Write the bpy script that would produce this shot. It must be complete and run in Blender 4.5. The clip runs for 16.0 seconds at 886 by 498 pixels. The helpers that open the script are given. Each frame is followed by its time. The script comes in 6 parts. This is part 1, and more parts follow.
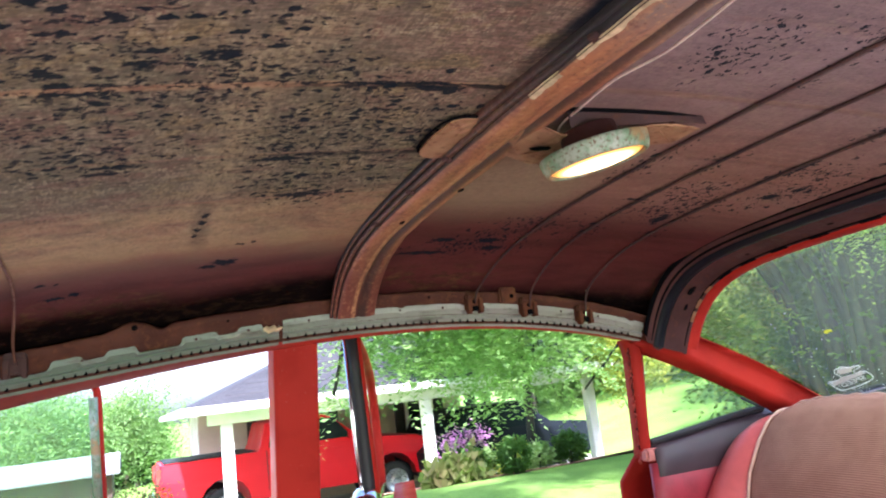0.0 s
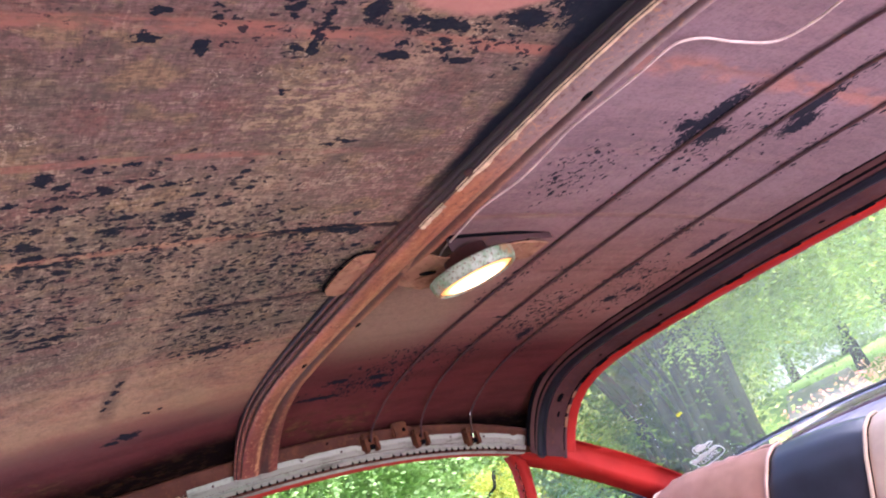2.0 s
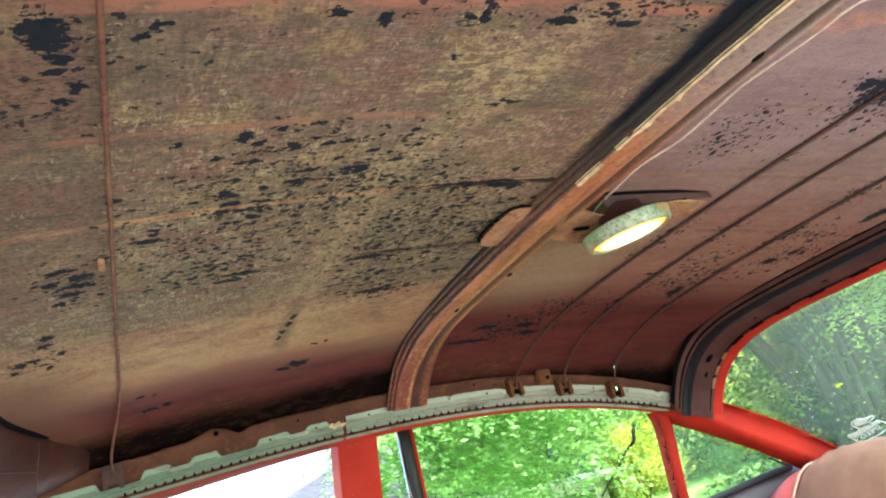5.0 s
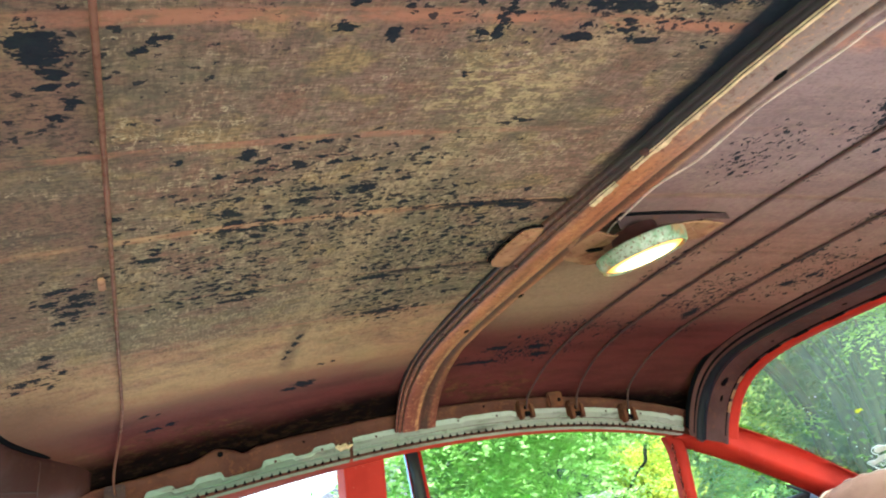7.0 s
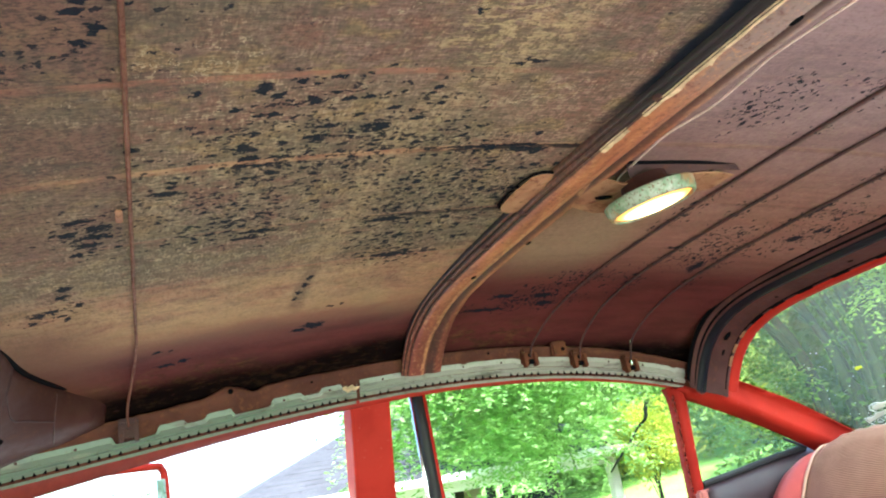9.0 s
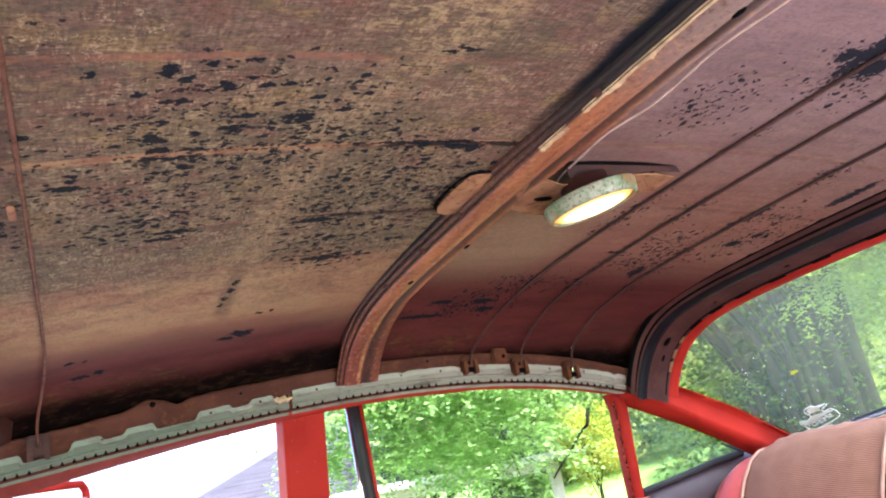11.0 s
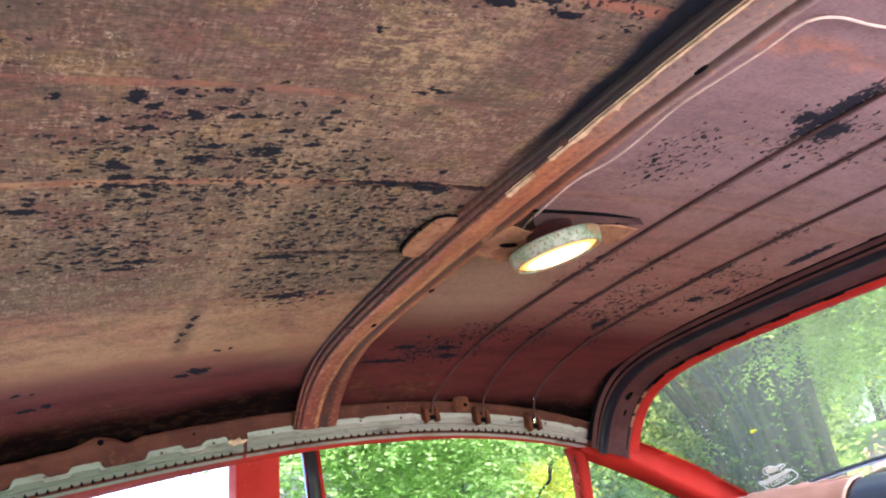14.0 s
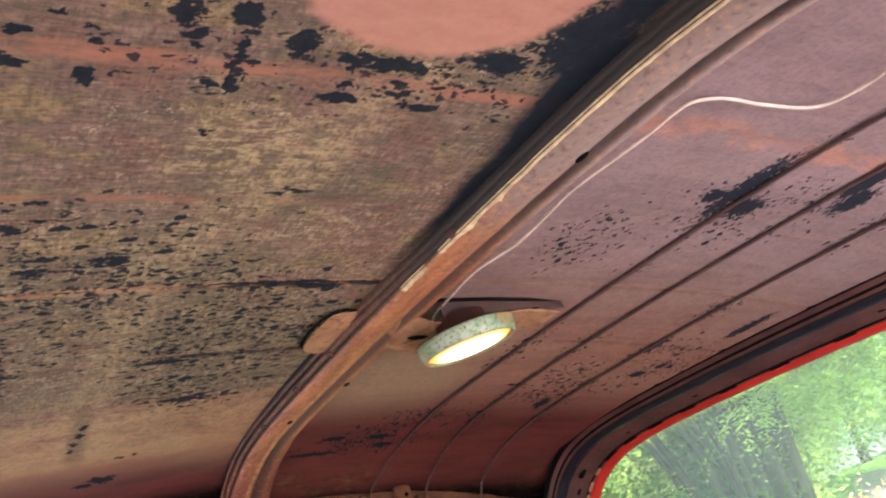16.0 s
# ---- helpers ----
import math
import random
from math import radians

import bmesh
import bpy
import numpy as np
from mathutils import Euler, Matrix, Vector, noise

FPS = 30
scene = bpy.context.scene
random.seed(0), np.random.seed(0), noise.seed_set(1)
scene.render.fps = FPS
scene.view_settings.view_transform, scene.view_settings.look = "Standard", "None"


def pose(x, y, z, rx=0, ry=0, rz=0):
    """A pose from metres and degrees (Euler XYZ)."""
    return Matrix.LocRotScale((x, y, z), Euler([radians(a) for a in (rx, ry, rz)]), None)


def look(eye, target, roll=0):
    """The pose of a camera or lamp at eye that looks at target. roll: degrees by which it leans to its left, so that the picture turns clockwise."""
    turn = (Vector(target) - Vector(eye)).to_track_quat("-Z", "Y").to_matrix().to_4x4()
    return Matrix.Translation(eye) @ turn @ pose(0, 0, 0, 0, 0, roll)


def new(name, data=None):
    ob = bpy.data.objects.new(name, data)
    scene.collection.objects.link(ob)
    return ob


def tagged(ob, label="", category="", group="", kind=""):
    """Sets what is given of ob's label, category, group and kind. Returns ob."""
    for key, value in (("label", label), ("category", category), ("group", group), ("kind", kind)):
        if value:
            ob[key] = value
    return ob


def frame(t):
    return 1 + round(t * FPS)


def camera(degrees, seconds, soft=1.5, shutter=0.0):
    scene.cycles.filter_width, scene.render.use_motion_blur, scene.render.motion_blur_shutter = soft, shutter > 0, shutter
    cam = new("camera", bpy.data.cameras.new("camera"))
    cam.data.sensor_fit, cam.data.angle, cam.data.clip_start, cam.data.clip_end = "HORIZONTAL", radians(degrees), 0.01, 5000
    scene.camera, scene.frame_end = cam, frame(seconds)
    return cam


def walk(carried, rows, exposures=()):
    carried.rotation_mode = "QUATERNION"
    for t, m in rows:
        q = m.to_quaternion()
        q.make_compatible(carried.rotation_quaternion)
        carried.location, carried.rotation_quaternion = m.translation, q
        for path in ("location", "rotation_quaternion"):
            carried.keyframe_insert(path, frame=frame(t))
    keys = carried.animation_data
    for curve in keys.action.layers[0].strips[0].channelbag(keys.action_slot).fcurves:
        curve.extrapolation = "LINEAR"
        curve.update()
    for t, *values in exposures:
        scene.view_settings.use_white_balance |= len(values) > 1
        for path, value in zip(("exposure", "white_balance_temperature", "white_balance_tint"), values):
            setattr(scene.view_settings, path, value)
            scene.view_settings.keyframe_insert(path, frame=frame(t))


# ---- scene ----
cam = camera(61.3, 16.0, 2.0, 0.5)
# seconds, stops, white balance and tint
EXPOSURES = [(0.0, 2.42, 5450, 22), (0.6, 2.42, 5500, 34), (1.0, 2.43, 5500, 41), (1.5, 2.72, 5350, 48), (2.2, 2.82, 5350, 48), (2.7, 2.82, 5400, 43), (3.5, 2.92, 5650, 20), (4.0, 2.95, 5600, 7), (7.5, 3.07, 5420, -2), (8.2, 3.05, 5420, -2), (9.0, 2.98, 5450, 3), (10.0, 2.88, 5550, 15), (12.5, 2.85, 5500, 33), (13.2, 2.87, 5480, 33), (15.0, 2.88, 5600, 28), (15.5, 2.86, 5550, 31), (16.0, 2.92, 5600, 19)]
PATH = [
    (0, (-0.28, -0.55, 1.224), (0.494, 1.257, 1.591), -6.9),
    (0.5, (-0.327, -0.569, 1.187), (0.509, 1.202, 1.595), -5.5),
    (1, (-0.355, -0.558, 1.173), (0.815, 0.996, 1.637), -12.1),
    (1.5, (-0.383, -0.583, 1.18), (0.757, 0.935, 1.81), -17.4),
    (2, (-0.39, -0.604, 1.165), (0.774, 0.868, 1.856), -19.7),
    (2.5, (-0.378, -0.606, 1.163), (0.798, 0.852, 1.867), -19.4),
    (3, (-0.396, -0.618, 1.165), (0.688, 0.892, 1.904), -17.7),
    (3.5, (-0.413, -0.621, 1.156), (0.538, 1.002, 1.835), -14.8),
    (4, (-0.425, -0.627, 1.152), (0.427, 1.075, 1.767), -13.4),
    (4.5, (-0.419, -0.628, 1.157), (0.409, 1.076, 1.797), -13.1),
    (7, (-0.402, -0.612, 1.174), (0.391, 1.08, 1.886), -12.3),
    (7.5, (-0.409, -0.615, 1.162), (0.388, 1.085, 1.852), -11.4),
    (8, (-0.409, -0.618, 1.158), (0.379, 1.098, 1.816), -10.8),
    (8.5, (-0.401, -0.618, 1.16), (0.382, 1.113, 1.782), -10.7),
    (9, (-0.409, -0.615, 1.159), (0.361, 1.129, 1.765), -10.5),
    (9.5, (-0.404, -0.608, 1.157), (0.371, 1.135, 1.761), -10.3),
    (10, (-0.392, -0.586, 1.159), (0.44, 1.13, 1.762), -10.5),
    (12.5, (-0.38, -0.583, 1.168), (0.568, 1.066, 1.787), -12.3),
    (13, (-0.381, -0.592, 1.167), (0.594, 1.024, 1.827), -12.1),
    (13.5, (-0.384, -0.589, 1.158), (0.587, 1.014, 1.856), -10.9),
    (14, (-0.378, -0.582, 1.157), (0.6, 1.014, 1.863), -10.5),
    (14.5, (-0.361, -0.574, 1.161), (0.637, 1.014, 1.857), -10.7),
    (15, (-0.36, -0.573, 1.165), (0.63, 1.009, 1.885), -11.9),
    (15.5, (-0.315, -0.577, 1.183), (0.681, 0.962, 1.985), -13.6),
    (16, (-0.288, -0.589, 1.194), (0.739, 0.912, 2.026), -13.8),
]
walk(cam, [(t, look(eye, target, roll)) for t, eye, target, roll in PATH], EXPOSURES)


# ---- world, sun, lights ----
SUN_TURN, SUN_HIGH = 190.0, 45.0
world = bpy.data.worlds.new("sky")
scene.world = world
world.use_nodes = True
wn = world.node_tree
sky = wn.nodes.new("ShaderNodeTexSky")
sky.sky_type = "NISHITA"
sky.sun_disc = False
sky.sun_elevation, sky.sun_rotation = radians(SUN_HIGH), radians(SUN_TURN)
sky.air_density, sky.dust_density, sky.ozone_density = 1.0, 3.5, 1.0
wn.links.new(sky.outputs[0], wn.nodes["Background"].inputs[0])
wn.nodes["Background"].inputs[1].default_value = 0.15
lamp = bpy.data.lights.new("sun", "SUN")
lamp.energy, lamp.angle, lamp.color = 5.0, radians(2.0), (1.0, 0.95, 0.87)
sun = new("sun", lamp)
a, h = radians(SUN_TURN), radians(SUN_HIGH)
sun.matrix_world = look((0, 0, 20), (-20 * math.sin(a) * math.cos(h), -20 * math.cos(a) * math.cos(h), 20 - 20 * math.sin(h)))


def opening_fill(eye, target, wide, high, watts, color=(0.93, 0.97, 1.0)):
    """An area lamp added outside an opening, in place of more light from the sky."""
    light = bpy.data.lights.new("opening_fill", "AREA")
    light.shape, light.size, light.size_y, light.energy, light.color = "RECTANGLE", wide, high, watts, color
    ob = new("opening_fill", light)
    ob.matrix_world = look(eye, target)


opening_fill((-0.35, -1.15, 0.75), (-0.2, 0.2, 1.45), 0.95, 0.7, 2.8, (1.0, 0.88, 0.80))
opening_fill((-1.25, 0.0, 1.0), (-0.4, 0.1, 1.45), 1.1, 0.35, 0.8, (1.0, 0.90, 0.82))
opening_fill((0.45, -0.80, 1.10), (0.35, 0.2, 1.4), 0.55, 0.25, 1.4, (1.0, 0.84, 0.76))
opening_fill((-0.35, 0.80, 1.08), (-0.3, 0.0, 1.45), 0.5, 0.25, 0.3, (1.0, 1.0, 0.94))

# added above the rear window, out of view, to brighten the rear seat
opening_fill((1.20, 0.0, 1.92), (0.78, 0.12, 1.12), 1.0, 0.5, 2.1, (1.0, 0.97, 0.92))


# ---- materials ----
class Mat:
    """A node material with short names for the nodes that are used most."""

    def __init__(self, name, rough=0.6, metal=0.0, spec=0.4):
        self.m = bpy.data.materials.new(name)
        self.m.use_nodes = True
        self.t = self.m.node_tree
        self.p = self.t.nodes["Principled BSDF"]
        self.p.inputs["Roughness"].default_value = rough
        self.p.inputs["Metallic"].default_value = metal
        self.p.inputs["Specular IOR Level"].default_value = spec
        self.xyz = self.t.nodes.new("ShaderNodeTexCoord").outputs["Object"]

    def put(self, socket, value):
        if isinstance(value, bpy.types.NodeSocket):
            self.t.links.new(value, socket)
        elif isinstance(value, tuple) and len(value) == 3 and socket.type == "RGBA":
            socket.default_value = (*value, 1)
        else:
            socket.default_value = value

    def math(self, op, a, b=0.0, c=0.0):
        n = self.t.nodes.new("ShaderNodeMath")
        n.operation = op
        for s, v in zip(n.inputs, (a, b, c)):
            self.put(s, v)
        return n.outputs[0]

    def vec(self, op, a, b=(0, 0, 0)):
        n = self.t.nodes.new("ShaderNodeVectorMath")
        n.operation = op
        self.put(n.inputs[0], a), self.put(n.inputs[1], b)
        return n.outputs["Value"] if op == "LENGTH" else n.outputs[0]

    def noise(self, scale=(10, 10, 10), detail=4.0, rough=0.55, at=None, color=False):
        n = self.t.nodes.new("ShaderNodeTexNoise")
        n.inputs["Scale"].default_value, n.inputs["Detail"].default_value, n.inputs["Roughness"].default_value = 1.0, detail, rough
        self.put(n.inputs["Vector"], self.vec("MULTIPLY", at or self.xyz, tuple(scale) if isinstance(scale, tuple) else (scale,) * 3))
        return n.outputs["Color" if color else "Fac"]

    def step(self, v, lo, hi, a=0.0, b=1.0):
        n = self.t.nodes.new("ShaderNodeMapRange")
        n.interpolation_type = "SMOOTHSTEP"
        for s, x in zip(n.inputs, (v, lo, hi, a, b)):
            self.put(s, x)
        return n.outputs[0]

    def mix(self, fac, a, b, kind="MIX"):
        n = self.t.nodes.new("ShaderNodeMix")
        n.data_type, n.blend_type = "RGBA", kind
        self.put(n.inputs[0], fac), self.put(n.inputs[6], a), self.put(n.inputs[7], b)
        return n.outputs[2]

    def parts(self, at=None):
        n = self.t.nodes.new("ShaderNodeSeparateXYZ")
        self.put(n.inputs[0], at or self.xyz)
        return n.outputs

    def color(self, value):
        self.put(self.p.inputs["Base Color"], value)
        return self

    def rough(self, value):
        self.put(self.p.inputs["Roughness"], value)
        return self

    def bump(self, height, strength=0.3, far=0.002):
        n = self.t.nodes.new("ShaderNodeBump")
        n.inputs["Strength"].default_value, n.inputs["Distance"].default_value = strength, far
        self.put(n.inputs["Height"], height)
        self.t.links.new(n.outputs[0], self.p.inputs["Normal"])
        return self


def two_tone(name, a, b, scale, rough=0.6, metal=0.0, spec=0.4, lo=0.35, hi=0.65, fine=None, bump=0.2, far=0.001):
    """A surface of two tones at a large scale, with fine grain and relief."""
    m = Mat(name, rough, metal, spec)
    fine = fine or (scale * 9 if not isinstance(scale, tuple) else tuple(s * 9 for s in scale))
    big, grain = m.noise(scale), m.noise(fine, 3)
    c = m.mix(m.step(big, lo, hi), a, b)
    c = m.mix(m.math("MULTIPLY", m.step(grain, 0.3, 0.75), 0.35), c, tuple(v * 0.55 for v in a))
    m.color(c).bump(grain, bump, far)
    m.rough(m.step(grain, 0.2, 0.8, rough * 0.85, min(1.0, rough * 1.15)))
    return m


# flakes of black coating on the roof, region by region: centre x, y and half sizes
TAR_MIDDLE = (
    (-0.365, -0.168, 0.005, 0.006), (-0.321, -0.169, 0.007, 0.010), (-0.28, -0.148, 0.008, 0.005), (-0.217, -0.102, 0.009, 0.010),
    (-0.263, -0.107, 0.014, 0.005), (-0.268, -0.092, 0.010, 0.005), (-0.322, -0.076, 0.009, 0.006), (-0.318, -0.060, 0.011, 0.006),
    (-0.292, -0.058, 0.013, 0.004), (-0.310, -0.046, 0.026, 0.0036), (-0.085, -0.054, 0.085, 0.0034), (-0.05, -0.044, 0.022, 0.004),
    (-0.379, -0.008, 0.014, 0.006), (-0.288, 0.108, 0.024, 0.005), (-0.149, 0.113, 0.030, 0.006), (-0.108, 0.233, 0.03, 0.010),
    (-0.121, -0.198, 0.013, 0.003), (-0.135, -0.194, 0.008, 0.003), (-0.30, 0.122, 0.018, 0.005),
)
TAR_FRONT = (
    (-0.436, 0.048, 0.012, 0.010), (-0.440, 0.066, 0.013, 0.007), (-0.450, 0.028, 0.013, 0.006), (-0.447, 0.086, 0.012, 0.007),
    (-0.460, 0.055, 0.008, 0.005), (-0.455, 0.105, 0.008, 0.006), (-0.474, 0.192, 0.009, 0.010), (-0.478, 0.216, 0.008, 0.008),
    (-0.503, 0.262, 0.007, 0.010), (-0.490, 0.256, 0.009, 0.008), (-0.512, 0.285, 0.005, 0.008), (-0.478, 0.288, 0.004, 0.010),
    (-0.463, 0.250, 0.004, 0.010), (-0.433, -0.293, 0.011, 0.018), (-0.428, -0.273, 0.007, 0.006), (-0.422, -0.245, 0.005, 0.006),
)
TAR_EDGE = (
    (-0.164, 0.466, 0.020, 0.011), (-0.185, 0.476, 0.012, 0.006), (-0.373, 0.512, 0.014, 0.005), (-0.347, 0.508, 0.009, 0.006),
    (-0.383, 0.468, 0.006, 0.004), (-0.366, 0.472, 0.004, 0.004), (-0.149, 0.406, 0.006, 0.004), (-0.134, 0.400, 0.004, 0.004),
    (-0.200, 0.285, 0.0045, 0.010), (-0.203, 0.312, 0.0045, 0.010), (-0.206, 0.338, 0.004, 0.009), (-0.208, 0.360, 0.0035, 0.007),
    (0.125, 0.483, 0.05, 0.005), (0.145, 0.437, 0.022, 0.008), (0.235, 0.470, 0.022, 0.008), (0.22, 0.441, 0.020, 0.010),
)
TAR_DRIVER = (
    (-0.381, -0.295, 0.004, 0.005), (-0.257, -0.299, 0.006, 0.007), (-0.286, -0.305, 0.008, 0.004), (-0.222, -0.348, 0.008, 0.010),
    (-0.196, -0.352, 0.009, 0.010), (-0.192, -0.318, 0.0035, 0.030), (-0.166, -0.338, 0.010, 0.010), (-0.115, -0.331, 0.036, 0.007),
    (-0.056, -0.345, 0.026, 0.010), (-0.018, -0.375, 0.03, 0.035), (-0.132, -0.298, 0.014, 0.005), (-0.08, -0.298, 0.012, 0.004),
    (-0.194, -0.258, 0.004, 0.004), (-0.10, -0.307, 0.010, 0.004),
)
TAR_REAR = (
    (0.262, -0.252, 0.014, 0.060), (0.242, -0.236, 0.014, 0.012), (0.292, -0.225, 0.020, 0.020), (0.382, -0.295, 0.014, 0.040),
    (0.402, -0.262, 0.018, 0.028), (0.544, 0.205, 0.014, 0.014), (0.56, 0.17, 0.008, 0.012), (0.225, 0.050, 0.004, 0.030),
    (0.222, 0.02, 0.003, 0.020), (0.455, 0.33, 0.012, 0.022), (0.49, 0.10, 0.010, 0.030), (0.58, 0.02, 0.010, 0.05), (0.36, 0.26, 0.02, 0.006),
)
# clouds of small flakes: centre x, y, half sizes, strength
ROOF_FLECKS = (
    (-0.25, -0.06, 0.20, 0.15, 0.62), (-0.31, 0.02, 0.14, 0.16, 0.66), (-0.09, 0.05, 0.15, 0.17, 0.80), (-0.10, 0.20, 0.11, 0.09, 0.74), (-0.445, 0.06, 0.05, 0.08, 0.75),
    (-0.12, -0.32, 0.20, 0.05, 0.45), (0.44, 0.26, 0.10, 0.13, 0.85), (0.27, 0.40, 0.12, 0.09, 0.72), (0.54, 0.16, 0.10, 0.13, 0.66),
    (0.30, -0.22, 0.13, 0.10, 0.5), (0.17, -0.14, 0.06, 0.09, 0.62), (-0.44, -0.27, 0.10, 0.10, 0.3), (0.20, 0.46, 0.14, 0.05, 0.6),
    (-0.495, 0.26, 0.05, 0.05, 0.55), (-0.24, -0.15, 0.16, 0.05, 0.25),
)


def roof_material():
    m = Mat("rusted_roof_steel", 0.7, 0.0, 0.25)
    wob = m.vec("SUBTRACT", m.noise(14, 4, 0.6, color=True), (0.5, 0.5, 0.5))
    at = m.vec("ADD", m.xyz, m.vec("MULTIPLY", wob, (0.03, 0.016, 0.0)))
    fine = m.vec("SUBTRACT", m.noise((110, 130, 60), 3, 0.6, color=True), (0.5, 0.5, 0.5))
    at2 = m.vec("ADD", m.xyz, m.vec("MULTIPLY", fine, (0.016, 0.014, 0.0)))
    x, y, _ = m.parts(at)
    px, py, _ = m.parts()
    rear = m.step(x, 0.02, 0.06)
    front = m.math("SUBTRACT", 1.0, rear)
    grain = m.noise((190, 330, 170), 4, 0.75)
    weave = m.math("MULTIPLY", m.noise((420, 120, 1), 2, 0.6), m.noise((110, 520, 1), 2, 0.6))
    blotch = m.noise((7, 12, 7), 5, 0.6)
    mid = m.noise((36, 80, 36), 5, 0.7)

    def both(*fs):
        out = fs[0]
        for f in fs[1:]:
            out = m.math("MULTIPLY", out, f)
        return out

    # brown primer with khaki dust over the front half, mauve primer behind the cross member
    front_c = m.mix(m.step(blotch, 0.36, 0.66), (0.150, 0.092, 0.072), (0.178, 0.128, 0.094))
    khaki = both(m.step(y, -0.20, -0.10), m.step(y, 0.30, 0.18), m.step(m.noise((9, 16, 9), 4, 0.6), 0.40, 0.60, 0.45, 1.0))
    front_c = m.mix(m.math("MULTIPLY", khaki, 0.85), front_c, m.mix(m.step(mid, 0.40, 0.62), (0.140, 0.112, 0.070), (0.235, 0.182, 0.108)))
    by_bow = both(m.step(px, -0.16, -0.05), m.step(y, 0.02, -0.10))
    front_c = m.mix(m.math("MULTIPLY", by_bow, 0.75), front_c, m.mix(m.step(mid, 0.42, 0.62), (0.180, 0.098, 0.078), (0.225, 0.130, 0.100)))
    # colour darkened towards the driver's side and front, for weaker light there
    front_c = m.mix(both(m.step(y, -0.10, -0.26), 0.8), front_c, m.mix(m.step(mid, 0.4, 0.64), (0.120, 0.074, 0.062), (0.158, 0.096, 0.082)))
    bare = m.math("MULTIPLY", m.step(x, -0.26, -0.44), m.step(y, -0.02, -0.20))
    front_c = m.mix(m.math("MULTIPLY", bare, 0.88), front_c, m.mix(m.step(mid, 0.42, 0.66), (0.088, 0.058, 0.048), (0.158, 0.092, 0.070)))
    front_c = m.mix(both(m.step(x, -0.39, -0.44), m.step(y, 0.04, -0.10), m.step(m.noise((22, 30, 9), 4, 0.65), 0.38, 0.56, 0.15, 0.92)), front_c, (0.046, 0.050, 0.046))
    lowtan = m.math("MULTIPLY", m.step(y, 0.16, 0.30), m.step(y, 0.50, 0.40))
    front_c = m.mix(m.math("MULTIPLY", lowtan, 0.9), front_c, m.mix(m.step(blotch, 0.4, 0.6), (0.31, 0.168, 0.094), (0.35, 0.222, 0.114)))
    streaky = m.step(m.noise((5, 70, 5), 4, 0.6), 0.4, 0.65)
    # bluer towards the driver's side: sky light partly put into the primer's colour
    violet = m.mix(m.step(blotch, 0.35, 0.7), m.mix(streaky, (0.165, 0.112, 0.118), (0.200, 0.132, 0.134)), (0.215, 0.148, 0.156))
    brown = m.mix(m.step(blotch, 0.35, 0.7), m.mix(streaky, (0.188, 0.086, 0.068), (0.232, 0.106, 0.082)), (0.226, 0.117, 0.093))
    rear_c = m.mix(m.step(y, -0.20, 0.16), violet, brown)
    primer = both(m.step(m.math("ABSOLUTE", m.math("SUBTRACT", y, -0.315)), 0.022, 0.006), m.step(m.noise((16, 30, 9), 4, 0.65), 0.42, 0.58))
    rear_c = m.mix(m.math("MULTIPLY", primer, 0.7), rear_c, (0.33, 0.16, 0.12))
    # the lamp's warm glow on the roof, put into the colour
    lamp_glow = m.step(m.vec("LENGTH", m.vec("MULTIPLY", m.vec("SUBTRACT", at, (0.15, 0.22, 0)), (7.0, 4.2, 0))), 1.1, 0.4)
    rear_c = m.mix(m.math("MULTIPLY", lamp_glow, 0.8), rear_c, (0.230, 0.158, 0.100))
    c = m.mix(rear, front_c, rear_c)
    inner = m.math("SUBTRACT", 1.0, m.math("MULTIPLY", m.step(y, 0.31, 0.47), 0.97))
    dusty = m.math("MULTIPLY", inner, m.math("SUBTRACT", 1.0, m.math("MULTIPLY", lowtan, 0.45)))
    # ochre and brick-brown stains
    tone = m.noise((19, 27, 9), 4, 0.62)
    c = m.mix(both(m.step(tone, 0.51, 0.62), dusty, front, 0.75), c, (0.215, 0.150, 0.074))
    c = m.mix(both(m.step(tone, 0.48, 0.38), dusty, front, 0.80), c, (0.148, 0.076, 0.057))
    # grey-green mildew in soft patches
    patch = both(m.step(m.noise((8, 13, 8), 5, 0.65), 0.46, 0.62), front, dusty)
    c = m.mix(m.math("MULTIPLY", patch, 0.50), c, m.mix(m.step(mid, 0.42, 0.62), (0.080, 0.074, 0.052), (0.150, 0.128, 0.085)))
    # pale smear that runs across the panel
    smear_x = m.math("ADD", -0.197, m.math("MULTIPLY", m.math("MAXIMUM", m.math("SUBTRACT", -0.08, y), 0.0), 0.42))
    smear = m.step(m.math("ABSOLUTE", m.math("SUBTRACT", x, smear_x)), 0.040, 0.006)
    c = m.mix(both(smear, m.step(py, 0.42, 0.30), m.step(m.noise((50, 90, 50), 4, 0.65), 0.36, 0.60, 0.15, 0.62)), c, (0.315, 0.225, 0.130))
    chalk = both(m.step(m.vec("LENGTH", m.vec("MULTIPLY", m.vec("SUBTRACT", at, (-0.155, -0.235, 0)), (13.0, 15.0, 0))), 1.0, 0.4), m.step(m.noise((70, 150, 9), 4, 0.65), 0.47, 0.56))
    c = m.mix(m.math("MULTIPLY", chalk, 0.75), c, (0.345, 0.260, 0.140))
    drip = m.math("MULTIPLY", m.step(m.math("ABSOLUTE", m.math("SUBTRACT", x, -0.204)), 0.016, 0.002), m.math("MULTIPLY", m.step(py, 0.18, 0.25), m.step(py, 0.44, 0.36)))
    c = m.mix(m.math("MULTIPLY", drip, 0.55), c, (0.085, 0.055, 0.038))
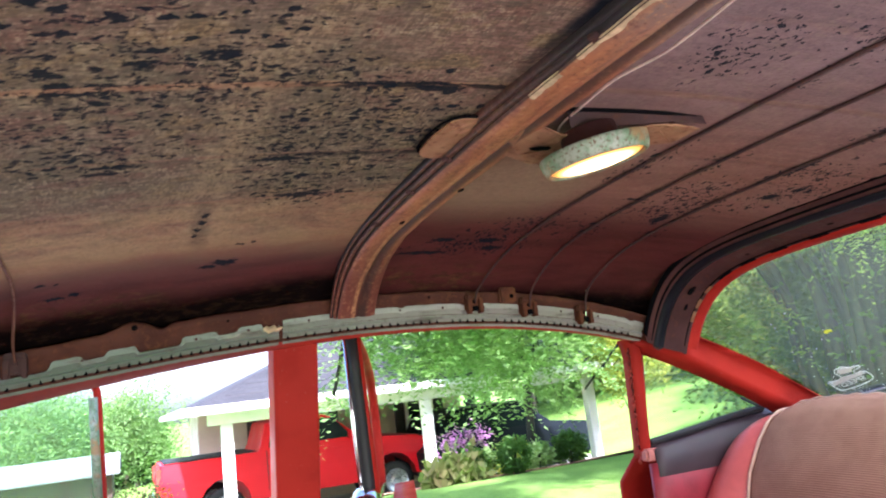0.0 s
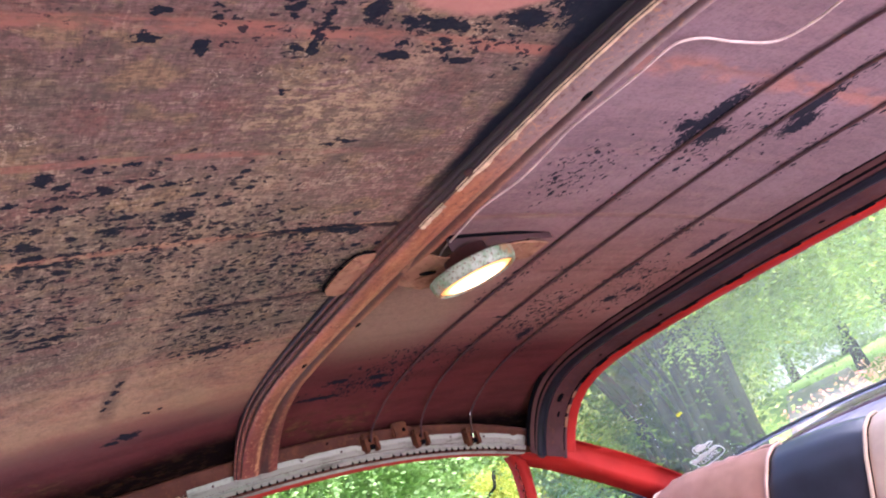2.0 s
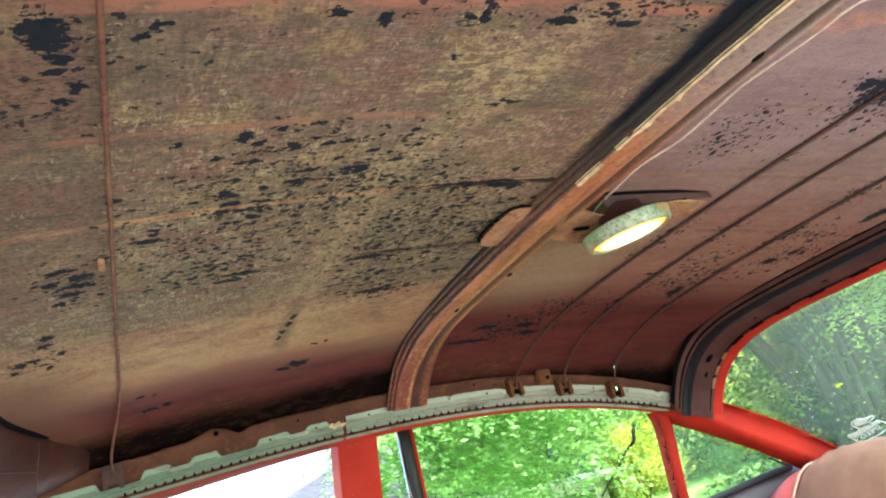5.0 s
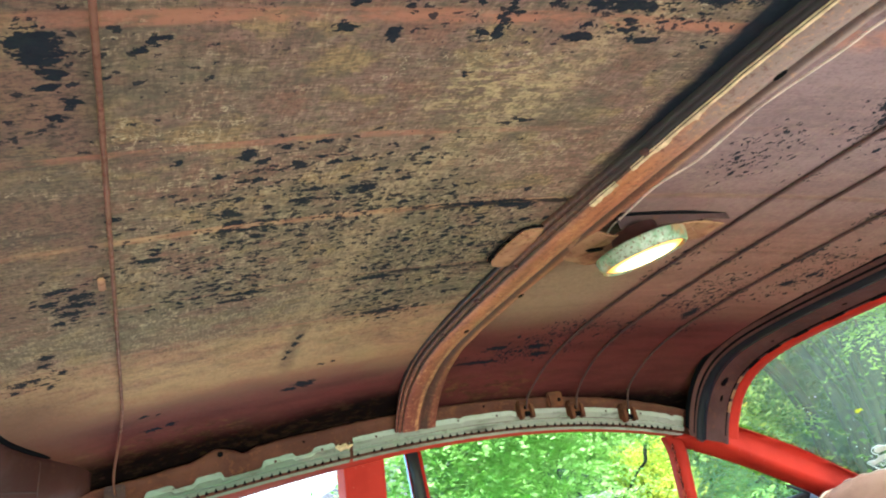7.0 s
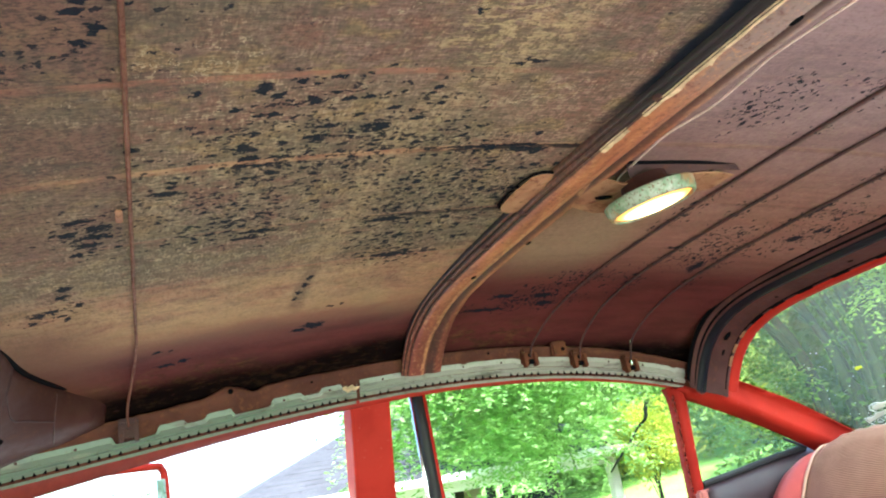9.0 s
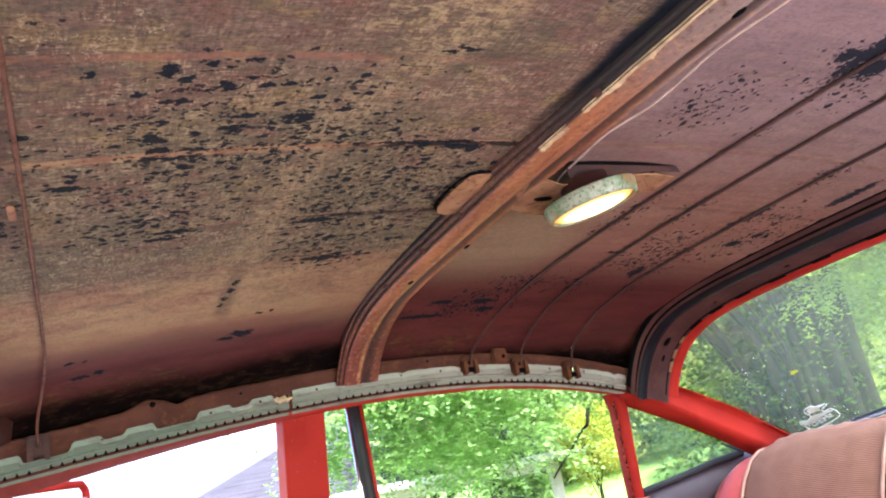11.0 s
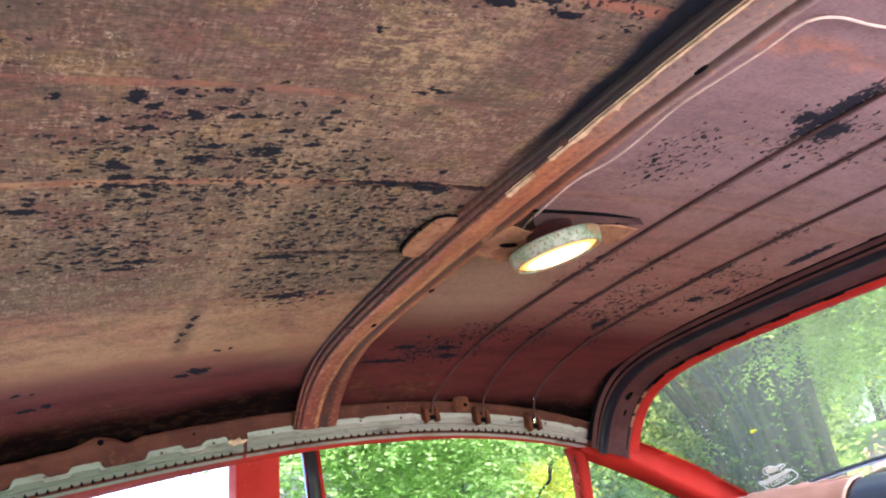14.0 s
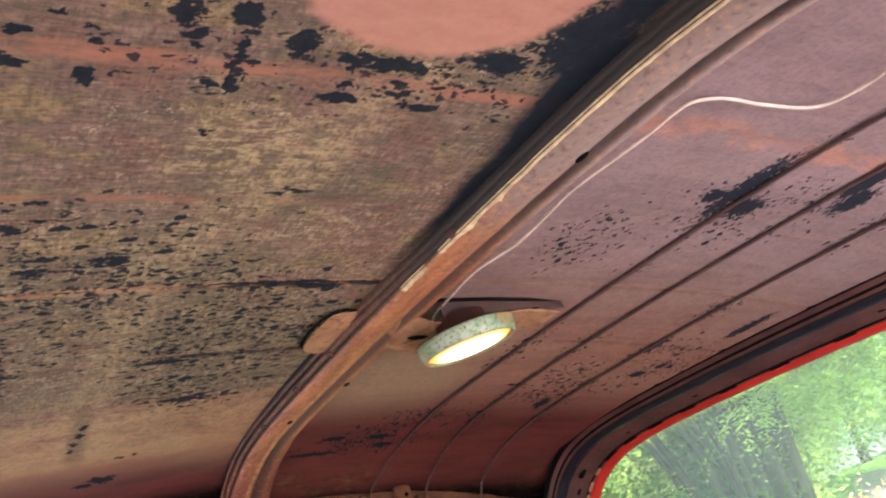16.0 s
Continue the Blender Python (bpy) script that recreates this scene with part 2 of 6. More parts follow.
    # fine woven grain left by the lining
    keep = m.math("SUBTRACT", 1.0, m.math("MULTIPLY", rear, 0.68))
    c = m.mix(both(m.step(grain, 0.44, 0.70), dusty, keep, 0.72), c, (0.062, 0.045, 0.033))
    c = m.mix(both(m.step(weave, 0.235, 0.16), dusty, keep, 0.58), c, (0.058, 0.044, 0.033))
    c = m.mix(both(m.step(weave, 0.275, 0.36), m.step(m.noise((24, 34, 9), 4, 0.65), 0.42, 0.60, 0.25, 1.0), m.step(y, -0.30, -0.10, 0.5, 1.0), dusty, keep, 0.72), c, (0.335, 0.258, 0.165))
    olive = m.noise((48, 90, 48), 5, 0.7)
    c = m.mix(both(m.step(olive, 0.50, 0.62), dusty, keep, 0.55), c, (0.078, 0.066, 0.048))
    curl = both(m.step(m.math("ABSOLUTE", m.math("SUBTRACT", m.noise((150, 190, 95), 2, 0.5), 0.5)), 0.022, 0.006), m.step(m.noise((13, 17, 9), 3, 0.6), 0.52, 0.64), m.step(m.noise((90, 110, 9), 2, 0.5), 0.50, 0.58))
    c = m.mix(both(curl, dusty, front, 0.8), c, (0.40, 0.33, 0.22))
    # orange primer lines over the stiffening seams
    for k, (line, wide, deep) in enumerate(((-0.315, 0.009, 0.9), (-0.184, 0.0052, 0.85), (-0.052, 0.0072, 0.80), (0.10, 0.004, 0.45), (0.240, 0.003, 0.55))):
        gap = m.math("ABSOLUTE", m.math("SUBTRACT", m.math("ADD", py, m.math("MULTIPLY", m.math("SUBTRACT", y, py), 0.30)), line))
        worn = m.step(m.noise((26, 90, 1), 5, 0.7), 0.38, 0.60, 0.10, 0.95)
        f = both(m.step(gap, wide, wide * 0.4), worn if k != 2 else m.step(m.noise((26, 90, 1), 5, 0.7), 0.30, 0.52, 0.45, 1.0), deep if k != 1 else m.step(px, -0.06, -0.24, 0.25, 0.85))
        c = m.mix(m.math("MULTIPLY", f, m.math("SUBTRACT", 1.0, m.math("MULTIPLY", rear, 0.6))), c, (0.245, 0.110, 0.072) if k != 2 else m.mix(m.step(mid, 0.4, 0.6), (0.215, 0.105, 0.062), (0.330, 0.200, 0.110)))
    # dark red primer down the side, its colour darkened for the shade there
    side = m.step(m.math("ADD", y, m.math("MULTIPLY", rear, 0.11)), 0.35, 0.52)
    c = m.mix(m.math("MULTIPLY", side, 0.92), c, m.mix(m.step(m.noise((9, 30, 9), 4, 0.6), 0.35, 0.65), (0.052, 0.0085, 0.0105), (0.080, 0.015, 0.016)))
    mould = both(m.step(m.math("ABSOLUTE", m.math("ADD", px, 0.12)), 0.05, 0.16), m.step(m.noise((40, 60, 30), 5, 0.7), 0.46, 0.60), m.step(y, 0.505, 0.545), m.step(px, 0.34, 0.20))
    c = m.mix(m.math("MULTIPLY", mould, 0.75), c, m.mix(m.step(mid, 0.45, 0.6), (0.040, 0.020, 0.010), (0.105, 0.055, 0.022)))
    corner = both(m.step(px, -0.40, -0.52), m.step(y, 0.24, 0.40), m.step(blotch, 0.3, 0.6, 0.55, 0.9))
    c = m.mix(corner, c, (0.110, 0.052, 0.034))
    fore = both(m.step(px, -0.405, -0.425), m.step(y, 0.16, 0.02), m.step(m.noise((15, 21, 9), 4, 0.65), 0.36, 0.60, 0.25, 0.85))
    c = m.mix(fore, c, m.mix(m.step(grain, 0.40, 0.62), (0.130, 0.072, 0.055), (0.060, 0.040, 0.034)))
    # black sealant in the seam with the side rail, with the crease's shade painted in
    sealer_shade = both(m.step(m.math("ADD", m.math("SUBTRACT", y, m.math("MULTIPLY", rear, 0.034)), both(m.step(px, -0.22, -0.02), front, 0.022)), 0.530, 0.580), m.step(m.noise((30, 40, 30), 5, 0.7), 0.16, 0.40))
    for line, start, deep in ((-0.050, -0.19, 0.95), (0.104, -0.20, 0.85), (0.285, 0.05, 0.4)):
        gap = m.math("ABSOLUTE", m.math("SUBTRACT", m.math("ADD", py, m.math("MULTIPLY", m.math("SUBTRACT", y, py), 0.3)), line))
        torn = m.step(m.noise((22, 70, 9), 4, 0.65), 0.36, 0.48)
        c = m.mix(both(m.step(gap, 0.0056, 0.0022), torn, m.step(px, start, start + 0.06), m.math("SUBTRACT", 1.0, m.math("MULTIPLY", rear, 0.8)), deep), c, (0.012, 0.010, 0.012))
    rodside = None
    # dark stain beside each rod, with the rod's shadow painted into it
    for line in (0.277, 0.367, 0.483):
        gap = m.math("ABSOLUTE", m.math("SUBTRACT", m.math("ADD", px, m.math("MULTIPLY", m.math("SUBTRACT", x, px), 0.12)), line))
        f = both(m.step(gap, 0.0100, 0.0020), m.step(py, 0.47, 0.36), m.step(m.noise((9, 22, 9), 4), 0.3, 0.5, 0.40, 0.92))
        c = m.mix(f, c, (0.036, 0.018, 0.019))
        near = both(m.step(m.math("ABSOLUTE", m.math("SUBTRACT", x, line)), 0.030, 0.002), m.step(py, 0.46, 0.40), m.step(m.noise((5, 11, 5), 3), 0.46, 0.60, 0.0, 0.75))
        rodside = near if rodside is None else m.math("MAXIMUM", rodside, near)

    # pink bare primer near the driver's side
    def spot(cx, cy, rx, ry, at_):
        return m.math("SUBTRACT", 1.0, m.vec("LENGTH", m.vec("MULTIPLY", m.vec("SUBTRACT", at_, (cx, cy, 0)), (1 / rx, 1 / ry, 0))))

    def flakes(sx, sy, density, small, large):
        """Torn flakes of random size, as many as the density lets through."""
        n = m.t.nodes.new("ShaderNodeTexVoronoi")
        n.voronoi_dimensions = "2D"
        n.inputs["Scale"].default_value = 1.0
        m.put(n.inputs["Vector"], m.vec("MULTIPLY", at2, (sx, sy, 0)))
        r, g, _b = m.parts(n.outputs["Color"])
        inside = m.math("SUBTRACT", m.math("ADD", m.math("MULTIPLY", g, large - small), small), n.outputs["Distance"])
        return m.math("MULTIPLY", m.step(m.math("ADD", inside, m.math("MULTIPLY", m.math("SUBTRACT", torn_edge, 0.5), 0.7)), -0.02, 0.05), m.math("LESS_THAN", r, density))

    torn_edge = m.mix(rear, m.noise((190, 250, 1), 3, 0.65), m.noise((330, 190, 1), 3, 0.65))
    pink = m.step(spot(-0.115, -0.412, 0.085, 0.075, at), 0.0, 0.12)
    tar = -1.0
    for cx, cy, rx, ry in TAR_MIDDLE + TAR_FRONT + TAR_EDGE + TAR_DRIVER + TAR_REAR:
        tar = m.math("MAXIMUM", tar, spot(cx, cy, rx, ry, at2))
    tar = m.step(m.math("ADD", tar, m.math("MULTIPLY", m.math("SUBTRACT", torn_edge, 0.5), 2.2)), 0.02, 0.18)
    field = 0.0
    for cx, cy, rx, ry, strong in ROOF_FLECKS:
        field = m.math("MAXIMUM", field, m.math("MULTIPLY", m.step(spot(cx, cy, rx, ry, at), 0.0, 0.7), strong))
    field = m.math("MULTIPLY", field, m.step(m.noise((11, 17, 9), 3, 0.6), 0.34, 0.56, 0.35, 1.0))
    fleck = both(front, m.math("MAXIMUM", flakes(74, 108, m.math("MULTIPLY", field, 0.78), 0.12, 0.48), m.math("MULTIPLY", flakes(150, 215, field, 0.12, 0.50), 0.9)))
    rear_field = m.math("MAXIMUM", field, rodside)
    fleck = m.math("MAXIMUM", fleck, both(rear, m.math("MAXIMUM", flakes(118, 70, m.math("MULTIPLY", rear_field, 0.56), 0.12, 0.44), flakes(230, 150, m.math("MULTIPLY", rear_field, 0.75), 0.12, 0.48))))
    pits = both(flakes(310, 480, 0.16, 0.10, 0.36), front, dusty, m.step(m.noise((17, 26, 9), 3, 0.6), 0.46, 0.60))
    dark = m.math("MULTIPLY", m.math("MAXIMUM", tar, m.math("MAXIMUM", fleck, m.math("MULTIPLY", pits, 0.7))), m.math("MULTIPLY", m.math("SUBTRACT", 1.0, pink), 0.95))
    c = m.mix(m.math("MULTIPLY", pink, 0.85), c, m.mix(mid, (0.30, 0.13, 0.095), (0.42, 0.21, 0.16)))
    # strip ahead of the cross member: its shadow painted in blue-black
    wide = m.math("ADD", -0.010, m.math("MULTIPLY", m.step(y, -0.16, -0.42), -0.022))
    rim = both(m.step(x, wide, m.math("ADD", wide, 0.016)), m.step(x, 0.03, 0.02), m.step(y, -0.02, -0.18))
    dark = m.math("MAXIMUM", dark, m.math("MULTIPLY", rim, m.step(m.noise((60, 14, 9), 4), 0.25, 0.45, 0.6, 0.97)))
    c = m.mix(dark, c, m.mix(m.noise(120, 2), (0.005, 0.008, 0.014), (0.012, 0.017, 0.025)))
    c = m.mix(sealer_shade, c, m.mix(m.step(mid, 0.48, 0.64), (0.005, 0.003, 0.003), (0.020, 0.011, 0.007)))
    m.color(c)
    m.rough(m.step(grain, 0.2, 0.8, 0.68, 0.9))
    m.put(m.p.inputs["Specular IOR Level"], m.math("SUBTRACT", 0.09, m.math("MULTIPLY", m.math("MAXIMUM", dark, sealer_shade), 0.08)))
    relief = m.math("ADD", m.math("MULTIPLY", grain, 0.6), m.math("MULTIPLY", dark, 0.45))
    m.bump(relief, 0.35, 0.0012)
    return m.m


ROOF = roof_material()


def rust_material(name, a, b, c2, scale=30):
    m = Mat(name, 0.75, 0.0, 0.12)
    n1, n2, n3 = m.noise(scale * 0.4), m.noise(scale * 2.2, 5, 0.7), m.noise(scale * 6, 3)
    c = m.mix(m.step(n1, 0.35, 0.65), a, b)
    c = m.mix(m.math("MULTIPLY", m.step(n2, 0.52, 0.66), 0.8), c, c2)
    c = m.mix(m.math("MULTIPLY", m.step(n3, 0.6, 0.75), 0.35), c, tuple(v * 0.35 for v in a))
    m.color(c).bump(n2, 0.35, 0.001)
    m.rough(m.step(n2, 0.3, 0.7, 0.55, 0.85))
    return m.m


def plain(name, col, rough=0.6, metal=0.0, spec=0.4, vary=0.25, scale=25):
    m = Mat(name, rough, metal, spec)
    n = m.noise(scale, 5, 0.6)
    m.color(m.mix(m.step(n, 0.3, 0.7), tuple(v * (1 - vary) for v in col), tuple(min(1, v * (1 + vary * 0.6)) for v in col))).bump(n, 0.08, 0.001)
    m.rough(m.step(n, 0.3, 0.7, rough * 0.85, min(1, rough * 1.15)))
    return m.m


def bow_material():
    m = Mat("rusted_cross_member", 0.6, 0.15, 0.35)
    x, y, _ = m.parts()
    n1, n2 = m.noise((60, 8, 30), 5, 0.65), m.noise(160, 4, 0.7)
    c = m.mix(m.step(n1, 0.35, 0.65), (0.20, 0.066, 0.034), (0.40, 0.150, 0.068))
    # greyer towards the driver's side, sky light put into the rust colour
    c = m.mix(m.step(m.math("ADD", y, m.math("MULTIPLY", m.math("SUBTRACT", n1, 0.5), 0.25)), -0.10, -0.30), c, (0.23, 0.165, 0.15))
    c = m.mix(m.step(y, 0.44, 0.53), c, (0.17, 0.048, 0.035))
    c = m.mix(m.math("MULTIPLY", m.step(n2, 0.54, 0.66), 0.6), c, (0.46, 0.24, 0.12))
    c = m.mix(m.math("MULTIPLY", m.step(n2, 0.46, 0.34), 0.6), c, (0.10, 0.036, 0.026))
    # ridges and grooves coloured dark, for the shade in these recesses
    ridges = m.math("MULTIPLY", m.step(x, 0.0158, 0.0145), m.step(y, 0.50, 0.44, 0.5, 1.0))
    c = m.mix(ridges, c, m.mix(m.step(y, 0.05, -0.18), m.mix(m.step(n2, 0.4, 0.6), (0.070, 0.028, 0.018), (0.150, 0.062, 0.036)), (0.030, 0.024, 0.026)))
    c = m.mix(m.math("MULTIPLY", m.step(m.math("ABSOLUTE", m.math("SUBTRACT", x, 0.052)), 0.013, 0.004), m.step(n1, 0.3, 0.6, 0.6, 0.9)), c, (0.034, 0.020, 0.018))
    edge = m.math("MULTIPLY", m.step(m.math("ABSOLUTE", m.math("SUBTRACT", x, 0.0385)), 0.0050, 0.0015), m.step(y, -0.05, 0.12))
    c = m.mix(m.math("MULTIPLY", edge, m.step(n2, 0.44, 0.58, 0.2, 0.9)), c, (0.50, 0.245, 0.120))
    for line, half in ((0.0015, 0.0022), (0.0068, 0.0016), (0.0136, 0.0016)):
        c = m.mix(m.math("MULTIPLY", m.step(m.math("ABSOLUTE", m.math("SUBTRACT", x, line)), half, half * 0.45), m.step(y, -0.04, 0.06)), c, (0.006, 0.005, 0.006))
    m.color(c).bump(n2, 0.5, 0.0012)
    return m.m


def strip_material():
    m = Mat("mint_painted_strip", 0.5, 0.1, 0.4)
    x, _, _ = m.parts()
    n1, n2 = m.noise((14, 30, 60), 5, 0.65), m.noise(130, 4, 0.7)
    c = m.mix(m.step(x, -0.3, 0.25), (0.150, 0.195, 0.155), (0.30, 0.300, 0.27))
    c = m.mix(m.step(n1, 0.52, 0.70), c, (0.115, 0.115, 0.095))
    c = m.mix(m.math("MULTIPLY", m.step(n2, 0.56, 0.70), 0.6), c, (0.09, 0.085, 0.05))
    c = m.mix(m.step(m.noise((9, 9, 40), 4), 0.64, 0.72), c, (0.23, 0.24, 0.20))
    m.color(c).bump(n2, 0.2, 0.0006)
    return m.m


def paint_material(name, col, deep, rough=0.32):
    m = Mat(name, rough, 0.0, 0.08)
    n1, n2 = m.noise(9, 4), m.noise(190, 3)
    c = m.mix(m.step(n1, 0.35, 0.7), col, deep)
    c = m.mix(m.math("MULTIPLY", m.step(n2, 0.66, 0.74), 0.12), c, (0.5, 0.36, 0.3))
    m.color(c).bump(m.math("ADD", n1, m.math("MULTIPLY", n2, 0.2)), 0.08, 0.001)
    m.rough(m.step(n1, 0.3, 0.7, rough, rough + 0.2))
    return m.m


def cloth_material():
    m = Mat("ribbed_seat_cloth", 0.85, 0.0, 0.15)
    x, y, z = m.parts()
    n = m.noise(30, 4)
    rib = m.math("SINE", m.math("MULTIPLY", m.math("ADD", z, m.math("MULTIPLY", x, 0.9)), 1400.0))
    c = m.mix(m.step(n, 0.3, 0.7), (0.47, 0.245, 0.165), (0.55, 0.30, 0.205))
    c = m.mix(m.step(rib, -0.6, 0.8, 0.36, 0.0), c, (0.20, 0.09, 0.065))
    m.color(c).bump(rib, 0.7, 0.0015)
    return m.m


def glass_material(name, tint=(0.92, 0.97, 0.94), gloss=0.10, dirt=0.0):
    m = bpy.data.materials.new(name)
    m.use_nodes = True
    t = m.node_tree
    t.nodes.clear()
    out, mixer, clear, shine = (t.nodes.new("ShaderNode" + k) for k in ("OutputMaterial", "MixShader", "BsdfTransparent", "BsdfGlossy"))
    clear.inputs[0].default_value = (*tint, 1)
    shine.inputs["Roughness"].default_value = 0.02
    face, power, scale = t.nodes.new("ShaderNodeLayerWeight"), t.nodes.new("ShaderNodeMath"), t.nodes.new("ShaderNodeMath")
    face.inputs[0].default_value = 0.5
    power.operation, power.inputs[1].default_value = "POWER", 5.0
    scale.operation, scale.inputs[1].default_value, scale.inputs[2].default_value = "MULTIPLY_ADD", gloss * 4, gloss * 0.25
    t.links.new(face.outputs["Facing"], power.inputs[0])
    t.links.new(power.outputs[0], scale.inputs[0])
    t.links.new(scale.outputs[0], mixer.inputs[0])
    t.links.new(clear.outputs[0], mixer.inputs[1])
    t.links.new(shine.outputs[0], mixer.inputs[2])
    last = mixer.outputs[0]
    if dirt:
        film, more = t.nodes.new("ShaderNodeBsdfTranslucent"), t.nodes.new("ShaderNodeMixShader")
        film.inputs[0].default_value = (0.54, 0.60, 0.42, 1)
        coord, tex, ramp = t.nodes.new("ShaderNodeTexCoord"), t.nodes.new("ShaderNodeTexNoise"), t.nodes.new("ShaderNodeMapRange")
        tex.inputs["Scale"].default_value, tex.inputs["Detail"].default_value = 2.5, 3.0
        t.links.new(coord.outputs["Object"], tex.inputs["Vector"])
        t.links.new(tex.outputs["Fac"], ramp.inputs[0])
        for s, v in zip(ramp.inputs[1:5], (0.3, 0.75, dirt * 0.5, dirt)):
            s.default_value = v
        t.links.new(ramp.outputs[0], more.inputs[0])
        t.links.new(last, more.inputs[1])
        t.links.new(film.outputs[0], more.inputs[2])
        last = more.outputs[0]
    t.links.new(last, out.inputs[0])
    return m


def glow_material(name, col, power):
    m = Mat(name, 0.4)
    r = m.vec("LENGTH", m.vec("MULTIPLY", m.xyz, (1, 1, 0)))
    hot = m.mix(m.step(r, 0.022, 0.040), (1.0, 0.74, 0.36), col)
    m.color(col)
    m.put(m.p.inputs["Emission Color"], hot)
    m.put(m.p.inputs["Emission Strength"], m.step(r, 0.024, 0.0425, power, power * 0.10))
    return m.m


def leaf_material(name, a, b, dead=None):
    m = Mat(name, 0.55, 0.0, 0.15)
    geo = m.t.nodes.new("ShaderNodeNewGeometry").outputs["Random Per Island"]
    c = m.mix(m.math("ADD", m.math("MULTIPLY", geo, 0.38), m.math("MULTIPLY", m.step(m.noise(1.9, 4, 0.65), 0.38, 0.62), 0.62)), a, b)
    if dead:
        c = m.mix(m.step(geo, 0.965, 0.975), c, dead)
    m.color(c)
    trans, mixer = m.t.nodes.new("ShaderNodeBsdfTranslucent"), m.t.nodes.new("ShaderNodeMixShader")
    m.put(trans.inputs[0], m.mix(0.5, c, (0.25, 0.45, 0.04)))
    mixer.inputs[0].default_value = 0.55
    m.t.links.new(m.p.outputs[0], mixer.inputs[1])
    m.t.links.new(trans.outputs[0], mixer.inputs[2])
    m.t.links.new(mixer.outputs[0], m.t.nodes["Material Output"].inputs[0])
    return m.m


BOW, STRIP = bow_material(), strip_material()
RAIL = rust_material("rusted_rail_steel", (0.058, 0.021, 0.015), (0.090, 0.034, 0.022), (0.112, 0.046, 0.024))
BRACKET = rust_material("rusted_bracket_steel", (0.060, 0.022, 0.014), (0.115, 0.040, 0.020), (0.16, 0.066, 0.030), 60)
HEADER = rust_material("primed_header_steel", (0.045, 0.018, 0.019), (0.072, 0.030, 0.029), (0.090, 0.036, 0.026))
GUSSET = rust_material("maroon_gusset_steel", (0.030, 0.010, 0.010), (0.050, 0.019, 0.017), (0.062, 0.025, 0.018), 14)
PLATE = rust_material("orange_rust_plate", (0.21, 0.098, 0.055), (0.31, 0.165, 0.090), (0.12, 0.050, 0.030), 40)
ROD = rust_material("rusted_rod", (0.10, 0.044, 0.032), (0.15, 0.068, 0.048), (0.08, 0.034, 0.024), 60)
DARK_ROD = rust_material("dark_rod", (0.045, 0.028, 0.030), (0.07, 0.038, 0.036), (0.10, 0.045, 0.03), 40)
RED = paint_material("red_body_paint", (0.36, 0.022, 0.013), (0.27, 0.016, 0.010), 0.45)
DARK_RED = paint_material("worn_red_paint", (0.34, 0.052, 0.035), (0.22, 0.040, 0.03), 0.5)
LIP = Mat("lip_paint", 0.5, 0.0, 0.3)
_f = LIP.step(LIP.math("ADD", LIP.parts()[0], LIP.math("MULTIPLY", LIP.math("SUBTRACT", LIP.noise(30, 4), 0.5), 0.08)), -0.12, -0.02)
LIP.color(LIP.mix(_f, LIP.mix(LIP.noise(70, 4), (0.115, 0.019, 0.016), (0.22, 0.042, 0.032)), (0.38, 0.030, 0.019))).bump(LIP.noise(150, 3), 0.15, 0.0008)
LIP = LIP.m
RUBBER = plain("black_rubber", (0.018, 0.019, 0.022), 0.6)
BLACK = plain("black_hole", (0.004, 0.004, 0.005), 0.9, 0, 0.02)
CHANNEL = plain("black_channel", (0.009, 0.009, 0.014), 0.5, 0, 0.12)
CREAM = plain("dried_glue", (0.58, 0.43, 0.27), 0.8, 0, 0.2, 0.4, 60)
WHITE_WIRE = plain("aged_white_wire", (0.54, 0.43, 0.36), 0.6, 0, 0.3, 0.25, 60)
CHROME = plain("chrome", (0.75, 0.77, 0.8), 0.16, 1.0, 0.5, 0.1)
GALVANISED = Mat("corroded_zinc", 0.6, 0.3, 0.35)
_n, _n2 = GALVANISED.noise(60, 5, 0.7), GALVANISED.noise(330, 4, 0.7)
_c = GALVANISED.mix(GALVANISED.step(_n, 0.4, 0.6), (0.30, 0.33, 0.27), (0.15, 0.23, 0.14))
_c = GALVANISED.mix(GALVANISED.step(_n2, 0.54, 0.62), _c, (0.13, 0.08, 0.05))
_c = GALVANISED.mix(GALVANISED.math("MULTIPLY", GALVANISED.step(GALVANISED.noise(26, 4), 0.50, 0.60), 0.75), _c, (0.33, 0.17, 0.07))
GALVANISED.color(_c).bump(_n2, 0.25, 0.0006)
GALVANISED = GALVANISED.m
LENS = glow_material("lit_lamp_lens", (1.0, 0.42, 0.06), 1.35)
CLOTH = cloth_material()
VINYL_RED = plain("red_vinyl", (0.52, 0.065, 0.06), 0.42, 0, 0.5, 0.15)
# the red vinyl again, paler: sky sheen on the bolsters put into the colour
VINYL_SHEEN = plain("sheen_red_vinyl", (0.54, 0.115, 0.108), 0.34, 0, 0.4, 0.12)
VINYL_BLACK = plain("black_vinyl", (0.02, 0.022, 0.028), 0.38, 0, 0.5, 0.2)
VINYL_CREAM = plain("cream_vinyl", (0.50, 0.37, 0.26), 0.5, 0, 0.4, 0.12)
PIPING = plain("pale_piping", (0.62, 0.40, 0.30), 0.6, 0, 0.3, 0.2)
PANEL = plain("maroon_trim_panel", (0.26, 0.020, 0.032), 0.5, 0, 0.4, 0.2)
LEDGE = plain("dark_ledge_vinyl", (0.045, 0.030, 0.036), 0.5, 0, 0.4, 0.2)
SHELF = plain("grey_shelf_felt", (0.27, 0.25, 0.265), 0.85, 0, 0.2, 0.2)
DECK = plain("dark_maroon_lacquer", (0.08, 0.038, 0.030), 0.3, 0, 0.2, 0.15)
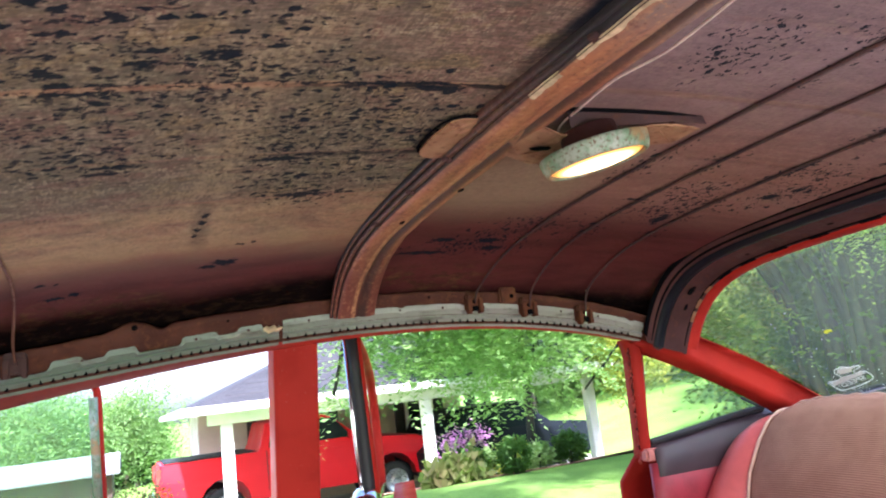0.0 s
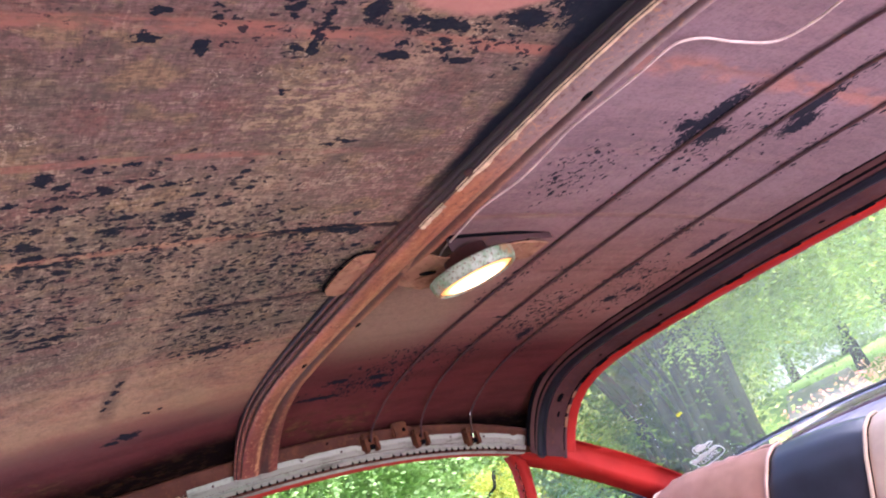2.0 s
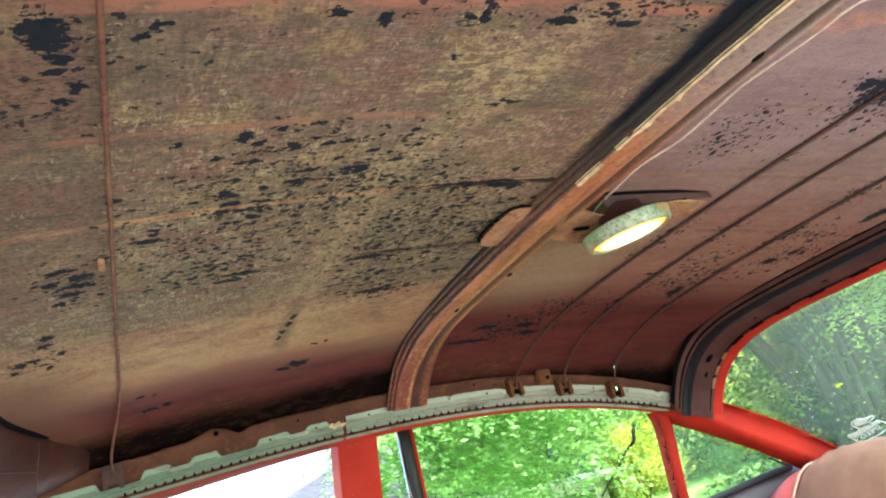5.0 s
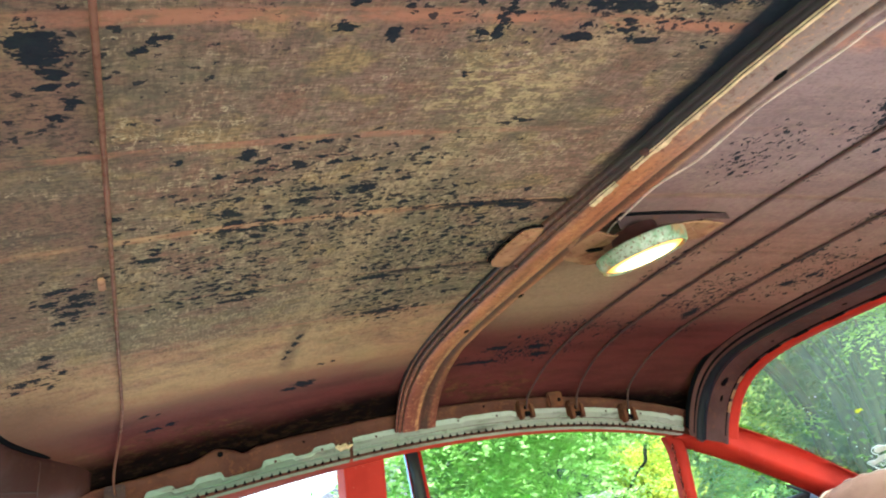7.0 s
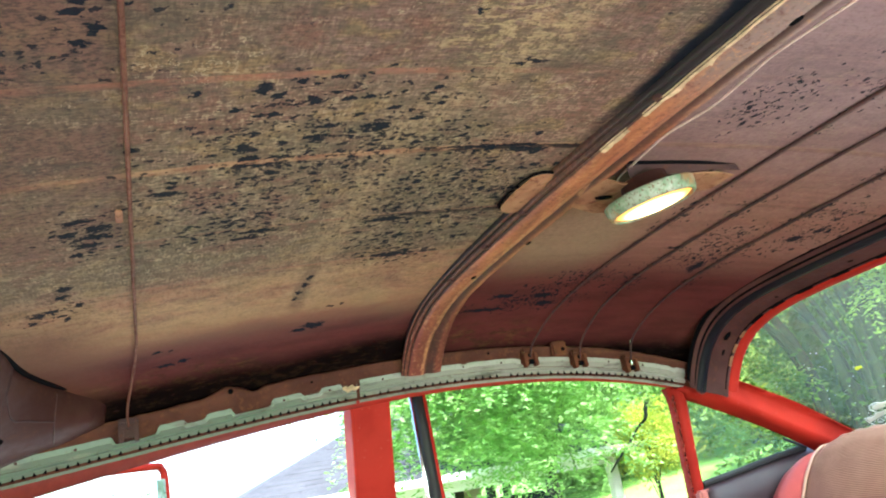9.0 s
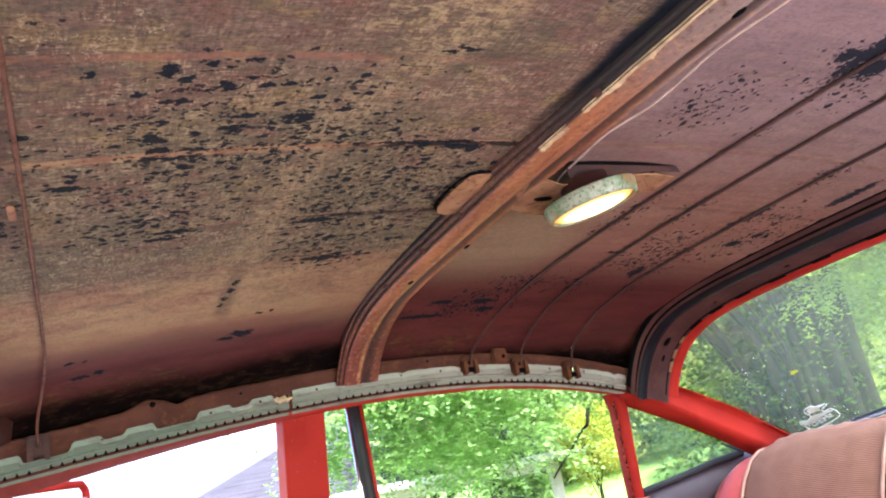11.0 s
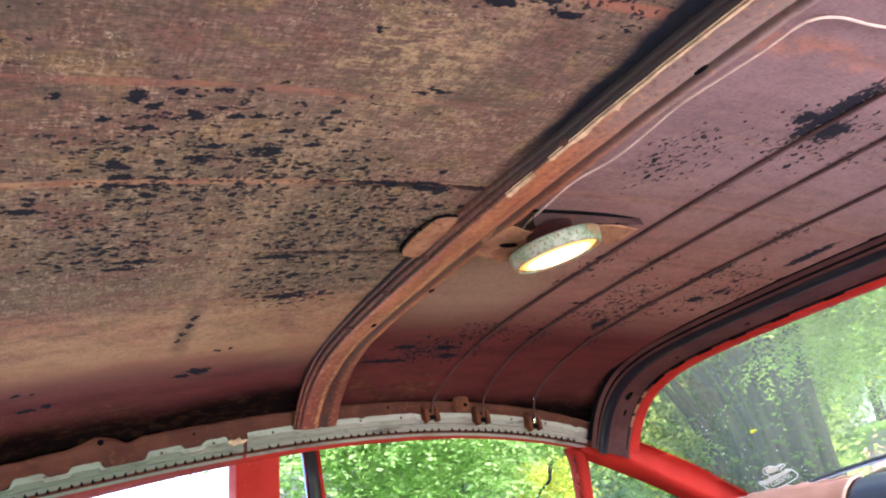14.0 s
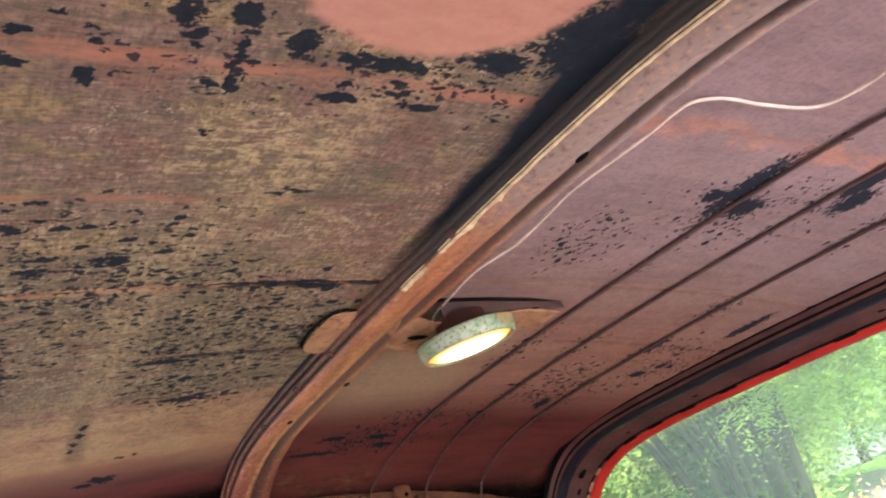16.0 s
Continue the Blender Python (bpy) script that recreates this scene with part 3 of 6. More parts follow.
DOOR_GLASS = glass_material("hazy_door_glass", (0.90, 0.97, 0.93), dirt=0.09)
QUARTER_GLASS = glass_material("dusty_quarter_glass", (0.93, 0.98, 0.93), dirt=0.135)
REAR_GLASS = glass_material("dusty_rear_glass", (0.96, 0.96, 0.88), dirt=0.074)
STICKER = plain("white_vinyl_film", (0.80, 0.82, 0.80), 0.5, 0, 0.4, 0.08)
LEAF = leaf_material("green_leaves", (0.17, 0.30, 0.095), (0.45, 0.60, 0.25))
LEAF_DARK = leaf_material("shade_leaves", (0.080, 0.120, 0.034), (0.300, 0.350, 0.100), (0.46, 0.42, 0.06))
# leaves of one tree, with sun and inner shade put into the two colours
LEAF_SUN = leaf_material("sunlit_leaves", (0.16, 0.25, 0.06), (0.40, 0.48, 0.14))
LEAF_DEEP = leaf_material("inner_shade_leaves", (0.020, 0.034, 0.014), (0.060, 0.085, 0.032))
LEAF_MID = leaf_material("mid_green_leaves", (0.10, 0.19, 0.07), (0.25, 0.37, 0.14))
LEAF_YELLOW = leaf_material("yellow_leaves", (0.30, 0.38, 0.05), (0.62, 0.58, 0.10))
LEAF_HEDGE = leaf_material("hedge_leaves", (0.035, 0.085, 0.024), (0.085, 0.18, 0.045))
PETAL = leaf_material("violet_petals", (0.35, 0.10, 0.36), (0.50, 0.22, 0.48))
STRAW = leaf_material("dry_grass_blades", (0.20, 0.15, 0.07), (0.12, 0.16, 0.05))
BARK = two_tone("bark", (0.018, 0.018, 0.012), (0.044, 0.042, 0.030), (6, 6, 2), 0.9, bump=0.6, far=0.02).m
SIDING = plain("beige_siding", (0.55, 0.46, 0.36), 0.7, 0, 0.3, 0.08, 3)
WHITE_PAINT = plain("white_house_paint", (0.80, 0.80, 0.78), 0.5, 0, 0.4, 0.06, 4)
SHINGLE = two_tone("grey_shingles", (0.027, 0.026, 0.030), (0.042, 0.040, 0.046), (2, 9, 9), 0.9, bump=0.5, far=0.01).m
DARK_TRIM = plain("dark_shutter_paint", (0.035, 0.03, 0.03), 0.6)
TRUCK_RED = plain("truck_red_lacquer", (0.72, 0.010, 0.018), 0.35, 0, 0.25, 0.05, 2)
CAR_DARK = plain("dark_car_lacquer", (0.010, 0.013, 0.018), 0.5, 0, 0.1, 0.1, 2)
TINTED = plain("dark_car_glass", (0.015, 0.022, 0.026), 0.2, 0, 0.12, 0.1, 2)
TYRE = plain("tyre_rubber", (0.02, 0.02, 0.02), 0.85)
ALLOY = plain("wheel_alloy", (0.55, 0.56, 0.58), 0.3, 0.9)
HEADLAMP = plain("clear_headlamp", (0.75, 0.77, 0.78), 0.15)
CONCRETE = two_tone("pale_concrete", (0.30, 0.28, 0.25), (0.37, 0.35, 0.31), 1.2, 0.9, bump=0.3, far=0.004).m
MULCH = two_tone("bark_mulch", (0.20, 0.11, 0.07), (0.32, 0.20, 0.14), 8.0, 0.95, bump=0.6, far=0.02).m
GRASS = two_tone("mown_grass", (0.14, 0.26, 0.05), (0.22, 0.37, 0.07), 0.7, 0.9, spec=0.2, fine=(28, 28, 28), bump=0.6, far=0.03).m


# ---- helpers for meshes ----
def part(name, bm, material, parent=None, label="", smooth=False):
    bmesh.ops.recalc_face_normals(bm, faces=bm.faces)
    me = bpy.data.meshes.new(name)
    bm.to_mesh(me)
    bm.free()
    me.materials.append(material)
    if smooth:
        me.polygons.foreach_set("use_smooth", [True] * len(me.polygons))
    ob = new(name, me)
    if parent:
        ob.parent = parent
    if label:
        tagged(ob, label)
    return ob


def thing(name, label, category, group="", kind=""):
    return tagged(new(name), label, category, group, kind)


def grid(f, us, vs, closed_u=False, closed_v=False):
    """A bmesh sheet of f(u, v)."""
    bm = bmesh.new()
    rows = [[bm.verts.new(f(u, v)) for v in vs] for u in us]
    nu, nv = len(us), len(vs)
    for i in range(nu if closed_u else nu - 1):
        for j in range(nv if closed_v else nv - 1):
            bm.faces.new((rows[i][j], rows[(i + 1) % nu][j], rows[(i + 1) % nu][(j + 1) % nv], rows[i][(j + 1) % nv]))
    return bm


def thick(bm, depth):
    bmesh.ops.recalc_face_normals(bm, faces=bm.faces)
    bmesh.ops.solidify(bm, geom=bm.faces[:] + bm.verts[:] + bm.edges[:], thickness=depth)
    return bm


def span(a, b, n):
    return [a + (b - a) * i / (n - 1) for i in range(n)]


def tube(points, radius, sides=8):
    """A round bar along a list of points; radius may be one number or one for each point."""
    bm = bmesh.new()
    pts = [Vector(p) for p in points]
    rings, up = [], Vector((0.13, 0.21, 0.97)).normalized()
    for i, p in enumerate(pts):
        way = (pts[min(i + 1, len(pts) - 1)] - pts[max(i - 1, 0)]).normalized()
        side = way.cross(up)
        side = side.normalized() if side.length > 0.05 else way.orthogonal().normalized()
        top = side.cross(way)
        r = radius[i] if isinstance(radius, (list, tuple)) else radius
        rings.append([bm.verts.new(p + r * (math.cos(a) * side + math.sin(a) * top)) for a in span(0, 2 * math.pi * (sides - 1) / sides, sides)])
    for q, s in zip(rings, rings[1:]):
        for k in range(sides):
            bm.faces.new((q[k], q[(k + 1) % sides], s[(k + 1) % sides], s[k]))
    bm.faces.new(rings[0])
    bm.faces.new(rings[-1])
    return bm


def box(x0, x1, y0, y1, z0, z1, bevel=0.0, bm=None):
    bm = bm or bmesh.new()
    made = bmesh.ops.create_cube(bm, size=1.0, matrix=Matrix.Translation(((x0 + x1) / 2, (y0 + y1) / 2, (z0 + z1) / 2)) @ Matrix.Diagonal((x1 - x0, y1 - y0, z1 - z0, 1)))
    if bevel:
        edges = list({e for v in made["verts"] for e in v.link_edges})
        bmesh.ops.bevel(bm, geom=edges, offset=bevel, segments=2, affect="EDGES")
    return bm


def lathe(profile, sides=40, center=(0, 0, 0)):
    """A turned shape: profile of radius and height about the vertical through center."""
    return grid(lambda a, k: (center[0] + profile[k][0] * math.cos(a), center[1] + profile[k][0] * math.sin(a), center[2] + profile[k][1]),
                span(0, 2 * math.pi * (sides - 1) / sides, sides), range(len(profile)), closed_u=True)


def smooth_path(points, n=12):
    """Points along a smooth curve through the given ones."""
    p = [Vector(q) for q in points]
    p = [2 * p[0] - p[1]] + p + [2 * p[-1] - p[-2]]
    out = []
    for i in range(1, len(p) - 2):
        for k in range(n):
            t = k / n
            out.append(0.5 * ((2 * p[i]) + (p[i + 1] - p[i - 1]) * t + (2 * p[i - 1] - 5 * p[i] + 4 * p[i + 1] - p[i + 2]) * t * t + (3 * p[i] - p[i - 1] - 3 * p[i + 1] + p[i + 2]) * t ** 3))
    return out + [p[-2]]


def ragged(x, size=1.0, seed=0.0):
    return size * (noise.noise((x * 60 + seed, seed, 0.3)) + 0.5 * noise.noise((x * 190 + seed, 2.0, seed)))


# ---- the car's shell ----
def roof_z(x, y):
    return 1.458 - 0.03 * ((x - 0.1) / 0.5) ** 2 - 0.02 * (y / 0.6) ** 2 - 0.11 * (abs(y) / 0.67) ** 6


def rail_z(x):
    return 1.3842 + 0.0474 * x - 0.1802 * x * x - 0.1547 * x ** 3


def strip_z(x):
    return 1.3595 + 0.0514 * x - 0.1677 * x * x - 0.1468 * x ** 3


def teeth_z(x):
    return 1.3346 + 0.0445 * x - 0.1686 * x * x - 0.1227 * x ** 3


def lip_z(x):
    return 1.3191 + 0.0572 * x - 0.1840 * x * x - 0.1040 * x ** 3


def dent(x, y):
    return 0.0012 * noise.noise((x * 5, y * 5, 0.7)) + 0.0005 * noise.noise((x * 17, y * 17, 3.1))


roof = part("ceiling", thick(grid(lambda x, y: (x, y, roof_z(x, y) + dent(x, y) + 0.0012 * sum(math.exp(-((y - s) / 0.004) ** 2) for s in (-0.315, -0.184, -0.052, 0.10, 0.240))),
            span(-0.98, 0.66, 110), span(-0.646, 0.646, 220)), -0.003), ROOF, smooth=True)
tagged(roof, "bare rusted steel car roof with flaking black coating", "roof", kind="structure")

# floor, dash side and the far walls that close the car
tagged(part("floor", box(-1.25, 0.95, -0.68, 0.68, 0.30, 0.34, 0.01), PANEL), "dark red carpeted car floor", "floor", kind="structure")


def side_section(x, side):
    """Roof side from the panel's edge down to the lip of the door opening."""
    top, lip = roof_z(x, 0.642), lip_z(x)
    under = [(0.690, lip + 0.0180), (0.660, lip + 0.0100), (0.640, lip + 0.0035), (0.631, lip + 0.0008)]
    return [(x, side * 0.642, top + 0.002), (x, side * 0.700, (top + lip) / 2 + 0.014), (x, side * 0.702, lip + 0.022)] + [(x, side * y, z) for y, z in under] + [(x, side * 0.622, teeth_z(x) - 0.004), (x, side * 0.616, teeth_z(x) + 0.012)]


for side, word in ((1, "right"), (-1, "left")):
    xs = span(-0.70, 0.615, 80)
    header = part("door_header_" + word, thick(grid(lambda x, k: side_section(x, side)[k], xs, range(9)), 0.0015), LIP, smooth=True)
    tagged(header, "red painted steel lip above the car's door openings", "door header", kind="structure")


def rail_section(x, side):
    top = rail_z(x) - 0.0015 + 0.010 * math.exp(-((x + 0.282) / 0.022) ** 2) - 0.002 * (1 / (1 + math.exp((x + 0.36) / 0.006))) - 0.006 * math.exp(-((x + 0.24) / 0.012) ** 2) + ragged(x, 0.0012)
    s = strip_z(x)
    return [(x, side * 0.618, top - 0.001), (x, side * 0.589, top), (x, side * 0.5855, top - 0.003), (x, side * 0.590, (top + s) / 2), (x, side * 0.600, s - 0.006), (x, side * 0.606, teeth_z(x) - 0.006)]


for side in (1, -1):
    rail = thing("roof_side_rail", "rusted brown steel rail along the roof's edge", "roof rail", kind="structure")
    part("rail_channel", thick(grid(lambda x, k: rail_section(x, side)[k], span(-0.66, 0.605, 260), range(6)), 0.0012), RAIL, rail, smooth=True)
    if side > 0:
        part("tab", box(0.297, 0.329, 0.578, 0.586, rail_z(0.313) - 0.022, rail_z(0.313) + 0.006, 0.003), BRACKET, rail, "rusty welded tab")
        for hx, hz, r in ((-0.277, -0.001, 0.0042), (0.318, -0.010, 0.0036), (0.17, -0.012, 0.0022), (-0.15, -0.014, 0.002)):
            z = rail_z(hx) + hz
            part("hole", lathe([(r, 0.0), (r * 0.96, 0.0010), (r * 0.85, 0.0004), (0.0, 0.0004)], 14), BLACK, rail).matrix_local = Matrix.Translation((hx, 0.5838 if hx < 0.3 else 0.5765, z)) @ Matrix.Rotation(radians(84), 4, "X")


def strip_notch(x):
    """The cut-away upper edge of the front length of strip."""
    cut = 0.0
    for a, b, d in ((-0.445, -0.385, 0.012), (-0.345, -0.315, 0.007), (-0.275, -0.215, 0.011), (-0.165, -0.135, 0.007), (-0.098, -0.075, 0.014)):
        cut = max(cut, d / (1 + math.exp(-(x - a) / 0.0012)) / (1 + math.exp((x - b) / 0.0012)))
    return cut


def tack_strip(x0, x1, notched, side, dz):
    strip = thing("tack_strip", "mint grey metal tack strip with a row of teeth" if notched else "pale grey metal tack strip with a row of teeth", "tack strip", "tack strips above the doors")

    def section(x, k):
        top = strip_z(x) + dz + ragged(x, 0.0008, 4.0) - (strip_notch(x) if notched else 0.003 * math.exp(-(((x - 0.40) % 0.11 - 0.055) / 0.006) ** 2))
        low = teeth_z(x) - 0.009 + ragged(x, 0.0005, 9.0)
        groove = strip_z(x) - 0.0155
        return [(x, side * 0.5945, top), (x, side * 0.5955, max(groove + 0.003, top - 0.008)), (x, side * 0.6035, groove), (x, side * 0.6030, groove - 0.003), (x, side * 0.6010, teeth_z(x) + 0.004), (x, side * 0.6135, low)][k]

    part("strip_body", thick(grid(section, span(x0, x1, 300), range(6)), 0.001), STRIP, strip, smooth=False)
    bm = bmesh.new()
    n = int((x1 - x0) / 0.0138)
    for i in range(n):
        x = x0 + 0.007 + i * 0.0138 + random.uniform(-0.001, 0.001)
        z = teeth_z(x) - 0.001
        if random.random() < 0.06:
            continue
        y, w, h = side * 0.6025, 0.0030, 0.0058
        v = [bm.verts.new(p) for p in ((x - w, y, z - h * 0.5), (x + w, y, z - h * 0.5), (x + random.uniform(-0.001, 0.001), y - side * 0.001, z + h * 0.6), (x, y - side * 0.0045, z - h * 0.1))]
        for f in ((0, 1, 3), (1, 2, 3), (2, 0, 3), (0, 2, 1)):
            bm.faces.new([v[q] for q in f])
    tagged(part("teeth", bm, BLACK, strip, "dark triangular teeth"), kind="stuff")
    for i in range(int((x1 - x0) / 0.075)):
        x = x0 + 0.04 + i * 0.075
        if not notched or strip_notch(x) < 0.004:
            z = strip_z(x) + dz - 0.006
            part("screw", lathe([(0.0, 0.0012), (0.0018, 0.0010), (0.0026, 0.0)], 10), HEADER, strip, "dark screw head").matrix_local = Matrix.Translation((x, side * 0.5948, z)) @ Matrix.Rotation(radians(90 * side), 4, "X")


tack_strip(-0.61, -0.074, True, 1, 0.0)
tack_strip(-0.068, 0.592, False, 1, 0.001)
glue = thing("glue_lump", "crumbling pale glue on the strip's joint", "glue")
part("lump", tube([(-0.098 + 0.004 * k, 0.594 + 0.001 * math.sin(k), strip_z(-0.09) - 0.010 + 0.002 * math.sin(2.1 * k)) for k in range(8)], [0.002, 0.004, 0.005, 0.0045, 0.005, 0.003, 0.0025, 0.0015], 7), CREAM, glue)

# ---- cross member over the doors ----
BOW_SECTION = ((0.000, 0.004), (0.0008, -0.006), (0.0035, -0.0075), (0.0045, -0.001), (0.0065, -0.001), (0.0075, -0.0135), (0.0105, -0.0145), (0.0120, -0.004), (0.0140, -0.004), (0.0155, -0.0185), (0.022, -0.0225), (0.034, -0.0235), (0.044, -0.0215),
               (0.049, -0.013), (0.053, -0.0065), (0.057, -0.013), (0.062, -0.0165), (0.070, -0.0160), (0.075, -0.0095), (0.080, -0.0045), (0.083, -0.003), (0.084, 0.004))


def bow_point(y, k):
    x, d = BOW_SECTION[k]
    squeeze = 0.25 + 0.65 * min(1.0, max(0.0, (y + 0.16) / 0.22))
    x, d = (0.0155 - (0.0155 - x) * squeeze if x < 0.0155 else x), d * 0.84
    z = 1.457 - 0.016 * (y / 0.6) ** 2 - 0.088 * (abs(y) / 0.588) ** 8
    d *= 1 - 0.72 * min(1.0, max(0.0, (abs(y) - 0.49) / 0.09))
    slope = -0.088 * 8 * abs(y) ** 7 / 0.588 ** 8 * (1 if y > 0 else -1) - 0.032 * y / 0.36
    nrm = Vector((0, -slope, 1)).normalized()
    grow = 0.94 - 0.07 * max(0.0, (abs(y) - 0.45) / 0.13)
    return Vector((0.012 + (x - 0.02) * grow + 0.008, y, z)) + d * nrm + Vector((0, 0, 0.0006 * noise.noise((x * 60, y * 30, 1))))


bow = thing("roof_bow", "rusted steel hat-section cross member under the roof", "roof bow", kind="structure")
ys = [0.588 * math.sin(a) for a in span(-math.pi / 2, math.pi / 2, 150)]
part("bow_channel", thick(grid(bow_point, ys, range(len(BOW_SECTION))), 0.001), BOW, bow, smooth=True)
bm = bmesh.new()
rows = []
for y in span(-0.56, 0.02, 190):
    w = 0.0006 + 0.0085 * max(0.0, min(1.0, (-0.02 - y) / 0.3)) + 0.0035 * noise.noise((y * 40, 0.2, 0.9)) + 0.0032 * noise.noise((y * 140, 0.9, 0.1))
    p = bow_point(y, 9)
    rows.append([bm.verts.new(p + Vector(q)) for q in ((-0.0008, 0, 0.004), (-0.0012, 0, 0.001), (-0.0006, 0, -0.0016), (max(w, 0.0003), 0, -0.0030 + 0.0008 * noise.noise((y * 90, 3.1, 0.2))), (max(w, 0.0003) + 0.0006, 0, -0.0018))])
for q, s in zip(rows, rows[1:]):
    y = q[0].co.y
    if y > -0.22 and noise.noise((y * 22, 4.4, 0.3)) + 0.4 * noise.noise((y * 90, 1.4, 0.6)) < -0.10 + 0.8 * (y + 0.12):
        continue
    for k in range(4):
        bm.faces.new((q[k], q[k + 1], s[k + 1], s[k]))
part("glue_edge", bm, CREAM, bow, "ragged cream strip of dried glue")
for y, k in ((-0.29, 12), (0.30, 11), (0.19, 17)):
    p = bow_point(y, k)
    part("hole", lathe([(0.0045, 0.0), (0.0042, -0.0016), (0.003, -0.002), (0.0, -0.002)], 14), BLACK, bow).matrix_local = Matrix.Translation(p + Vector((0, 0, -0.0002))) @ Matrix.Diagonal((0.7, 1.5, 1, 1))
for y in (-0.165, 0.092, 0.20, 0.33):
    p = bow_point(y, 6)
    part("clip", box(-0.006, 0.004, -0.004, 0.004, -0.0035, 0.001, 0.001), DARK_ROD, bow, "dark bent clip").matrix_local = Matrix.Translation(p) @ Matrix.Rotation(radians(25), 4, "Z")

# ---- lamp and its plate ----
plate = thing("lamp_plate", "orange rusted steel plate that carries the dome lamp", "mounting plate")
outline = [(-0.018, 0.090), (-0.0215, 0.082), (-0.0225, 0.070), (-0.0235, 0.055), (-0.0235, 0.040), (-0.0215, 0.022), (-0.0165, 0.010), (-0.009, 0.005), (0.006, 0.004), (0.03, 0.006), (0.10, -0.008), (0.18, -0.012), (0.246, 0.000), (0.238, 0.036), (0.18, 0.056), (0.06, 0.076), (0.02, 0.098), (-0.004, 0.101), (-0.014, 0.096)]
bm = bmesh.new()
bm.faces.new([bm.verts.new((x, y, 0.0)) for x, y in outline])
bmesh.ops.triangulate(bm, faces=bm.faces)
bmesh.ops.subdivide_edges(bm, edges=bm.edges, cuts=3)
for v in bm.verts:
    v.co.z = roof_z(v.co.x, v.co.y) - 0.005 - 0.002 * min(1.0, max(0.0, (v.co.y - 0.012) / 0.01)) - 0.017 * min(1.0, max(0.0, (v.co.x - 0.055) / 0.02)) + 0.014 * min(1.0, max(0.0, (v.co.x - 0.12) / 0.09))
part("plate_sheet", thick(bm, 0.0015), PLATE, plate)
# dark flange and black tubes stand in for the shadow round the plate
part("gap", thick(grid(lambda x, k: (x, (-0.012, -0.010)[k] - 0.003 * math.sin((x - 0.085) * 17) + 0.001 * k * math.sin(x * 60), roof_z(x, 0) - (0.019 - 0.010 * min(1.0, max(0.0, (x - 0.12) / 0.09)), 0.001)[k]), span(0.088, 0.243, 24), range(2)), 0.0008), DARK_ROD, plate, "plate flange, darkened for the gap's shadow")
part("shadow_gap", tube([(x, y, roof_z(x, y) - 0.004) for x, y in ((-0.004, 0.1025), (-0.0135, 0.0965), (-0.0190, 0.0905), (-0.0228, 0.082), (-0.0240, 0.070), (-0.0250, 0.055), (-0.0248, 0.040), (-0.0226, 0.021), (-0.0174, 0.0088), (-0.009, 0.0038), (0.006, 0.003))], [0.0006, 0.0012, 0.0022, 0.0020, 0.0014, 0.0012, 0.0010, 0.0010, 0.0013, 0.0013, 0.0012], 6), BLACK, plate, "black line for the shadow round the tip", smooth=True)
part("shadow_gap", tube([(x, -0.0135 - 0.003 * math.sin((x - 0.085) * 17), roof_z(x, 0) - 0.0025) for x in span(0.086, 0.238, 20)], [0.0019 * min(1.0, (20 - k) / 7) for k in range(20)], 6), BLACK, plate, "black line for the shadow above the flange", smooth=True)
part("slot", lathe([(0.009, 0.0), (0.008, -0.0008), (0.0, -0.0008)], 16), BLACK, plate).matrix_local = Matrix.Translation((0.078, 0.028, 1.4335)) @ Matrix.Diagonal((1.3, 0.62, 1, 1))
LAMP = (0.119, 0.0, 1.409)
dome = thing("dome_lamp", "lit round dome lamp with a corroded metal bezel", "ceiling lamp")
tilt = Matrix.Translation(LAMP) @ Matrix.Rotation(radians(-10), 4, "Y")
part("bezel", lathe([(0.0480, 0.0165), (0.0508, 0.0158), (0.0512, 0.0138), (0.0500, 0.006), (0.0482, 0.0012), (0.0464, 0.0), (0.0446, 0.0008), (0.0442, 0.005), (0.046, 0.013), (0.046, 0.0165)], 56), GALVANISED, dome, "mottled zinc bezel", smooth=True).matrix_local = tilt
part("lens", lathe([(0.0445, 0.004), (0.0395, 0.0012), (0.025, -0.0010), (0.0, -0.0018)], 48), LENS, dome, "glowing warm glass lens", smooth=True).matrix_local = tilt
part("base", lathe([(0.046, 0.0150), (0.040, 0.018), (0.027, 0.020), (0.026, 0.034), (0.0, 0.034)], 40), HEADER, dome, "dark rusty lamp base", smooth=True).matrix_local = tilt

# ---- lamp wire ----
wire = thing("lamp_wire", "thin pale electric wire loose along the roof", "wire")
run = [(0.106, 0.034, 1.436), (0.0955, 0.018), (0.087, -0.040), (0.083, -0.090), (0.0925, -0.142), (0.0885, -0.195), (0.0845, -0.234), (0.090, -0.304), (0.0885, -0.336), (0.0925, -0.350), (0.112, -0.358), (0.150, -0.360),
       (0.193, -0.369), (0.203, -0.397), (0.195, -0.434), (0.185, -0.50), (0.17, -0.57)]
run = [p if len(p) == 3 else (*p, roof_z(*p) - 0.008) for p in run]
part("cable", tube(smooth_path(run, 14), 0.0012, 8), WHITE_WIRE, wire, smooth=True)

# ---- headliner rods ----


def rod_path(x, lift, foot):
    pts = []
    for y in span(-0.60, foot[1] - 0.02, 70):
        pts.append((x + (foot[0] - x) * max(0.0, (y - 0.40) / (foot[1] - 0.42)) ** 2, y, roof_z(x, y) - lift - 0.02 * max(0.0, (y - 0.40) / 0.17) ** 3))
    return smooth_path(pts[::3] + [foot], 5)


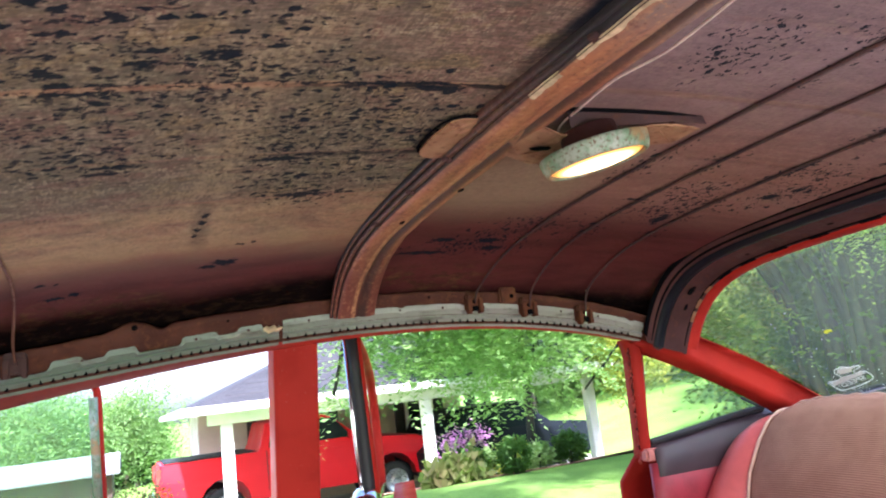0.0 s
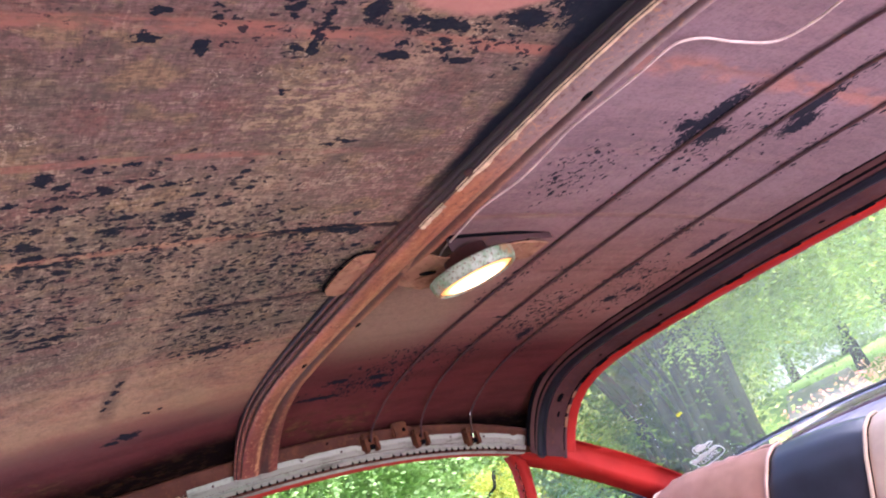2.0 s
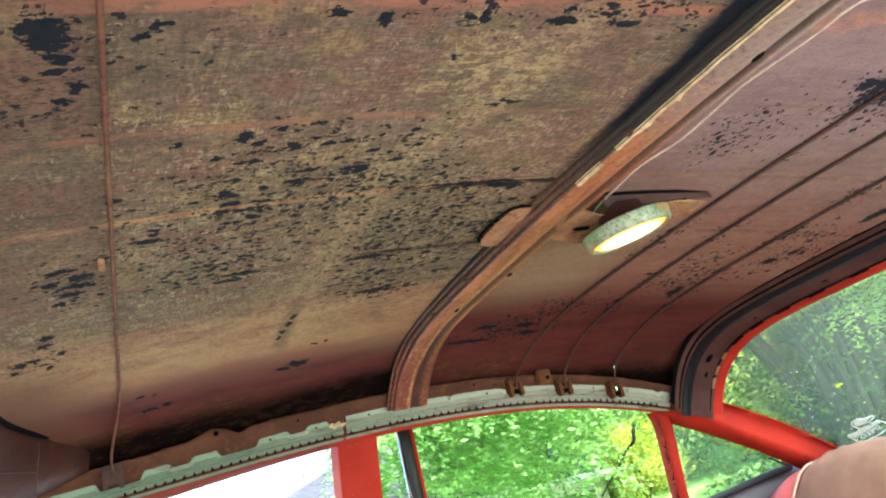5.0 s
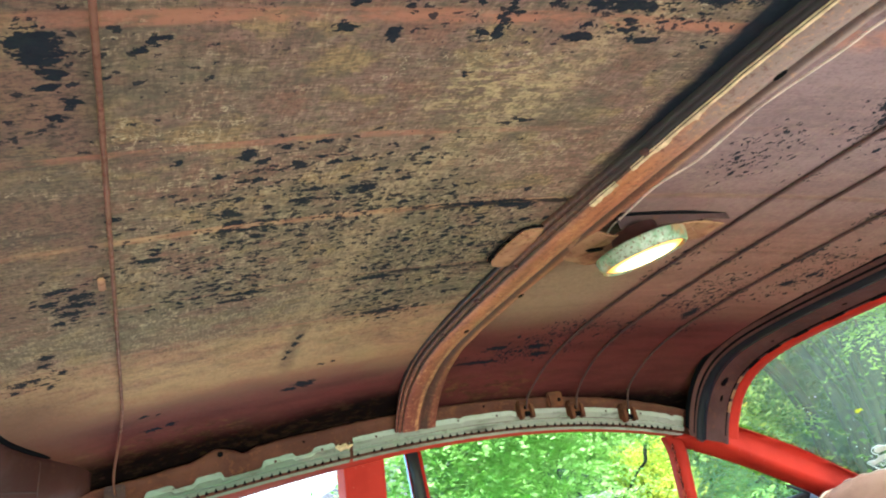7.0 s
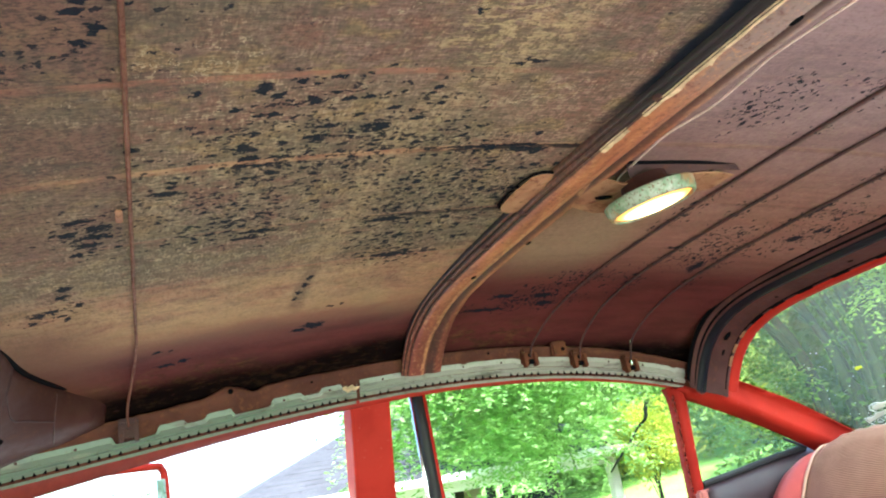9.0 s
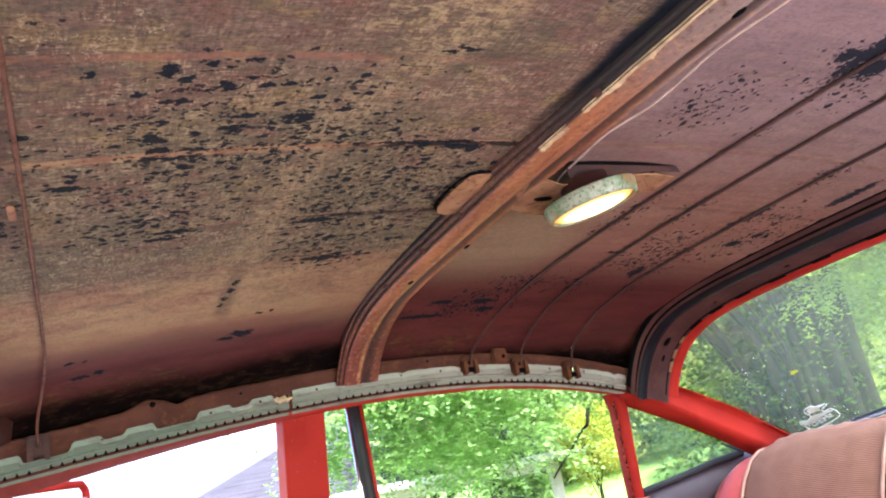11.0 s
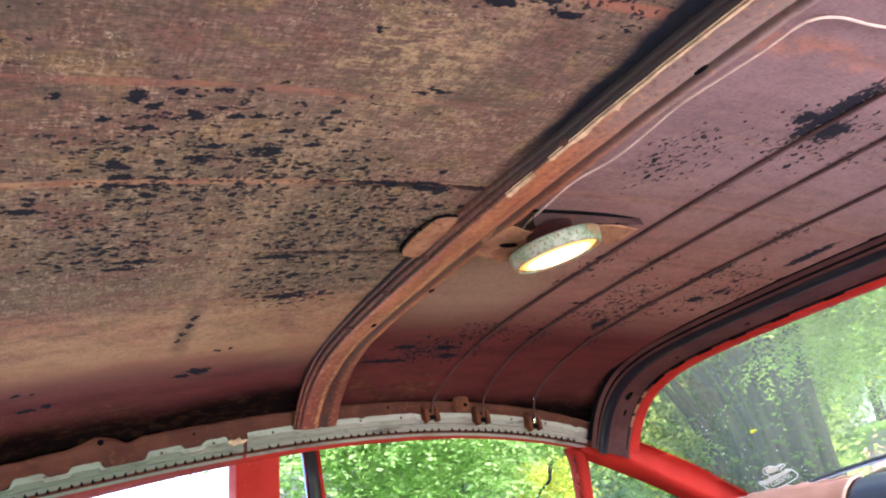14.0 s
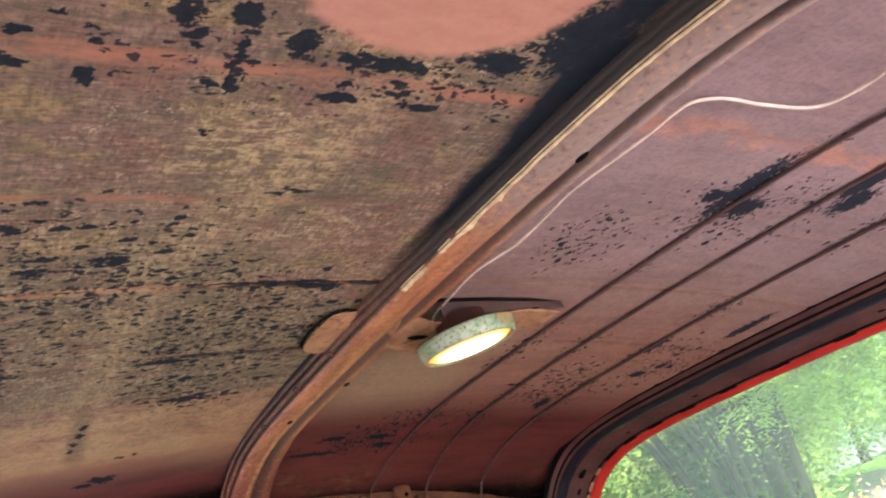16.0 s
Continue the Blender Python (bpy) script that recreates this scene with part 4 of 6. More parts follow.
for x, lift, r, foot, material, label in ((-0.408, 0.0035, 0.0018, (-0.424, 0.583, 1.322), ROD, "rusted headliner rod across the bare roof"),
                                         (0.272, 0.003, 0.0018, (0.250, 0.580, 1.360), DARK_ROD, "dark steel headliner rod across the bare roof"),
                                         (0.362, 0.003, 0.0018, (0.352, 0.580, 1.347), DARK_ROD, "dark steel headliner rod across the bare roof"),
                                         (0.478, 0.003, 0.0018, (0.462, 0.580, 1.326), DARK_ROD, "dark steel headliner rod across the bare roof")):
    rod = thing("headliner_rod", label, "headliner rod", "headliner rods under the roof")
    part("bar", tube(rod_path(x, lift, foot), r, 8), material, rod, smooth=True)
    bm = box(-0.014, 0.014, -0.003, 0.012, -0.016, 0.012, 0.002)
    box(-0.014, -0.007, -0.009, 0.004, -0.022, 0.002, 0.001, bm)
    box(0.007, 0.014, -0.009, 0.004, -0.022, 0.002, 0.001, bm)
    box(-0.012, 0.012, -0.006, 0.004, 0.006, 0.012, 0.001, bm)
    part("bracket", bm, BRACKET if x > 0 else DARK_ROD, rod, "rusted bent bracket").matrix_local = Matrix.Translation((foot[0], 0.585, foot[2] + 0.004))
    part("bolt", lathe([(0.0, 0.0022), (0.0028, 0.0018), (0.0036, 0.0)], 8), BLACK if x > 0 else DARK_ROD, rod, "dark bolt head").matrix_local = Matrix.Translation((foot[0], 0.5818, foot[2] + 0.002)) @ Matrix.Rotation(radians(90), 4, "X")
    if x > 0:
        part("slot", box(-0.0055, 0.0055, -0.0045, 0.0, -0.0165, -0.008, 0.001), BLACK, rod, "dark hollow of the hook").matrix_local = Matrix.Translation((foot[0], 0.582, foot[2] + 0.002))
    if x > 0.45:
        part("tip", tube([(foot[0] + 0.0005, foot[1] - 0.014, foot[2] + 0.040), (foot[0], foot[1] - 0.004, foot[2] + 0.015), (foot[0], foot[1], foot[2] - 0.004)], 0.0018, 8), CHROME, rod, "bare shiny rod end")
clip = thing("rod_clip", "small tan paper clip on the front rod", "clip")
part("clip_body", box(-0.003, 0.003, -0.013, 0.013, -0.001, 0.0015, 0.001), PLATE, clip).matrix_local = Matrix.Translation((-0.417, 0.02, roof_z(-0.417, 0.02) - 0.003))
tag = thing("paper_scrap", "curled scrap of pale lining stuck to the roof", "scrap")
part("curl", tube(smooth_path([(-0.142, 0.598, 1.392), (-0.135, 0.593, 1.392), (-0.131, 0.597, 1.388), (-0.124, 0.594, 1.386), (-0.119, 0.597, 1.389), (-0.118, 0.594, 1.384)], 5), 0.0012, 6), WHITE_WIRE, tag)

# ---- front corner gusset ----
gus = thing("corner_gusset", "maroon primed steel gusset at the windscreen corner", "gusset", kind="structure")


UPPER = smooth_path([(-0.452, 0.574, 1.372), (-0.480, 0.546, 1.374), (-0.505, 0.515, 1.372), (-0.532, 0.470, 1.378), (-0.547, 0.425, 1.384), (-0.557, 0.350, 1.392), (-0.585, 0.200, 1.394)], 8)
LOWER = smooth_path([(-0.456, 0.583, 1.336), (-0.486, 0.582, 1.324), (-0.515, 0.580, 1.313), (-0.560, 0.576, 1.301), (-0.60, 0.572, 1.286), (-0.66, 0.565, 1.262), (-0.76, 0.55, 1.22)], 8)


def gusset(u, v):
    k = u * (len(UPPER) - 1)
    i = min(int(k), len(UPPER) - 2)
    a, b = UPPER[i].lerp(UPPER[i + 1], k - i), LOWER[i].lerp(LOWER[i + 1], k - i)
    round_ = min(1.0, u * 9)
    p = b.lerp(a, v) + Vector((0.0, -0.020, -0.012)) * math.sin(math.pi * v) * round_
    if v > 0.9:
        p += Vector((0, 0, 0.010)) * (v - 0.9) / 0.1
    return p


part("gusset_plate", thick(grid(gusset, span(0, 1, 49), span(0, 1, 18)), 0.0015), GUSSET, gus, smooth=True)
# black tube laid along the edge in place of the gusset's shadow
part("gap", tube([Vector(q) + Vector((0.002, -0.001, 0.009)) for q in UPPER], 0.0048, 8), BLACK, gus, "black tube for the shadow under the roof", smooth=True)
part("seam", tube([gusset(0.36, v) + Vector((0, -0.001, -0.001)) for v in span(0.0, 0.95, 9)], 0.0013, 6), DARK_ROD, gus)
part("seam", tube(smooth_path([gusset(0.36, 0.60) + Vector((0, -0.001, -0.001)), gusset(0.50, 0.62) + Vector((0, -0.001, -0.001)), gusset(0.62, 0.66) + Vector((0, -0.001, -0.001)), gusset(0.74, 0.93) + Vector((0, -0.001, -0.001))], 5), 0.0013, 6), DARK_ROD, gus)
block = grid(lambda u, v: gusset(0.70 + 0.30 * u, 0.62 + 0.40 * v) + Vector((0.0, -0.010 * math.sin(math.pi * min(1.0, u * 2.2) / 2) * math.sin(math.pi * min(1.0, v * 1.6) / 2), -0.006)), span(0, 1, 14), span(0, 1, 12))
part("upper_block", thick(block, 0.0015), GUSSET, gus, "folded maroon block", smooth=True)
part("slot", lathe([(0.010, 0.0), (0.009, -0.002), (0.0, -0.002)], 16), BLACK, gus).matrix_local = Matrix.Translation(gusset(0.70, 0.42) + Vector((0, -0.002, -0.001))) @ Matrix.Rotation(radians(60), 4, "X") @ Matrix.Diagonal((1.6, 0.7, 1, 1))

# ---- pillars ----


def pillar(name, label, outline_, y_top, lean, depth, material, kind="structure"):
    """An upright of the body side: outline of x and z, inner face at y_top on top, leaning out downwards."""
    bm = bmesh.new()
    bm.faces.new([bm.verts.new((x, y_top + lean * (1.33 - z), z)) for x, z in outline_])
    bmesh.ops.triangulate(bm, faces=bm.faces)
    bmesh.ops.recalc_face_normals(bm, faces=bm.faces)
    done = bmesh.ops.extrude_face_region(bm, geom=bm.faces[:])
    for v in done["geom"]:
        if isinstance(v, bmesh.types.BMVert):
            v.co.y += depth
    ob = part(name, bm, material)
    bev = ob.modifiers.new("edge", "BEVEL")
    bev.width, bev.segments, bev.limit_method, bev.angle_limit = 0.004, 3, "ANGLE", radians(40)
    return tagged(ob, label, "pillar", kind=kind)


pillar("door_pillar", "glossy red painted steel post between the doors", [(-0.079, 1.322), (-0.008, 1.326), (-0.014, 1.05), (-0.02, 0.40), (-0.10, 0.40), (-0.084, 1.05)], 0.632, 0.20, 0.055, RED)
pillar("door_pillar", "red painted steel post behind the driver's door", [(-0.05, 1.322), (0.02, 1.326), (0.01, 1.05), (0.0, 0.40), (-0.07, 0.40), (-0.055, 1.05)], -0.632, -0.20, -0.055, RED)


def curve_strip(name, curves, material, parent, n=24, depth=0.012, label=""):
    """A bent panel through a list of curves, each a list of points."""
    paths = [smooth_path(c, n) for c in curves]
    m = min(len(p) for p in paths)
    return part(name, thick(grid(lambda i, k: paths[k][i], range(m), range(len(paths))), depth), material, parent, label, smooth=True)


for side in (1, -1):
    S = Matrix.Diagonal((1, side, 1, 1))
    dog = thing("rear_door_jamb", "red painted post with torn windlace behind the rear door", "door jamb", kind="structure")
    part("jamb", thick(grid(lambda z, k: ((0.583 + 0.008 * max(0.0, (z - 1.235) / 0.035) ** 2 * -1 + 0.004 * (1.27 - z) / 0.2, 0.655 + 0.10 * (1.27 - z), z), (0.586 + 0.008 * max(0.0, (z - 1.235) / 0.035) ** 2 * -1, 0.632 + 0.10 * (1.27 - z), z),
                                              (0.600, 0.628 + 0.10 * (1.27 - z), z), (0.613 - 0.006 * (1.24 - z) / 0.17, 0.640 + 0.10 * (1.27 - z), z))[k], span(1.275, 1.055, 24), range(4)), 0.003), RED, dog, smooth=True).matrix_local = S
    wl = [(0.580 + 0.0025 * math.sin(k * 1.9) + 0.003 * k / 30, 0.636 + 0.10 * (1.262 - z) + 0.0015 * math.sin(k * 2.7), z) for k, z in enumerate(span(1.262, 1.045, 44))]
    part("windlace", tube(wl, [0.0030 + 0.0012 * math.sin(k * 2.3) for k in range(44)], 7), DARK_RED, dog, "torn dark red windlace").matrix_local = S
    part("latch", box(0.583, 0.612, 0.634, 0.66, 1.050, 1.072, 0.004), plain("pink_plastic_cap", (0.55, 0.20, 0.17), 0.5) if side > 0 else RED, dog, "pale red striker cap").matrix_local = S
    cp = thing("rear_roof_pillar", "glossy red painted sail of the rear roof pillar", "pillar", kind="structure")
    Q = [(0.605, 0.634, 1.247), (0.67, 0.634, 1.220), (0.743, 0.634, 1.187), (0.81, 0.634, 1.154), (0.875, 0.634, 1.118), (0.95, 0.634, 1.07)]
    Q2 = [(0.597, 0.622, 1.260), (0.668, 0.622, 1.233), (0.745, 0.622, 1.197), (0.815, 0.622, 1.162), (0.885, 0.622, 1.124), (0.96, 0.622, 1.08)]
    L = [(0.5712, 0.6152, 1.2696), (0.6406, 0.6, 1.2471), (0.7089, 0.6, 1.2124), (0.7654, 0.6, 1.1827), (0.8822, 0.6, 1.1233), (0.9614, 0.6, 1.0857)]
    L2 = [(0.5971, 0.6144, 1.2717), (0.6471, 0.597, 1.2563), (0.7156, 0.597, 1.2215), (0.7742, 0.597, 1.1907), (0.8953, 0.597, 1.1302), (0.9747, 0.597, 1.0905)]
    M = [(0.6484, 0.614, 1.2754), (0.687, 0.608, 1.2669), (0.7545, 0.607, 1.2336), (0.8302, 0.607, 1.1953), (0.9511, 0.608, 1.1348), (1.0318, 0.61, 1.0945)]
    M2 = [(0.6646, 0.6112, 1.2775), (0.6968, 0.605, 1.2692), (0.7645, 0.604, 1.2369), (0.8434, 0.604, 1.1984), (0.9647, 0.605, 1.1368), (1.0455, 0.609, 1.0964)]
    E_ = [(0.6854, 0.598, 1.2756), (0.714, 0.593, 1.2654), (0.7778, 0.592, 1.237), (0.8578, 0.592, 1.1985), (0.9823, 0.595, 1.1297), (1.0783, 0.605, 1.0892)]
    E2 = [(0.71, 0.604, 1.272), (0.72, 0.592, 1.262), (0.78, 0.591, 1.235), (0.86, 0.591, 1.197), (0.98, 0.594, 1.128), (1.075, 0.60, 1.088)]
    curve_strip("sail", [Q, Q2, L, L2, M, M2, E_, E2], RED, cp, 10, 0.002).matrix_local = S
    part("crease", tube(smooth_path([Vector(q) + Vector((0, -0.0016, 0)) for q in M2[1:5]], 8), 0.0013, 6), DARK_RED, cp, "dark pressed crease", smooth=True).matrix_local = S
    rng = random.Random(5)
    bm = bmesh.new()
    for k in range(46):
        z = 1.258 - 0.0045 * k
        c = Vector((0.579 + 0.003 * k / 30 + rng.uniform(-0.002, 0.003), 0.6325 + 0.10 * (1.262 - z), z))
        w, h = rng.uniform(0.0012, 0.003), rng.uniform(0.001, 0.0028)
        v = [bm.verts.new(c + Vector(q)) for q in ((-w, 0, -h), (w, 0.0005, -h * 0.6), (w * 0.7, 0, h), (-w, 0.0005, h * 0.7), (0, -0.0012, 0))]
        for a_, b_ in ((0, 1), (1, 2), (2, 3), (3, 0)):
            bm.faces.new((v[a_], v[b_], v[4]))
    tagged(part("tear", bm, BLACK, dog, "dark tears in the windlace"), kind="stuff").matrix_local = S

    qw = thing("quarter_window", "small triangular side window with black rubber seal", "window", kind="structure")
    bm = bmesh.new()
    bm.faces.new([bm.verts.new(p) for p in ((0.604, 0.655, 1.255), (0.598, 0.668, 1.06), (0.90, 0.668, 1.09), (0.88, 0.660, 1.12), (0.743, 0.655, 1.19))])
    pane = part("glass", thick(bm, 0.004), QUARTER_GLASS, qw)
    pane.matrix_local = S
    pane.visible_shadow = False
    part("seal", tube(smooth_path([(0.604, 0.648, 1.082), (0.70, 0.647, 1.092), (0.80, 0.646, 1.105), (0.885, 0.645, 1.112)], 6), 0.0065, 8), RUBBER, qw, "black rubber sill").matrix_local = S
    part("seal", tube(smooth_path([(0.83, 0.640, 1.139), (0.85, 0.640, 1.129), (0.885, 0.640, 1.112)], 6), [0.001] + [0.0028] * 12, 8), RUBBER, qw, "black rubber edge").matrix_local = S
    part("ledge", thick(grid(lambda x, k: ((x, 0.655, 1.080 + 0.115 * (x - 0.6)), (x, 0.632, 1.066 + 0.11 * (x - 0.6)), (x, 0.628, 1.03), (x, 0.64, 0.98))[k], span(0.60, 1.02, 20), range(4)), 0.003), LEDGE, qw, "black vinyl window ledge", smooth=True).matrix_local = S
    tp = part("trim_panel", thick(grid(lambda x, z: (x, 0.640 + 0.02 * (1.04 - z), z), span(0.588, 0.98, 14), span(1.045, 0.36, 10)), 0.01), PANEL, smooth=True)
    tp.matrix_world = S
    tagged(tp, "dark red vinyl trim panel below the quarter window", "trim panel", kind="structure")

# ---- rear header and rear window ----


def head_point(y, dx, drop):
    """A point of the rear header: dx behind its front edge, drop below the roof."""
    a = abs(y) / 0.625
    x = 0.628 + dx - 0.004 * a ** 2 - 0.02 * a ** 10
    z = 1.4235 - 0.022 * (y / 0.6) ** 2 - 0.108 * a ** 8 - drop - 0.20 * dx
    return (x, y * (1 - 0.072 * a ** 7), z)


HEAD = ((-0.012, -0.012), (-0.010, 0.004), (0.000, 0.006), (0.003, 0.012), (0.012, 0.0165), (0.020, 0.0125), (0.026, 0.010), (0.030, 0.0115), (0.050, 0.0130), (0.064, 0.0145), (0.067, 0.0165), (0.073, 0.0170), (0.075, 0.012))
head = thing("rear_header", "dull maroon steel header above the rear window", "rear header", kind="structure")
hy = [0.641 * math.sin(a) for a in span(-math.pi / 2, math.pi / 2, 110)]
part("header_channel", thick(grid(lambda y, k: head_point(y, *HEAD[k]), hy, range(len(HEAD))), 0.001), HEADER, head, smooth=True)
part("gap", thick(grid(lambda y, k: head_point(y, (0.001, 0.011, 0.022)[k], (0.0125, 0.0176, 0.0150)[k]), hy[3:-3], range(3)), 0.0008), CHANNEL, head, "black strip along the header channel", smooth=True)
part("gap", thick(grid(lambda y, k: head_point(y, (-0.018, -0.001)[k], (-0.004, 0.0078)[k]), hy[4:-4], range(2)), 0.0008), BLACK, head, "thin black strip ahead of the header", smooth=True)
for y, dx, r in ((0.545, 0.044, 0.0105), (0.58, 0.050, 0.0065), (0.229, 0.050, 0.0045), (-0.10, 0.05, 0.0045), (0.40, 0.052, 0.003)):
    p = Vector(head_point(y, dx, 0.0142))
    q = Vector(head_point(y + 0.004, dx, 0.0142))
    way = (q - p).normalized()
    part("hole", lathe([(r, 0.0), (r * 0.9, -0.001), (0.0, -0.001)], 16), BLACK, head).matrix_local = Matrix.Translation(p) @ way.to_track_quat("X", "Z").to_matrix().to_4x4()
for y in [0.59, 0.565, 0.53, 0.48, 0.42, 0.35, 0.27, 0.18, 0.08, -0.03, -0.15, -0.28]:
    w = 0.5 * (0.018 if y > 0.5 else 0.034)
    part("tack_tab", thick(grid(lambda t, k: head_point(y + t, (0.0655, 0.0725)[k], (0.0182, 0.0188)[k]), span(-w, w, 5), range(2)), 0.0012), PLATE if y > 0.5 else BLACK, head, "rusty tack tab" if y > 0.5 else "black tack line")
part("seam", tube([head_point(y, 0.0665, 0.0178) for y in hy[6:-6]], 0.0015, 6), BLACK, head, "dark seam along the window frame", smooth=True)
rw = thing("rear_window", "large dusty rear window in a red painted frame", "window", kind="structure")
FR = ((0.0735, 0.010), (0.0745, 0.0195), (0.077, 0.0215), (0.091, 0.0225), (0.096, 0.0205), (0.098, 0.015))
part("frame_top", thick(grid(lambda y, k: head_point(y, *FR[k]), [v * 0.985 for v in hy], range(len(FR))), 0.0012), RED, rw, "red painted upper frame", smooth=True)


def rear_pane(u, v):
    """Wrap-round rear glass: u across, v from top to bottom."""
    top = Vector(head_point(u * 0.612, 0.094, 0.018))
    y = u * (0.60 + 0.02 * v)
    low = Vector((1.165 - 0.09 * abs(u) ** 3, y, 1.158 - 0.058 * u * u))
    p = top.lerp(low, v)
    return p + Vector((0.02, 0, 0.022)) * math.sin(math.pi * v) * (1 - abs(u) ** 4)


pane = part("glass", thick(grid(rear_pane, span(-1, 1, 60), span(0, 1, 24)), 0.004), REAR_GLASS, rw, smooth=True)
pane.visible_shadow = False
part("lower_moulding", tube([Vector(rear_pane(u, 0.970)) + Vector((-0.012, 0, 0.000)) for u in span(-0.99, 0.99, 60)], 0.0024, 8), CHROME, rw, "bright chrome lower moulding", smooth=True)
part("lower_seal", tube([Vector(rear_pane(u, 0.958)) + Vector((-0.004, 0, 0.002)) for u in span(-0.99, 0.99, 60)], 0.0045, 8), RUBBER, rw, "black rubber lower seal", smooth=True)

# white duck-shaped film on the glass, lettered to be read from outside
duck = thing("window_sticker", "white outline sticker on the rear window glass", "sticker")
eye_u, eye_v = 0.905, 0.827
o = rear_pane(eye_u, eye_v)
du, dv = (rear_pane(eye_u - 0.02, eye_v) - o).normalized(), (rear_pane(eye_u, eye_v - 0.02) - o).normalized()
nn = du.cross(dv).normalized()
nn = nn if nn.x < 0 else -nn


def on_glass(a, b, lift=0.0025):
    return o + 1.2 * a * du + 1.2 * b * dv + lift * nn


body = [(-0.030, -0.010), (-0.026, -0.022), (0.0, -0.026), (0.026, -0.022), (0.031, -0.006), (0.026, 0.006), (0.016, 0.006), (0.018, 0.014), (0.030, 0.017), (0.028, 0.023), (0.016, 0.026), (0.010, 0.033), (-0.002, 0.033), (-0.008, 0.024), (-0.006, 0.012), (-0.016, 0.006), (-0.030, 0.010)]
part("film", tube([on_glass(*p) for p in smooth_path([(a, b, 0) for a, b in body + body[:1]], 4) and [(q.x, q.y) for q in smooth_path([(a, b, 0) for a, b in body + body[:1]], 4)]], 0.0010, 6), STICKER, duck, "white outline")
bm = bmesh.new()
bm.faces.new([bm.verts.new(on_glass(a * 0.8 + 0.002, b * 0.62 + 0.010, 0.0022)) for a, b in body[6:15]])
bmesh.ops.triangulate(bm, faces=bm.faces)
part("film", thick(bm, 0.0004), STICKER, duck, "white head")
bm = bmesh.new()
bm.faces.new([bm.verts.new(on_glass(a, b, 0.0022)) for a, b in ((-0.029, 0.008), (-0.028, -0.004), (0.027, -0.002), (0.024, 0.005), (0.014, 0.004), (0.004, 0.008), (-0.006, 0.010), (-0.016, 0.004))])
bmesh.ops.triangulate(bm, faces=bm.faces)
part("film", thick(bm, 0.0004), STICKER, duck, "white back")
text = bpy.data.curves.new("lettering", "FONT")
text.body, text.size, text.align_x, text.align_y, text.extrude = "SPEED", 0.0185, "CENTER", "CENTER", 0.0003
text.materials.append(STICKER)
word = new("lettering", text)
word.parent = duck
word.matrix_local = Matrix.Translation(on_glass(0.0, -0.011)) @ Matrix((-du, dv, (-du).cross(dv))).transposed().to_4x4()
tagged(word, "mirrored white lettering")

stray = thing("fallen_leaf", "small bright yellow leaf stuck to the rear window", "leaf")
lf = [(-0.010, -0.003), (-0.004, -0.007), (0.003, -0.004), (0.009, -0.006), (0.011, 0.002), (0.004, 0.005), (-0.002, 0.008), (-0.007, 0.004)]
bm = bmesh.new()
bm.faces.new([bm.verts.new(rear_pane(0.81, 0.505) + 0.75 * a * du + 0.75 * b * dv + 0.004 * nn) for a, b in lf])
bmesh.ops.triangulate(bm, faces=bm.faces)
part("blade", thick(bm, 0.0006), plain("yellow_leaf_blade", (0.62, 0.68, 0.03), 0.6), stray)
rng = random.Random(9)
bm = bmesh.new()
for k in range(70):
    u, v = rng.uniform(0.80, 0.985), 1 - 0.75 * rng.random() ** 1.8
    p, size = rear_pane(u, v * 0.94), rng.uniform(0.0006, 0.0017)
    q = [bm.verts.new(p + 0.003 * nn + size * (math.cos(t) * du + math.sin(t) * dv)) for t in (0.3, 1.5, 2.9, 4.0, 5.1)]
    bm.faces.new(q)
tagged(part("dried_specks", thick(bm, 0.0003), STICKER, rw, "pale dried specks on the glass"), kind="stuff")

shelf = part("parcel_shelf", thick(grid(lambda x, y: (x, y, 1.098 + 0.185 * (x - 0.90) - 0.056 * (y / 0.62) ** 2), span(0.86, 1.16, 14), span(-0.62, 0.62, 30)), 0.01), SHELF, smooth=True)
tagged(shelf, "dusty grey shelf behind the rear seat", "shelf", kind="structure")
deck = part("boot_lid", thick(grid(lambda x, y: (x, y, 1.148 + 0.040 * math.sin(min(1.0, (x - 1.17) / 0.35) * 1.5) * (1 - (y / 0.75) ** 4) - 0.10 * max(0, x - 1.5) ** 2 - 0.075 * (y / 0.7) ** 2), span(1.17, 2.3, 30), span(-0.75, 0.75, 30)), 0.02), DECK, smooth=True)
tagged(deck, "dark maroon lacquered boot lid behind the rear window", "boot lid", kind="structure")

# ---- rear seat ----
seat = thing("rear_seat", "rear bench seat in ribbed brown cloth with black and cream vinyl", "seat")


def seat_back(y, s):
    """Back rest: s from the foot of the front face over the top to the rear."""
    prof = ((0.69, 0.62), (0.700, 0.78), (0.705, 0.92), (0.735, 1.02), (0.772, 1.076), (0.804, 1.110), (0.832, 1.124), (0.856, 1.126), (0.882, 1.112), (0.90, 1.08), (0.91, 1.0))
    k = min(int(s), len(prof) - 2)
    t = s - k
    x, z = (prof[k][i] * (1 - t) + prof[k + 1][i] * t for i in (0, 1))
    out = max(0.0, (abs(y) - 0.44) / 0.20)
    wing = min(1.0, max(0.0, (abs(y) - 0.552) / 0.07))
    return (x + 0.012 * out ** 2.5 - 0.040 * math.sin(0.5 * math.pi * wing), y, z - 0.078 * out ** 2.6 * max(0.0, (z - 0.7) / 0.42) + 0.003 * noise.noise((x * 9, y * 9, z * 9)))


